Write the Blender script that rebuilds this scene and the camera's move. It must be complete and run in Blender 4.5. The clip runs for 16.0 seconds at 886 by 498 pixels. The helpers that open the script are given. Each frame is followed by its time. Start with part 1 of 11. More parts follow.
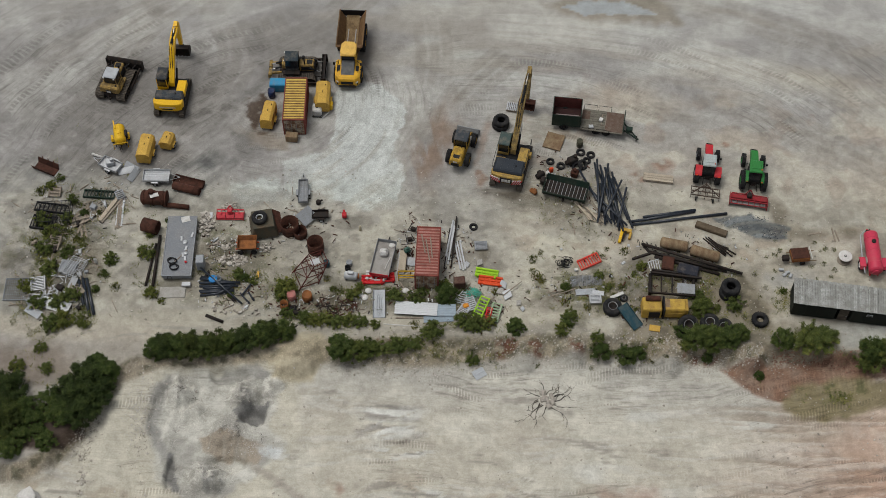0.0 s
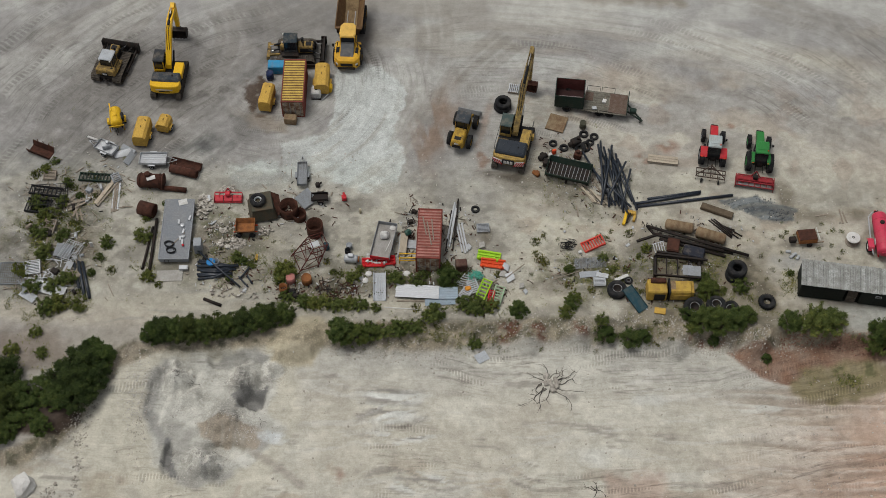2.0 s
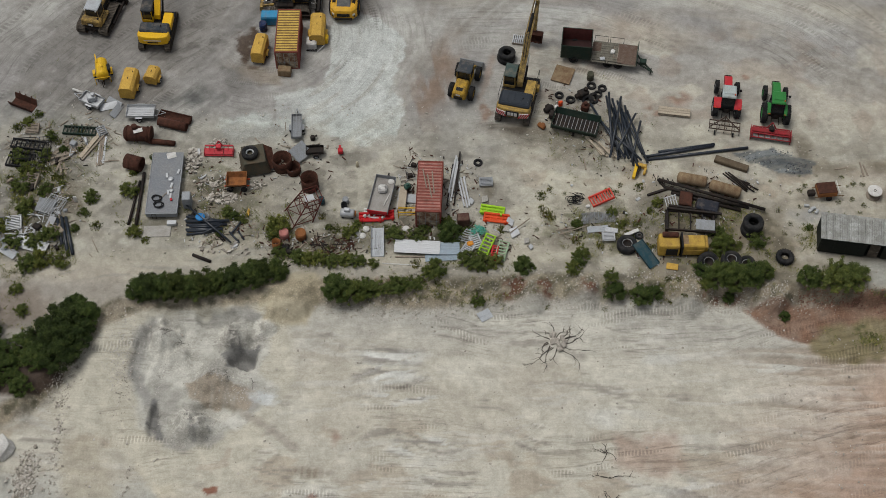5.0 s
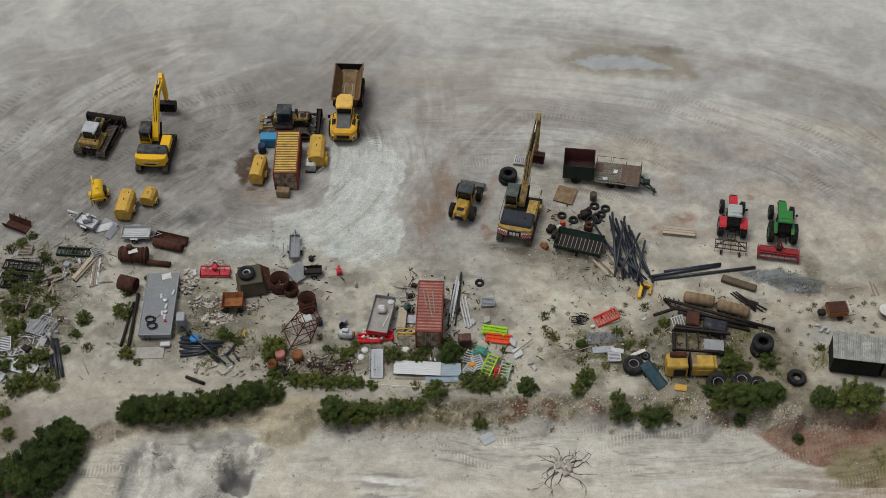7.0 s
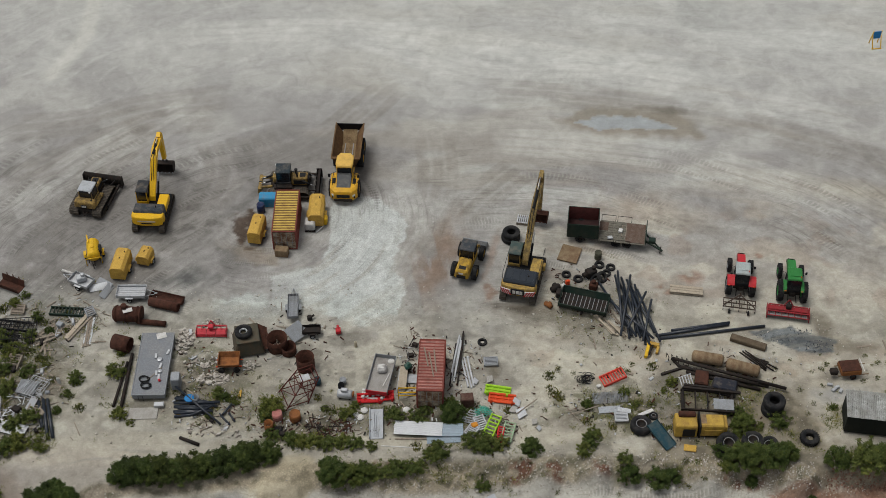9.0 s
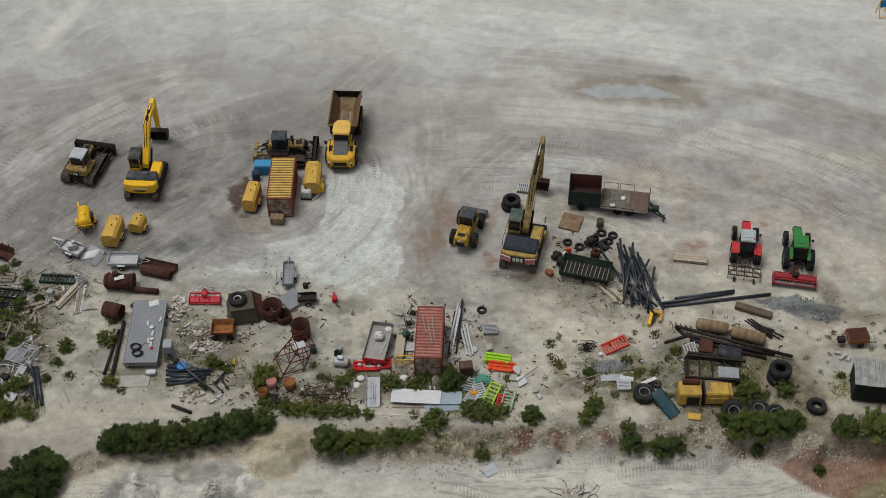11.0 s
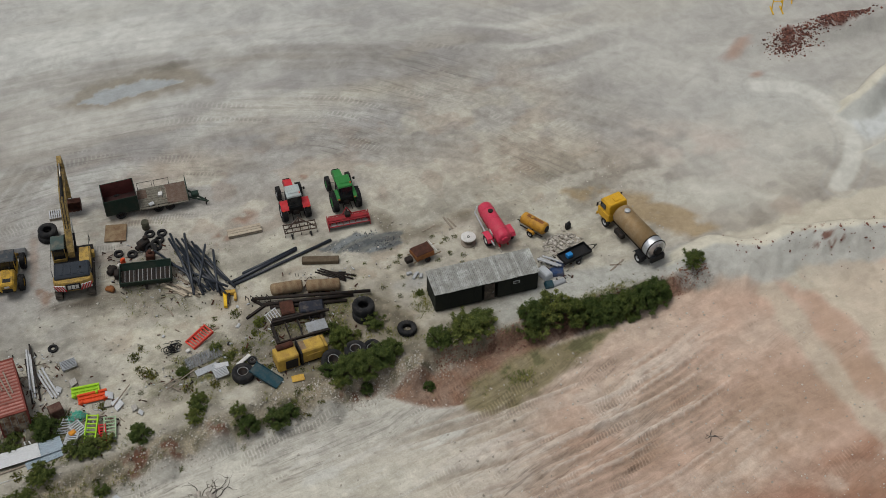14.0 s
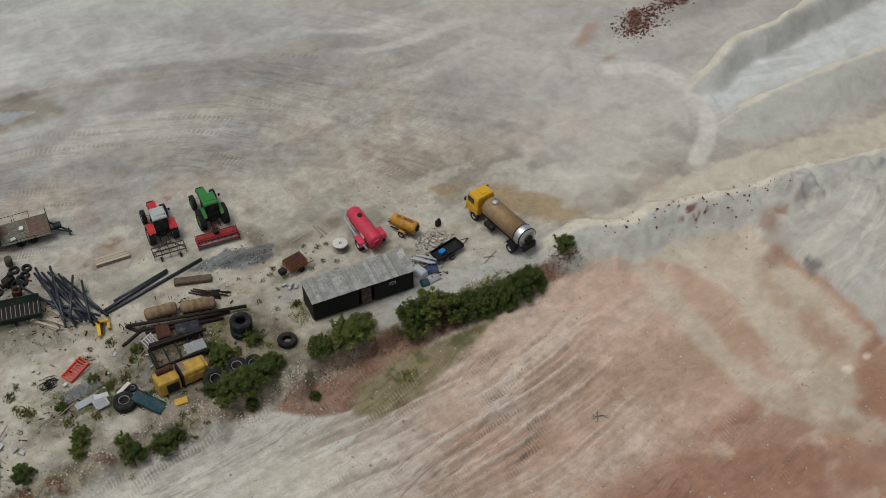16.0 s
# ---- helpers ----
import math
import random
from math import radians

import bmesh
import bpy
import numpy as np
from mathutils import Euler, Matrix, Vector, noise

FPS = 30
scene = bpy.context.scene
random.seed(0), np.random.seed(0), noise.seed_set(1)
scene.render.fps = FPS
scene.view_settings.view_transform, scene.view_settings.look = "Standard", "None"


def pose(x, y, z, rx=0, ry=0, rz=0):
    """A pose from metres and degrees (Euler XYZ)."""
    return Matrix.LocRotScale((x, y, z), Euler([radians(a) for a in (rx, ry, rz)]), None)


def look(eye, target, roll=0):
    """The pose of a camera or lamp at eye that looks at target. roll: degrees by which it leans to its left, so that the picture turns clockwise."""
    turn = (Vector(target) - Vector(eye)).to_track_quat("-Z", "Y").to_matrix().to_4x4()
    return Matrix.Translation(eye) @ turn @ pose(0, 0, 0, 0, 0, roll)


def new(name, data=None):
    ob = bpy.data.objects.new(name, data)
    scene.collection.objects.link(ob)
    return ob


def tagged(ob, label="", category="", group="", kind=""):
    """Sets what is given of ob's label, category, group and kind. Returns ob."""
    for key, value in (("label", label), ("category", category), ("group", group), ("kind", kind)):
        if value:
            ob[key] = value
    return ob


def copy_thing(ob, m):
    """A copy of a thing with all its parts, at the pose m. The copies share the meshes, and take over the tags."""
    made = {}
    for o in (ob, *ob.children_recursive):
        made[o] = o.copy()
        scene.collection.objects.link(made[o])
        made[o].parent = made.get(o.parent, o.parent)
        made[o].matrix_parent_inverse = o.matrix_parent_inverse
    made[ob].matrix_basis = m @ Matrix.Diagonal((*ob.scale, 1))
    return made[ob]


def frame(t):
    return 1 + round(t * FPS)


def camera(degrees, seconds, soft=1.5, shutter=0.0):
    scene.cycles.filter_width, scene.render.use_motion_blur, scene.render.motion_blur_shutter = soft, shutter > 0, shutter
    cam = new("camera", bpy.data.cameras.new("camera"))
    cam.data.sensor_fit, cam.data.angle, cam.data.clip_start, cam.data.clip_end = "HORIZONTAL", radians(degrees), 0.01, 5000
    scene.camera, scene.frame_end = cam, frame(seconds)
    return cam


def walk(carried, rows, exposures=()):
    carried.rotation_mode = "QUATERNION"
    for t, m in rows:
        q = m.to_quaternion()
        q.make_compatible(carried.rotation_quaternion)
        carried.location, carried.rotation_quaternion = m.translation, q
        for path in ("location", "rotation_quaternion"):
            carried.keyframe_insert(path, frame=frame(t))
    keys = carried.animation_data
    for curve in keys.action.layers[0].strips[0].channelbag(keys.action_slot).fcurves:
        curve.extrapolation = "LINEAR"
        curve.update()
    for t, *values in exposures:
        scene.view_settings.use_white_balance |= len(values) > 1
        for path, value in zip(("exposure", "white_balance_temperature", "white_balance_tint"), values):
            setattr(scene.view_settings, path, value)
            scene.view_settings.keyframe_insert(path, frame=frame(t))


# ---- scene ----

# camera: seconds, eye, heading, tilt and roll in degrees
cam = camera(35.17, 16.0, soft=0.5)
PATH = [
    (0.0, 5.85, -81.78, 120.89, 2.25, -56.22, 0.35),
    (0.5, 5.70, -82.04, 120.83, 2.15, -56.27, 0.33),
    (1.0, 5.62, -82.20, 120.15, 2.12, -56.24, 0.31),
    (1.5, 5.59, -82.29, 119.06, 2.13, -56.14, 0.30),
    (2.0, 5.60, -82.34, 117.74, 2.16, -56.05, 0.28),
    (2.5, 5.63, -82.36, 116.30, 2.18, -55.98, 0.26),
    (3.0, 5.67, -82.38, 114.84, 2.22, -55.90, 0.23),
    (5.3, 5.91, -82.56, 108.84, 2.44, -55.93, -0.04),
    (5.4, 5.92, -82.58, 108.61, 2.45, -56.19, -0.05),
    (5.5, 5.93, -82.59, 108.38, 2.46, -56.52, -0.07),
    (5.6, 5.94, -82.61, 108.16, 2.48, -57.08, -0.08),
    (5.7, 5.95, -82.62, 107.94, 2.46, -58.05, -0.10),
    (5.8, 5.96, -82.64, 107.72, 2.45, -59.00, -0.12),
    (5.9, 5.97, -82.66, 107.50, 2.46, -59.86, -0.13),
    (6.0, 5.98, -82.68, 107.28, 2.47, -60.24, -0.15),
    (6.1, 5.99, -82.69, 107.06, 2.49, -60.29, -0.16),
    (6.2, 6.00, -82.71, 106.85, 2.50, -59.75, -0.18),
    (6.3, 6.02, -82.73, 106.63, 2.54, -58.60, -0.20),
    (6.4, 6.03, -82.75, 106.42, 2.51, -57.12, -0.21),
    (6.5, 6.04, -82.77, 106.20, 2.54, -55.66, -0.23),
    (6.6, 6.05, -82.79, 105.99, 2.51, -54.18, -0.25),
    (6.7, 6.06, -82.81, 105.78, 2.53, -52.75, -0.26),
    (6.8, 6.07, -82.83, 105.57, 2.57, -51.34, -0.28),
    (6.9, 6.08, -82.85, 105.35, 2.59, -50.29, -0.29),
    (7.0, 6.10, -82.88, 105.14, 2.61, -49.72, -0.31),
    (7.1, 6.11, -82.90, 104.93, 2.65, -49.33, -0.32),
    (7.2, 6.12, -82.92, 104.71, 2.65, -49.03, -0.34),
    (7.5, 6.16, -82.98, 104.07, 2.67, -48.17, -0.38),
    (8.0, 6.22, -83.09, 103.00, 2.74, -47.02, -0.45),
    (8.5, 6.28, -83.20, 101.90, 2.79, -46.04, -0.51),
    (9.0, 6.35, -83.30, 100.79, 2.83, -45.96, -0.55),
    (11.5, 6.56, -83.64, 95.64, 2.89, -45.96, -0.53),
    (11.6, 6.56, -83.65, 95.47, 2.87, -45.94, -0.52),
    (11.7, 6.56, -83.65, 95.31, 2.80, -45.98, -0.51),
    (11.8, 6.56, -83.66, 95.15, 2.60, -46.01, -0.50),
    (11.9, 6.56, -83.67, 95.00, 2.12, -46.04, -0.49),
    (12.0, 6.56, -83.67, 94.85, 1.23, -46.08, -0.48),
    (12.1, 6.56, -83.68, 94.71, -0.28, -46.12, -0.47),
    (12.2, 6.56, -83.69, 94.58, -1.89, -46.14, -0.45),
    (12.3, 6.55, -83.69, 94.45, -3.58, -46.10, -0.44),
    (12.4, 6.55, -83.70, 94.33, -5.16, -46.07, -0.43),
    (12.5, 6.54, -83.70, 94.21, -6.76, -46.04, -0.41),
    (12.6, 6.54, -83.71, 94.10, -8.28, -46.03, -0.40),
    (12.7, 6.53, -83.71, 94.00, -9.81, -46.01, -0.39),
    (12.8, 6.52, -83.71, 93.90, -11.11, -45.98, -0.37),
    (13.0, 6.50, -83.72, 93.73, -13.56, -45.95, -0.34),
    (13.5, 6.44, -83.74, 93.41, -18.71, -45.86, -0.27),
    (14.0, 6.37, -83.77, 93.23, -22.94, -45.79, -0.19),
    (14.5, 6.29, -83.80, 93.18, -26.46, -45.75, -0.14),
    (14.8, 6.24, -83.82, 93.17, -28.62, -45.73, -0.12),
    (14.9, 6.22, -83.83, 93.17, -29.30, -45.72, -0.11),
    (15.0, 6.20, -83.84, 93.17, -29.61, -45.72, -0.11),
    (15.1, 6.19, -83.85, 93.16, -29.85, -45.70, -0.11),
    (15.2, 6.18, -83.86, 93.15, -29.92, -45.69, -0.11),
    (15.5, 6.14, -83.90, 93.12, -30.14, -45.64, -0.11),
    (16.0, 6.11, -83.98, 92.88, -30.48, -45.50, -0.16),
]
walk(cam, [(t, pose(x, y, z, 90 + tilt, 0, head) @ pose(0, 0, 0, 0, 0, roll)) for t, x, y, z, head, tilt, roll in PATH],
     exposures=[(0.0, -0.26), (3.2, -0.27), (5.3, -0.31), (6.0, -0.37), (6.5, -0.47), (7.0, -0.28), (7.5, -0.22), (9.0, -0.26), (12.5, -0.23), (13.0, -0.27), (14.0, -0.32), (14.5, -0.38), (16.0, -0.40)])

# light: a bright overcast sky with a broad, weak sun
world = bpy.data.worlds.new("sky")
world.use_nodes = True
scene.world = world
wn = world.node_tree
sky = wn.nodes.new("ShaderNodeTexSky")
sky.sky_type = "NISHITA"
sky.sun_disc = False
sky.sun_elevation = radians(71)
sky.sun_rotation = radians(289)
sky.dust_density = 4.0
sky.air_density = 1.0
grey = wn.nodes.new("ShaderNodeHueSaturation")
grey.inputs["Saturation"].default_value = 0.2
wn.links.new(sky.outputs["Color"], grey.inputs["Color"])
wn.links.new(grey.outputs["Color"], wn.nodes["Background"].inputs["Color"])
wn.nodes["Background"].inputs["Strength"].default_value = 0.12
sun = new("sun", bpy.data.lights.new("sun", "SUN"))
sun.data.energy = 1.75
sun.data.angle = radians(26)
sun.data.color = (1.0, 0.96, 0.9)
sun.matrix_basis = look((-20, 7, 62), (0, 0, 0))


# ---- materials ----
def nodes_of(name):
    m = bpy.data.materials.new(name)
    m.use_nodes = True
    t = m.node_tree
    return m, t, t.nodes["Principled BSDF"]


def ramp_of(t, src, stops):
    r = t.nodes.new("ShaderNodeValToRGB")
    while len(r.color_ramp.elements) < len(stops):
        r.color_ramp.elements.new(0.5)
    for e, (p, c) in zip(r.color_ramp.elements, stops):
        e.position = p
        e.color = (*c, 1) if len(c) == 3 else c
    t.links.new(src, r.inputs["Fac"])
    return r.outputs["Color"]


def noise_of(t, scale, detail=5, rough=0.6, coord="Object", stretch=(1, 1, 1), distort=0.0, turn=0.0):
    co = t.nodes.new("ShaderNodeTexCoord")
    mp = t.nodes.new("ShaderNodeMapping")
    mp.inputs["Scale"].default_value = stretch
    mp.inputs["Rotation"].default_value = (0, 0, radians(turn))
    n = t.nodes.new("ShaderNodeTexNoise")
    n.inputs["Scale"].default_value = scale
    n.inputs["Detail"].default_value = detail
    n.inputs["Roughness"].default_value = rough
    n.inputs["Distortion"].default_value = distort
    t.links.new(co.outputs[coord], mp.inputs["Vector"])
    t.links.new(mp.outputs["Vector"], n.inputs["Vector"])
    return n.outputs["Fac"]


def mix_of(t, fac, a, b, mode="MIX"):
    x = t.nodes.new("ShaderNodeMix")
    x.data_type = "RGBA"
    x.blend_type = mode
    for sock, v in ((x.inputs["Factor"], fac), (x.inputs["A"], a), (x.inputs["B"], b)):
        if isinstance(v, (int, float)):
            sock.default_value = v
        elif isinstance(v, tuple):
            sock.default_value = (*v, 1)
        else:
            t.links.new(v, sock)
    return x.outputs["Result"]


def bump_of(t, bsdf, h, strength, dist=0.02):
    b = t.nodes.new("ShaderNodeBump")
    b.inputs["Strength"].default_value = strength
    b.inputs["Distance"].default_value = dist
    t.links.new(h, b.inputs["Height"])
    t.links.new(b.outputs["Normal"], bsdf.inputs["Normal"])


MADE = {}


def surface(name, base, rough=0.6, metal=0.0, dirt=(0.22, 0.18, 0.14), amount=0.5, scale=1.5, grain=0.15, bump=0.3, vary=0.12):
    """Paint, metal, wood or rubber: a base colour with dirt or wear at a large and a small scale and slight relief."""
    if name in MADE:
        return MADE[name]
    m, t, b = nodes_of(name)
    MADE[name] = m
    big = noise_of(t, scale, 6, 0.65)
    fine = noise_of(t, scale * 9, 4, 0.7)
    lo, hi = 0.62 - 0.34 * amount, 0.82 - 0.26 * amount
    wear = ramp_of(t, big, [(lo, (0, 0, 0)), (hi, (1, 1, 1))])
    spots = ramp_of(t, fine, [(0.45, (1 - grain,) * 3), (0.62, (1 + 0 * grain,) * 3)])
    info = t.nodes.new("ShaderNodeObjectInfo")
    tone = ramp_of(t, info.outputs["Random"], [(0.0, (1 - vary,) * 3), (1.0, (1.0, 1.0, 1.0))])
    col = mix_of(t, 1.0, base, tone, "MULTIPLY")
    worn = mix_of(t, amount, col, dirt)
    col = mix_of(t, wear, col, worn)
    col = mix_of(t, 1.0, col, spots, "MULTIPLY")
    t.links.new(col, b.inputs["Base Color"])
    rr = ramp_of(t, big, [(0.3, (rough,) * 3), (0.8, (min(1, rough + 0.25),) * 3)])
    t.links.new(rr, b.inputs["Roughness"])
    b.inputs["Metallic"].default_value = metal
    b.inputs["Specular IOR Level"].default_value = 0.5 if rough < 0.3 else 0.22
    bump_of(t, b, fine, bump)
    return m


YELLOW = surface("machine_yellow", (0.6, 0.37, 0.045), 0.5, 0, (0.12, 0.08, 0.04), 0.7, 2.2, 0.35)
BRIGHT_YELLOW = surface("bright_yellow", (0.75, 0.46, 0.02), 0.4, 0, (0.35, 0.24, 0.08), 0.35, 1.0)
OCHRE = surface("faded_yellow", (0.62, 0.39, 0.075), 0.6, 0, (0.3, 0.17, 0.06), 0.5, 1.6, 0.25)
BLACK = surface("black_paint", (0.009, 0.010, 0.012), 0.5, 0, (0.04, 0.036, 0.032), 0.4, 1.5)
RUBBER = surface("tyre_rubber", (0.013, 0.0138, 0.0155), 0.85, 0, (0.07, 0.066, 0.06), 0.5, 2.0)
STEEL = surface("dull_steel", (0.32, 0.33, 0.34), 0.5, 0.6, (0.25, 0.2, 0.15), 0.5, 1.5)
GALV = surface("galvanised_steel", (0.5, 0.52, 0.54), 0.45, 0.5, (0.35, 0.33, 0.3), 0.4, 1.5)
DARKSTEEL = surface("dark_steel", (0.024, 0.022, 0.021), 0.65, 0.3, (0.055, 0.036, 0.026), 0.6, 1.8)
RUSTY = surface("rusty_steel", (0.1, 0.04, 0.026), 0.85, 0.1, (0.032, 0.018, 0.014), 0.75, 2.0)
ORANGE_RUST = surface("orange_rust", (0.3, 0.12, 0.04), 0.8, 0.1, (0.1, 0.045, 0.025), 0.7, 2.0)
GLASS_DARK = surface("dark_window_glass", (0.012, 0.016, 0.02), 0.08, 0, (0.05, 0.05, 0.05), 0.2, 1.0, 0.0, 0.0)
WHITE = surface("white_paint", (0.66, 0.66, 0.64), 0.5, 0, (0.33, 0.3, 0.26), 0.55, 2.0)
RED = surface("red_paint", (0.5, 0.025, 0.035), 0.4, 0, (0.25, 0.1, 0.08), 0.4, 1.5)
GREEN = surface("tractor_green", (0.03, 0.2, 0.045), 0.4, 0, (0.1, 0.12, 0.07), 0.3, 1.5)
DARKGREEN = surface("dark_green_paint", (0.015, 0.034, 0.025), 0.6, 0, (0.06, 0.06, 0.045), 0.5, 1.2)
WOOD = surface("grey_timber", (0.34, 0.29, 0.23), 0.9, 0, (0.2, 0.17, 0.14), 0.6, 2.5, 0.3)
CONCRETE = surface("concrete", (0.42, 0.41, 0.38), 0.95, 0, (0.28, 0.26, 0.23), 0.6, 2.0, 0.25)
BLUE = surface("blue_plastic", (0.02, 0.2, 0.5), 0.5, 0, (0.1, 0.14, 0.2), 0.3, 1.5)
BEIGE = surface("beige_steel", (0.3, 0.225, 0.135), 0.75, 0, (0.15, 0.085, 0.05), 0.75, 1.8, 0.25)
PALEWOOD = surface("pale_sawn_timber", (0.47, 0.41, 0.32), 0.9, 0, (0.3, 0.25, 0.19), 0.5, 2.5, 0.25)
PIPE = surface("black_pipe_plastic", (0.014, 0.021, 0.033), 0.28, 0, (0.06, 0.062, 0.066), 0.45, 2.0)
TEAL = surface("teal_paint", (0.014, 0.055, 0.075), 0.5, 0, (0.12, 0.12, 0.1), 0.5, 1.5)
ORANGE = surface("orange_red_plastic", (0.7, 0.08, 0.02), 0.5, 0, (0.4, 0.15, 0.08), 0.3, 2.0)
LIME = surface("lime_plastic", (0.35, 0.62, 0.03), 0.5, 0, (0.25, 0.3, 0.1), 0.3, 2.0)
LIGHTGREY = surface("light_grey_sheet", (0.46, 0.49, 0.52), 0.5, 0.2, (0.35, 0.34, 0.32), 0.4, 1.2)
MIDGREY = surface("grey_sheet", (0.3, 0.32, 0.34), 0.6, 0.2, (0.2, 0.19, 0.17), 0.5, 1.0)
STONE = surface("pale_stone", (0.46, 0.43, 0.38), 0.95, 0, (0.32, 0.28, 0.23), 0.5, 1.5, 0.25, 0.5, 0.25)


# ---- building blocks ----
class Geo:
    """Vertices and faces of one mesh, put together from simple solids."""

    def __init__(self):
        self.v, self.f, self.s = [], [], []

    def add(self, verts, faces, smooth=False):
        n = len(self.v)
        self.v += [tuple(p) for p in verts]
        self.f += [tuple(n + i for i in f) for f in faces]
        self.s += [smooth] * len(faces)
        return self

    def box(self, c, size, bevel=0.03, turn=None, taper=(1.0, 1.0), shear=(0.0, 0.0)):
        """A box with chamfered edges; taper shrinks and shear shifts its top."""
        h = [s / 2 for s in size]
        b = min(bevel, min(h) * 0.6)
        pts, idx = [], {}
        signs = [(i, j, k) for i in (-1, 1) for j in (-1, 1) for k in (-1, 1)]
        for s in signs:
            for a in range(3):
                p = [s[n] * (h[n] if n == a else h[n] - b) for n in range(3)]
                up = (p[2] + h[2]) / (2 * h[2])
                p[0] = p[0] * (1 + (taper[0] - 1) * up) + shear[0] * up
                p[1] = p[1] * (1 + (taper[1] - 1) * up) + shear[1] * up
                idx[s, a] = len(pts)
                pts.append(Vector(p))
        faces = []
        for a in range(3):
            u, w = (a + 1) % 3, (a + 2) % 3
            for sg in (-1, 1):
                ring = []
                for su, sw in ((-1, -1), (1, -1), (1, 1), (-1, 1)):
                    s = [0, 0, 0]
                    s[a], s[u], s[w] = sg, su, sw
                    ring.append(idx[tuple(s), a])
                faces.append(ring if sg > 0 else ring[::-1])
            for su in (-1, 1):
                for sw in (-1, 1):
                    p, q = [0, 0, 0], [0, 0, 0]
                    p[a], p[u], p[w] = -1, su, sw
                    q[a], q[u], q[w] = 1, su, sw
                    quad = [idx[tuple(p), u], idx[tuple(q), u], idx[tuple(q), w], idx[tuple(p), w]]
                    faces.append(quad if su * sw < 0 else quad[::-1])
        for s in signs:
            tri = [idx[s, 0], idx[s, 1], idx[s, 2]]
            faces.append(tri if s[0] * s[1] * s[2] > 0 else tri[::-1])
        m = Matrix.Translation(c) @ (turn.to_4x4() if turn else Matrix.Identity(4))
        return self.add([m @ p for p in pts], faces)

    def beam(self, p, q, w, h, bevel=0.02):
        """A bar of rectangular section from p to q."""
        p, q = Vector(p), Vector(q)
        d = q - p
        turn = d.to_track_quat("Y", "Z").to_matrix()
        return self.box((p + q) / 2, (w, d.length, h), bevel, turn)

    def lathe(self, profile, origin=(0, 0, 0), axis=(0, 0, 1), seg=20, smooth=True, closed=False):
        """Turns (radius, height) round an axis."""
        turn = Vector(axis).to_track_quat("Z", "Y").to_matrix()
        o = Vector(origin)
        pts, n = [], len(profile)
        for k in range(seg):
            a = 2 * math.pi * k / seg
            pts += [o + turn @ Vector((r * math.cos(a), r * math.sin(a), h)) for r, h in profile]
        faces = []
        for k in range(seg):
            j = (k + 1) % seg
            for i in range(n if closed else n - 1):
                i2 = (i + 1) % n
                faces.append((k * n + i, j * n + i, j * n + i2, k * n + i2))
        return self.add(pts, faces, smooth)

    def rod(self, p, q, r, seg=10, r2=None):
        """A closed round bar from p to q."""
        p, q = Vector(p), Vector(q)
        n = (q - p).length
        r2 = r if r2 is None else r2
        c = min(0.2 * r, 0.1 * n)
        return self.lathe([(0.0, 0), (r - c, 0), (r, c), (r2, n - c), (r2 - c, n), (0.0, n)], p, q - p, seg, seg > 8)

    def pipe(self, p, q, r, wall=0.02, seg=14):
        """An open pipe."""
        p, q = Vector(p), Vector(q)
        n = (q - p).length
        return self.lathe([(r, 0), (r, n), (r - wall, n), (r - wall, 0)], p, q - p, seg, True, True)

    def tube(self, pts, r, seg=8):
        """A bent round bar along points."""
        pts = [Vector(p) for p in pts]
        rings = []
        for i, p in enumerate(pts):
            d = (pts[min(i + 1, len(pts) - 1)] - pts[max(i - 1, 0)]).normalized()
            t = d.to_track_quat("Z", "Y").to_matrix()
            rings += [p + t @ Vector((r * math.cos(6.2832 * k / seg), r * math.sin(6.2832 * k / seg), 0)) for k in range(seg)]
        faces = []
        for i in range(len(pts) - 1):
            for k in range(seg):
                j = (k + 1) % seg
                faces.append((i * seg + k, i * seg + j, (i + 1) * seg + j, (i + 1) * seg + k))
        e = (len(pts) - 1) * seg
        faces += [tuple(range(seg))[::-1], tuple(range(e, e + seg))]
        return self.add(rings, faces, True)

    def prism(self, outline, x0, x1, frame_=None):
        """A side view (y, z) drawn out from x0 to x1."""
        n = len(outline)
        pts = [(x0, y, z) for y, z in outline] + [(x1, y, z) for y, z in outline]
        area = sum(outline[i][0] * outline[(i + 1) % n][1] - outline[(i + 1) % n][0] * outline[i][1] for i in range(n))
        faces = [tuple(range(n))[::-1], tuple(range(n, 2 * n))] + [(i, (i + 1) % n, n + (i + 1) % n, n + i) for i in range(n)]
        if area < 0:
            faces = [f[::-1] for f in faces]
        if frame_:
            pts = [frame_ @ Vector(p) for p in pts]
        return self.add(pts, faces)

    def slab(self, corners, thick):
        """A flat plate on four corners."""
        c = [Vector(p) for p in corners]
        n = (c[1] - c[0]).cross(c[3] - c[0]).normalized() * thick
        return self.add(c + [p + n for p in c], [(3, 2, 1, 0), (4, 5, 6, 7), (0, 1, 5, 4), (1, 2, 6, 5), (2, 3, 7, 6), (3, 0, 4, 7)])

    def mesh(self, name):
        me = bpy.data.meshes.new(name)
        me.from_pydata(self.v, [], self.f)
        me.polygons.foreach_set("use_smooth", self.s)
        me.update()
        return me


def part(name, geo, material, parent, label="", m=None):
    """One mesh object under a thing or under a part."""
    me = geo.mesh(name) if isinstance(geo, Geo) else geo
    if not me.materials:
        me.materials.append(material)
    ob = new(name, me)
    ob.parent = parent
    if m is not None:
        ob.matrix_basis = m
    return tagged(ob, label)


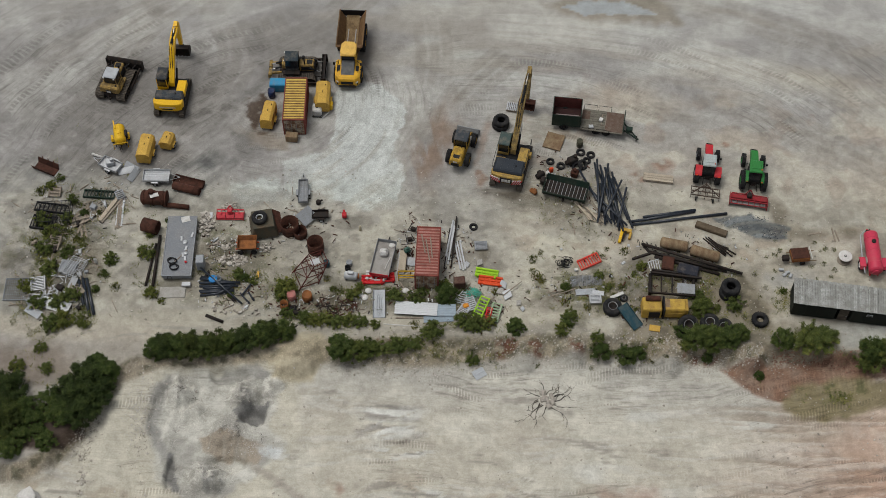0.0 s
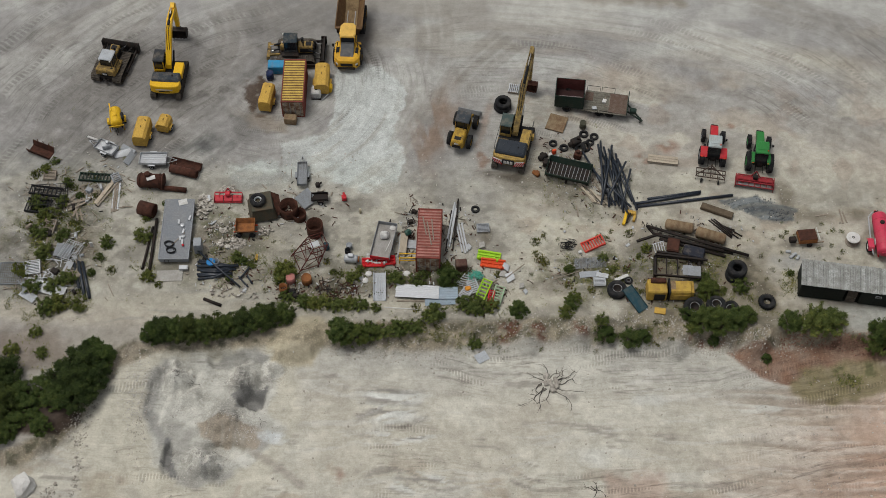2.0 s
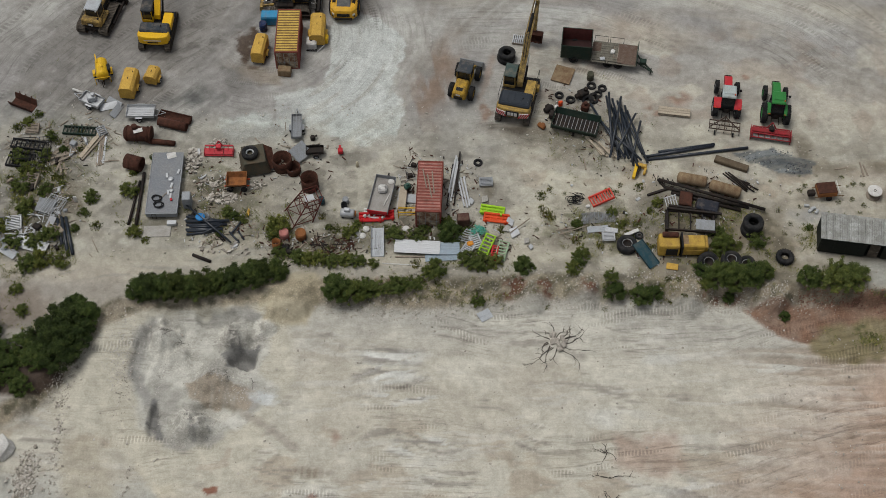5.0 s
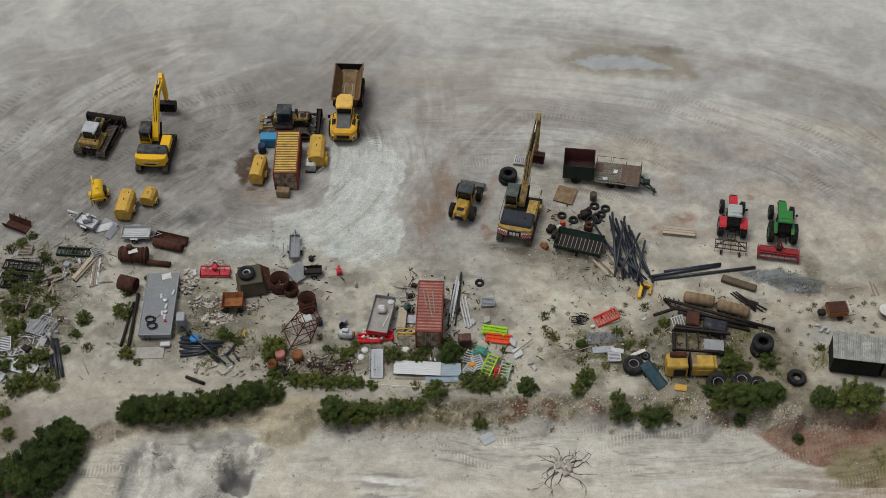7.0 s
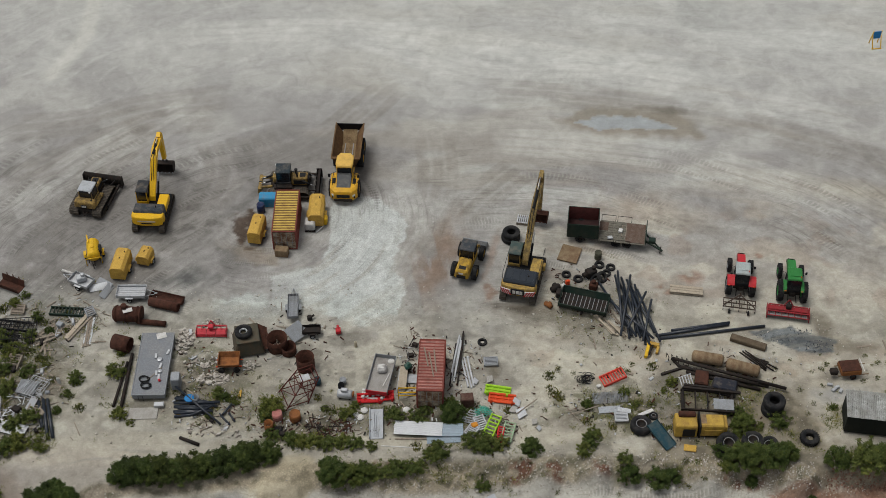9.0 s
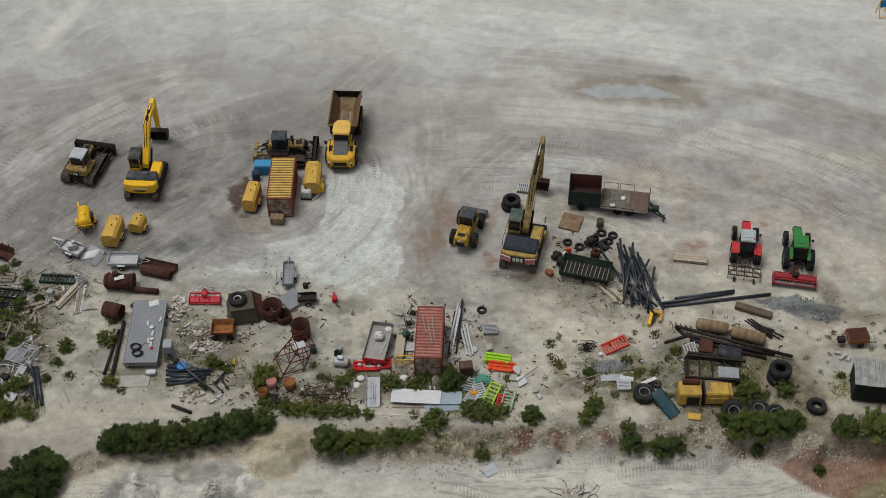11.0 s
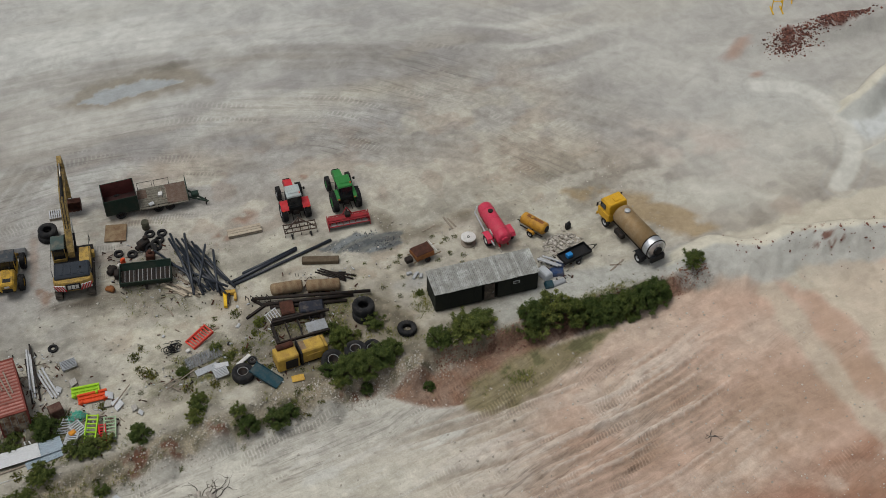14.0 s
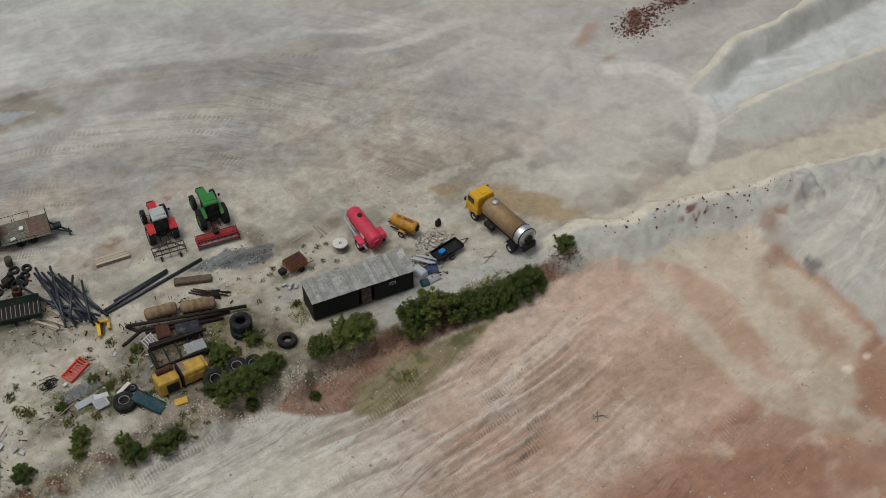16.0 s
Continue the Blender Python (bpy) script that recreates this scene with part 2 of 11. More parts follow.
def thing(name, label, category, x, y, rz=0.0, z=0.0, group="", kind=""):
    """The empty at the base of a thing; x is its right, y its front."""
    ob = new(name)
    ob.empty_display_size = 0.3
    ob.matrix_basis = pose(x, y, z, 0, 0, rz)
    return tagged(ob, label, category, group, kind)


def single(name, geo, material, label, category, x, y, rz=0.0, z=0.0, group="", kind="", rx=0.0, ry=0.0):
    """A thing of one mesh."""
    me = geo.mesh(name) if isinstance(geo, Geo) else geo
    if not me.materials:
        me.materials.append(material)
    ob = new(name, me)
    ob.matrix_basis = pose(x, y, z, rx, ry, rz)
    return tagged(ob, label, category, group, kind)


# ---- the ground: yard, bank, quarry floor, spoil heaps ----
def lattice(ix, iy, seed):
    h = (ix.astype(np.int64) * 374761393 + iy.astype(np.int64) * 668265263 + seed * 974711) & 0xFFFFFFFF
    h = ((h ^ (h >> 13)) * 1274126177) & 0xFFFFFFFF
    return ((h ^ (h >> 16)) & 0xFFFF) / 65535.0


def vnoise(x, y, seed=0):
    ix, iy = np.floor(x), np.floor(y)
    fx, fy = x - ix, y - iy
    fx, fy = fx * fx * (3 - 2 * fx), fy * fy * (3 - 2 * fy)
    a, b = lattice(ix, iy, seed), lattice(ix + 1, iy, seed)
    c, d = lattice(ix, iy + 1, seed), lattice(ix + 1, iy + 1, seed)
    return (a + (b - a) * fx) * (1 - fy) + (c + (d - c) * fx) * fy


def fbm(x, y, seed=0, octaves=4):
    total, amp, norm = 0.0, 1.0, 0.0
    for k in range(octaves):
        total = total + amp * vnoise(x * 2 ** k + 17.3 * k, y * 2 ** k - 9.1 * k, seed + k)
        norm += amp
        amp *= 0.5
    return total / norm


def step(a, b, v):
    t = np.clip((v - a) / (b - a), 0, 1)
    return t * t * (3 - 2 * t)


def streaks(x, y, degrees, long, short, seed):
    """Noise drawn out along one direction."""
    c, s = math.cos(radians(degrees)), math.sin(radians(degrees))
    u, w = x * c + y * s, -x * s + y * c
    w = w + 1.2 * (fbm(x / 9, y / 9, seed + 50, 2) - 0.5) * 4
    return fbm(u / long, w / short, seed, 3)


def from_line(x, y, line):
    """Distance to a line of points, and how far along it, from 0 to 1."""
    full, where_on = np.full(np.shape(x), 99.0), np.zeros(np.shape(x))
    lx, ly = [p[0] for p in line], [p[1] for p in line]
    near_by = (x > min(lx) - 9) & (x < max(lx) + 9) & (y > min(ly) - 9) & (y < max(ly) + 9)
    x, y = x[near_by], y[near_by]
    best, along = np.full(np.shape(x), 99.0), np.zeros(np.shape(x))
    for i in range(len(line) - 1):
        (ax, ay), (bx, by) = line[i], line[i + 1]
        dx, dy = bx - ax, by - ay
        k = np.clip(((x - ax) * dx + (y - ay) * dy) / (dx * dx + dy * dy), 0, 1)
        d = np.hypot(x - ax - k * dx, y - ay - k * dy)
        near = d < best
        best, along = np.where(near, d, best), np.where(near, (i + k) / (len(line) - 1), along)
    full[near_by], where_on[near_by] = best, along
    return full, where_on


def spot(x, y, cx, cy, rx, ry, turn=0.0, soft=0.5, seed=3, ragged=0.7):
    """A patch with a ragged edge."""
    c, s = math.cos(radians(turn)), math.sin(radians(turn))
    u, w = ((x - cx) * c + (y - cy) * s) / rx, (-(x - cx) * s + (y - cy) * c) / ry
    d = np.hypot(u, w)
    out = np.zeros(np.shape(x))
    near = d < 1 + 0.4 * soft + 0.5 * ragged
    if near.any():
        k = 0.5 * min(rx, ry) + 0.3
        out[near] = 1 - step(1 - soft, 1 + soft * 0.4, d[near] + ragged * (fbm(x[near] / k, y[near] / k, seed, 5) - 0.5))
    return out


def patch(x, y, outline, soft=0.3, ragged=1.0, seed=3, grain=1.2):
    """1 inside an outline of points, 0 outside, with a ragged edge; ragged and soft in metres."""
    xs, ys = [p[0] for p in outline], [p[1] for p in outline]
    pad = soft + ragged
    near = (x > min(xs) - pad) & (x < max(xs) + pad) & (y > min(ys) - pad) & (y < max(ys) + pad)
    out = np.zeros(np.shape(x))
    if not near.any():
        return out
    px, py = x[near], y[near]
    best, inside = np.full(px.shape, 1e9), np.zeros(px.shape, bool)
    n = len(outline)
    for i in range(n):
        (ax, ay), (bx, by) = outline[i], outline[(i + 1) % n]
        dx, dy = bx - ax, by - ay
        k = np.clip(((px - ax) * dx + (py - ay) * dy) / (dx * dx + dy * dy), 0, 1)
        best = np.minimum(best, np.hypot(px - ax - k * dx, py - ay - k * dy))
        if ay != by:
            inside ^= ((ay > py) != (by > py)) & (px < ax + (py - ay) * dx / dy)
    d = np.where(inside, best, -best) + ragged * 2 * (fbm(px / grain, py / grain, seed, 5) - 0.5)
    out[near] = step(-soft, soft, d)
    return out


EDGE_X = [-400, -45, -37, -34, -31.5, -29.5, -27, -19, -13.5, -9, -5, 9, 15, 24, 37, 43, 48, 53, 58, 62, 67, 400]
EDGE_Y = [-27, -27, -26.5, -25.2, -21, -15.5, -14.5, -13.4, -11.9, -11.7, -11.3, -10.5, -9.9, -10.2, -10.8, -11.0, -11.0, -11.2, -11.4, -11.0, -12, -12]
TOE_X = [-400, -45, -36, -33, -31, -28, -25, -21, -16, -9, -5, 1, 9, 18, 26, 31, 37, 47, 54, 60, 64, 70, 400]
TOE_Y = [-30, -30, -29, -27.4, -24.8, -18.6, -16.8, -16.1, -15.6, -14.9, -15.0, -15.0, -13.6, -12.9, -13.1, -13.3, -12.6, -12.0, -12.2, -12.6, -15.5, -19, -20]
# crest, height at its start and end, foot to the north and to the south
BUNDS = [
    ([(62.6, -10.2), (64.7, -9.9), (68.8, -12.3), (72.0, -11.7), (76.6, -13.3), (81.2, -14.5), (85.8, -15.1), (96, -17.3), (125, -24)], 0.7, 1.6, 2.2, 3.4),
    ([(88.9, 1.9), (94.6, 4.4), (100.1, 4.2), (104.2, 4.9), (125, 7.0)], 1.3, 2.4, 1.6, 2.6),
    ([(90.2, -4.1), (96.9, -4.5), (106.8, -5.4), (125, -7)], 1.0, 2.4, 1.5, 5.5),
    ([(84, 15.2), (91, 14.6), (97, 13.4), (112, 12.5)], 0.8, 1.6, 2.5, 2.5),
]
MOUNDS = [(-22.4, -18.2, 1.2, 1.7), (-15.9, -18.1, 1.5, 1.6), (-13.3, -16.9, 0.7, 1.3), (-18.6, -27.0, 1.2, 1.9), (-17.4, -22.4, 0.9, 2.2),
          (-20.6, -20.2, 0.5, 1.4), (-36, -33, 0.7, 2.0), (2.0, -6.6, 0.45, 0.8), (84.5, -17.2, 1.6, 2.6), (93, -22, 1.2, 5.0)]
HOLLOWS = [(-15.0, -20.3, 1.1, 1.7, 1.0), (-22.3, -26.4, 0.7, 0.6, 1.9), (-24.0, -20.6, 0.4, 1.2, 3.4), (-17.6, -16.2, 0.8, 2.4, 1.0), (-17.0, -25.4, 0.7, 2.6, 1.0)]
SLUMPS = [(-10.6, -13.0, 1.6), (-12.6, -14.6, 1.4), (11.5, -12.0, 1.3), (16.4, -11.7, 1.4), (25.5, -12.0, 1.6), (33.5, -12.2, 1.5)]


def ruts(x, y):
    """Ridges pushed up by wheels in the east of the quarry floor: how strong, and the profile."""
    k = step(27, 36, x) * step(63, 54, x) * step(-15.4, -17.2, y) * step(-36, -25, y) * step(0.3, 0.5, fbm(x / 9, y / 3.5, 66, 3))
    bend = np.interp(x, [20, 38, 47, 55, 63], [0.4, 0.0, 0.5, 1.5, 3.4])
    w = y - bend + 1.6 * (fbm(x / 10, y / 6, 60, 2) - 0.5)
    return k, fbm(x / 11, w / 0.38, 61, 3) - 0.5


def height(x, y):
    edge, toe = np.interp(x, EDGE_X, EDGE_Y), np.interp(x, TOE_X, TOE_Y)
    rag = 1.9 * (fbm(x / 2.0, y / 2.0, 5, 4) - 0.5)
    for cx, cy, r in SLUMPS:
        rag = rag + 1.5 * np.exp(-((x - cx) / r) ** 2) * step(-19, -15, y)
    floor_z = -1.75 - 0.022 * np.clip(toe - y, 0, 40)
    floor_z = floor_z + (0.9 - floor_z * 0.15) * step(52, 78, x) + 0.5 * step(-24, -34, x) * step(-48, -20, y)
    up = step(0, 1, (y + rag - toe) / np.maximum(edge - toe, 0.9))
    z = floor_z * (1 - up)
    # pale spoil tipped against the west bank
    z = z + 1.1 * (1 - up) * step(-31.5, -28, x) * step(-21.5, -25.5, x) * step(-32, -20, y) + 0.9 * (1 - up) * step(-27, -23, x) * step(-9, -13, x) * step(-17.6, -15.2, y)
    for line, lo, hi, north, south in BUNDS:
        d, k = from_line(x, y, line)
        side = y - np.interp(x, [p[0] for p in line], [p[1] for p in line])
        d = d + 0.9 * (fbm(x / 2.5, y / 2.5, 11, 3) - 0.5)
        top = (lo + (hi - lo) * np.clip(k * 1.8, 0, 1)) * (0.85 + 0.3 * fbm(x / 3, y / 3, 21, 2))
        z = z + top * (1 - step(0.12, 1.0, d / np.where(side > 0, north, south)))
    # the grey heap in the far east
    z = z + 1.9 * patch(x, y, [(80.0, -16.2), (79.6, -20), (81.0, -26), (81.2, -33), (80, -44), (130, -44), (130, -22), (88, -16.4)], 2.2, 0.8, 22, 2.5) * (0.8 + 0.5 * fbm(x / 2.5, y / 2.5, 23, 4))
    for cx, cy, h, r in MOUNDS:
        d = np.hypot(x - cx, y - cy) / r + 0.9 * (fbm(x / 1.1, y / 1.1, 31, 4) - 0.5)
        crag = np.abs(fbm(x / 0.8, y / 0.8, 33, 4) - 0.5)
        z = z + 1.1 * h * (1 - step(0.15, 1.05, d)) * (1.15 - 1.6 * crag)
    broken = np.maximum.reduce([1 - step(0.6, 1.1, np.hypot(x - cx, y - cy) / (1.25 * r) + 0.6 * (fbm(x / 1.1, y / 1.1, 31, 4) - 0.5)) for cx, cy, h, r in MOUNDS[:6]])
    lump = fbm(x / 1.3, y / 1.1, 34, 4)
    z = z + 0.1 * broken * (step(0.4, 0.43, lump) + step(0.49, 0.52, lump) + step(0.58, 0.61, lump) - 1.5)
    for cx, cy, h, rx, ry in HOLLOWS:
        d = np.hypot((x - cx) / rx, (y - cy) / ry) + 0.7 * (fbm(x / 0.9, y / 0.9, 35, 4) - 0.5)
        z = z - h * (1 - step(0.55, 1.0, d))
    wall = (up > 0.02) * (up < 0.98)
    rough = 0.16 * (fbm(x / 1.1, y / 1.1, 41, 4) - 0.5) * (0.4 + 4.0 * wall) + 0.5 * wall * (np.abs(fbm(x / 0.9, y / 1.6, 43, 3) - 0.5) - 0.12)
    k, rut = ruts(x, y)
    low = 1 - up
    scraped = 0.2 * (fbm(x / 5, y / 0.5, 68, 3) - 0.5) * step(0.5, 0.62, fbm(x / 5, y / 3, 69, 2)) * step(0.9, 1.0, low)
    ribs = 0.1 * np.sin(x * 13.0 + 0.6 * y) * step(33, 36, x) * step(64, 60, x) * step(toe + 0.9, toe + 0.5, y) * step(-16.2, -15.0, y - 0.15 * (x - 40))
    return z + rough + 1.1 * k * rut + scraped + ribs + 0.12 * (streaks(x, y, 3, 18, 0.9, 67) - 0.5)


TRACKS = [
    ([(-40.7, 8), (-39.1, 12.7), (-37.2, 17.2), (-35.3, 24.6), (-31, 33)], 6, -0.35), ([(-47.8, 30.5), (-38.8, 32.2), (-32.4, 34.9), (-22.6, 37.2)], 5, -0.25),
    ([(-45.4, 21.6), (-40.3, 25.3), (-35.6, 29.1), (-29.4, 32.6), (-23.2, 32.8)], 5, -0.3), ([(-43.5, 14.1), (-41.2, 19.2), (-38.3, 24.4), (-33.8, 29.1), (-26, 36)], 6, 0.25),
    ([(-0.4, 32.2), (0.6, 24.1), (-0.8, 15.7), (-3.5, 10.1), (-8.2, 5.8), (-14.6, 4.5)], 6, -0.3), ([(-3.8, 23), (-2.3, 17.2), (-3.6, 11.6), (-7.2, 7.7), (-12.6, 6)], 6, 0.3),
    ([(-1, 9.4), (1.8, 15.8), (5.1, 21.6), (9.8, 27)], 5, -0.35), ([(-9.6, 49), (4.6, 42.1), (20.7, 41.6), (49, 33.9)], 6, 0.3), ([(4, 39.1), (17.3, 38), (32.7, 34.7), (48.1, 28.4)], 6, -0.3),
    ([(-32.3, 48.3), (-12.3, 49.5), (7.8, 46.4), (30.3, 43)], 7, 0.35), ([(5.5, 30.5), (20.1, 29.6), (31.9, 26.9), (46.5, 19.8)], 6, 0.25), ([(21.8, 19.5), (36.1, 18.3), (48.9, 12.4), (57.4, 4.4), (60, -3.2)], 5, -0.3),
    ([(45.7, 34.8), (53, 21.3), (66.7, 9.3), (74.2, -0.3), (78.3, -8.9)], 6, -0.25), ([(56.6, 36.3), (67.8, 23.7), (78.5, 11.7), (86.5, 4.5), (85.8, -2.3), (82.2, -5.3)], 4, 0.22),
    ([(-24, 30), (-22, 24), (-24, 17), (-27, 12)], 5, -0.3), ([(-20, 31), (-17, 27), (-12, 30), (-5, 40)], 5, -0.35)]


def smooth_line(line, n=6):
    """More points along a line, rounded at its corners."""
    out = []
    p = [line[0], *line, line[-1]]
    for i in range(1, len(p) - 2):
        for k in range(n):
            t = k / n
            out.append(tuple(0.5 * (2 * p[i][a] + (p[i + 1][a] - p[i - 1][a]) * t + (2 * p[i - 1][a] - 5 * p[i][a] + 4 * p[i + 1][a] - p[i + 2][a]) * t * t + (3 * p[i][a] - p[i - 1][a] - 3 * p[i + 1][a] + p[i + 2][a]) * t ** 3) for a in (0, 1)))
    return out + [line[-1]]


def colour(x, y, z):
    """Ground colours by place: dust, clay, gravel, oil and burnt ground, with shade put into ruts and hollows. Red,
    green, blue, stoniness, wetness, drawn-out grain.
    """
    def lay(c, rgb, k):
        k = np.clip(k, 0, 1)[..., None]
        return c * (1 - k) + np.array(rgb) * k

    GREY, SAND, PALE, PINK = (0.30, 0.284, 0.272), (0.36, 0.325, 0.272), (0.42, 0.412, 0.388), (0.398, 0.281, 0.223)
    n1, n2, n3, n4 = fbm(x / 14, y / 11, 1, 4), fbm(x / 5, y / 4, 2, 5), fbm(x / 1.6, y / 1.3, 4, 4), fbm(x / 0.6, y / 0.6, 6, 2)
    c = np.zeros((*np.shape(x), 3)) + np.array(GREY)
    c = lay(c, (0.375, 0.36, 0.335), step(0.38, 0.66, n2) * 0.7)
    c = lay(c, SAND, step(9, -3, y + 12 * (n1 - 0.5)) * step(-44, -28, x) * (0.55 + 0.6 * (n2 - 0.35)))
    c = lay(c, (0.405, 0.366, 0.305), step(6, 12, x) * step(64, 52, x) * step(20, 6, y + 8 * (n2 - 0.5)) * 0.75)
    north = step(10, 26, y + 6 * (n1 - 0.5))
    # dust drawn out along the haul road
    west = step(-9, -20, x) * step(3, 9, y)
    ew = streaks(x, y, -8, 20, 2.4, 7)
    c = lay(c, PALE, step(0.5, 0.7, ew) * (1 - west) * north * 0.8 * step(0.3, 0.6, fbm(x / 11, y / 5, 8, 2)))
    c = lay(c, (0.33, 0.30, 0.26), step(0.52, 0.7, streaks(x, y, -5, 15, 2.8, 13)) * 0.6 * north * (1 - west))
    c = lay(c, (0.235, 0.222, 0.21), step(0.46, 0.68, streaks(x, y, 52, 13, 1.5, 9)) * west * step(34, 20, y) * 0.6)
    c = lay(c, (0.40, 0.385, 0.365), step(0.54, 0.72, streaks(x, y, 44, 11, 1.2, 15)) * west * 0.5)
    c = lay(c, (0.45, 0.445, 0.42), step(26, 46, y + 12 * (n1 - 0.5)) * 0.55 * (1 - 0.2 * west))
    c = lay(c, (0.41, 0.36, 0.27), spot(x, y, 42, 24, 12, 2.4, -10, 0.9) * 0.45)
    c = lay(c, (0.39, 0.315, 0.235), np.maximum(spot(x, y, 55, 7, 12, 4.5, -22, 0.9), spot(x, y, 23, 20, 7, 2.5, -12, 0.9)) * 0.55)
    c = lay(c, (0.47, 0.48, 0.455), spot(x, y, 78, 3, 9, 7, 10, 0.9, 10, 0.9) * 0.45)
    for k, (line, wheels, tone) in enumerate(TRACKS):
        d, along = from_line(x, y, smooth_line(line))
        ease = step(0, 0.12, along) * step(1, 0.88, along) * step(0.3, 0.55, fbm(x / 4, y / 4, 130 + k, 2) + 0.12)
        dd = d + 0.35 * (n2 - 0.5)
        mark = sum((1 - step(0.18, 0.42, np.abs(dd - q))) for q in (0.25, 1.25, 1.9)) * 0.8
        c = lay(c, (0.5, 0.49, 0.46) if tone > 0 else (0.235, 0.21, 0.18), np.clip(mark, 0, 1) * ease * abs(tone) * 1.15)
        c = lay(c, (0.46, 0.45, 0.42) if tone > 0 else (0.3, 0.272, 0.24), (1 - step(0.4, 0.5 * wheels, d)) * ease * abs(tone) * 0.7)
    # cream dust, rusty clay and damp patches in the trodden yard
    east = step(7, 12, x) * step(64, 56, x) * step(27, 15, y + 6 * (n2 - 0.5)) * step(-9, -6, y)
    belt = step(-42, -38, x) * step(12, 7, x) * step(7, 2, y) * step(-11, -8, y)
    c = lay(c, (0.44, 0.405, 0.34), (east + 0.8 * belt) * step(0.46, 0.6, fbm(x / 4, y / 3, 303, 5)) * 0.65)
    c = lay(c, (0.315, 0.225, 0.17), (east + 0.15 * belt) * step(0.56, 0.64, fbm(x / 2.8, y / 2.2, 301, 5)) * 0.28)
    c = lay(c, (0.22, 0.2, 0.175), (0.4 * east + belt) * step(0.57, 0.64, fbm(x / 1.7, y / 1.4, 305, 5)) * 0.45)
    c = lay(c, (0.3, 0.18, 0.13), np.maximum.reduce([spot(x, y, 25.6, 11.4, 1.8, 1.4, 0, 0.7, 306, 1.3), spot(x, y, 23.4, 8.6, 1.0, 2.0, 0, 0.7, 307, 1.3), spot(x, y, 32.9, 14.2, 0.5, 0.4, 0, 0.5, 308, 1.3), spot(x, y, 6.4, 9.2, 0.8, 2.2, 0, 0.7, 309, 1.3)]) * step(0.42, 0.54, n3) * 0.7)
    # crushed stone in the middle of the yard
    crush = np.maximum.reduce([patch(x, y, [(-9.6, 24), (-6.7, 21.6), (-2.6, 18.4), (-2.3, 15.7), (-3.7, 12.5), (-2.0, 8.7), (-2.5, 4.2), (-6, 3.4), (-9, 5.0), (-14.6, 6.4), (-15.4, 9.6), (-11, 11.2), (-9.6, 14), (-10.4, 19)], 0.12, 0.7, 17, 0.9) * (0.5 + 0.5 * step(-15.6, -10.5, x + 3 * (n2 - 0.5))), patch(x, y, [(-20.6, 6.4), (-16, 7.4), (-13, 5.6), (-14.5, 3.6), (-19.8, 3.8)], 0.5, 0.9, 19, 0.9) * 0.8])
    c = lay(c, (0.44, 0.452, 0.438), crush * (0.9 + 0.3 * (n2 - 0.5)))
    arc = np.hypot(x + 17, y - 18)
    c = lay(c, (0.36, 0.34, 0.30), step(0.52, 0.7, fbm(arc / 0.7, np.arctan2(y - 18, x + 17) * 2.5, 23, 3)) * 0.55 * spot(x, y, -8, 10.5, 9, 9, 0, 0.7))
    c = lay(c, (0.47, 0.48, 0.46), crush * step(0.55, 0.7, fbm(arc / 0.5, np.arctan2(y - 18, x + 17) * 3, 24, 3)) * 0.6)
    c = lay(c, (0.27, 0.195, 0.15), spot(x, y, 1.0, 12.0, 2.4, 7.0, -14, 0.9, 25, 1.1) * step(0.4, 0.62, fbm(x / 0.9 + y / 4, y / 5, 235, 3) + 0.1) * 0.95)
    c = lay(c, (0.30, 0.19, 0.14), spot(x, y, 6.4, 13.5, 0.5, 3.5, -12, 0.9, 26, 1.0) * 0.5)
    c = lay(c, (0.10, 0.105, 0.105), np.maximum(spot(x, y, -23.3, 9.4, 2.2, 1.3, 12, 0.9, 27, 1.3), spot(x, y, -25.6, 8.6, 1.4, 0.9, 0, 0.9, 28, 1.3) * 0.7) * 0.75)
    c = lay(c, (0.12, 0.075, 0.048), patch(x, y, [(-20.2, 19.0), (-18.4, 19.2), (-16.8, 17.4), (-17.0, 13.6), (-18.4, 13.0), (-20.3, 15.6)], 0.25, 0.9, 29, 0.8) * step(0.3, 0.5, n3))
    c = lay(c, (0.3, 0.24, 0.18), spot(x, y, -17.4, 12.6, 4.0, 1.2, -20, 0.7, 30, 1.2) * 0.6)
    # darker brown patches at the large excavator and beneath the western machines
    c = lay(c, (0.13, 0.1, 0.075), spot(x, y, 9.2, 6.1, 3.0, 1.1, -8, 0.9, 35, 1.2) * 0.9)
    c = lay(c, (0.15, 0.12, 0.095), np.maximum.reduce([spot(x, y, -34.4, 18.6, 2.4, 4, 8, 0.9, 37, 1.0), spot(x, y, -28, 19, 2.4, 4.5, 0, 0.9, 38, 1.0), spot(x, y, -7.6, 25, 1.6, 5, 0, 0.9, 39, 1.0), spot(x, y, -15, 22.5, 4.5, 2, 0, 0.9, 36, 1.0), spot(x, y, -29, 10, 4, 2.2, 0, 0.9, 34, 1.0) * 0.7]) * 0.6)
    c = lay(c, (0.225, 0.208, 0.195), np.maximum.reduce([spot(x, y, -31, 16, 15, 10, 15, 0.9, 91, 1.2), spot(x, y, -15, 26, 9, 6, 0, 0.9, 191, 1.2), spot(x, y, -33, 9, 9, 4, 0, 0.9, 194, 1.2)]) * 0.75)
    c = lay(c, (0.16, 0.145, 0.132), step(0.56, 0.64, fbm(x / 2.2, y / 1.6, 192, 5)) * spot(x, y, -28, 17, 17, 10, 15, 0.9, 193, 1.0) * 0.5)
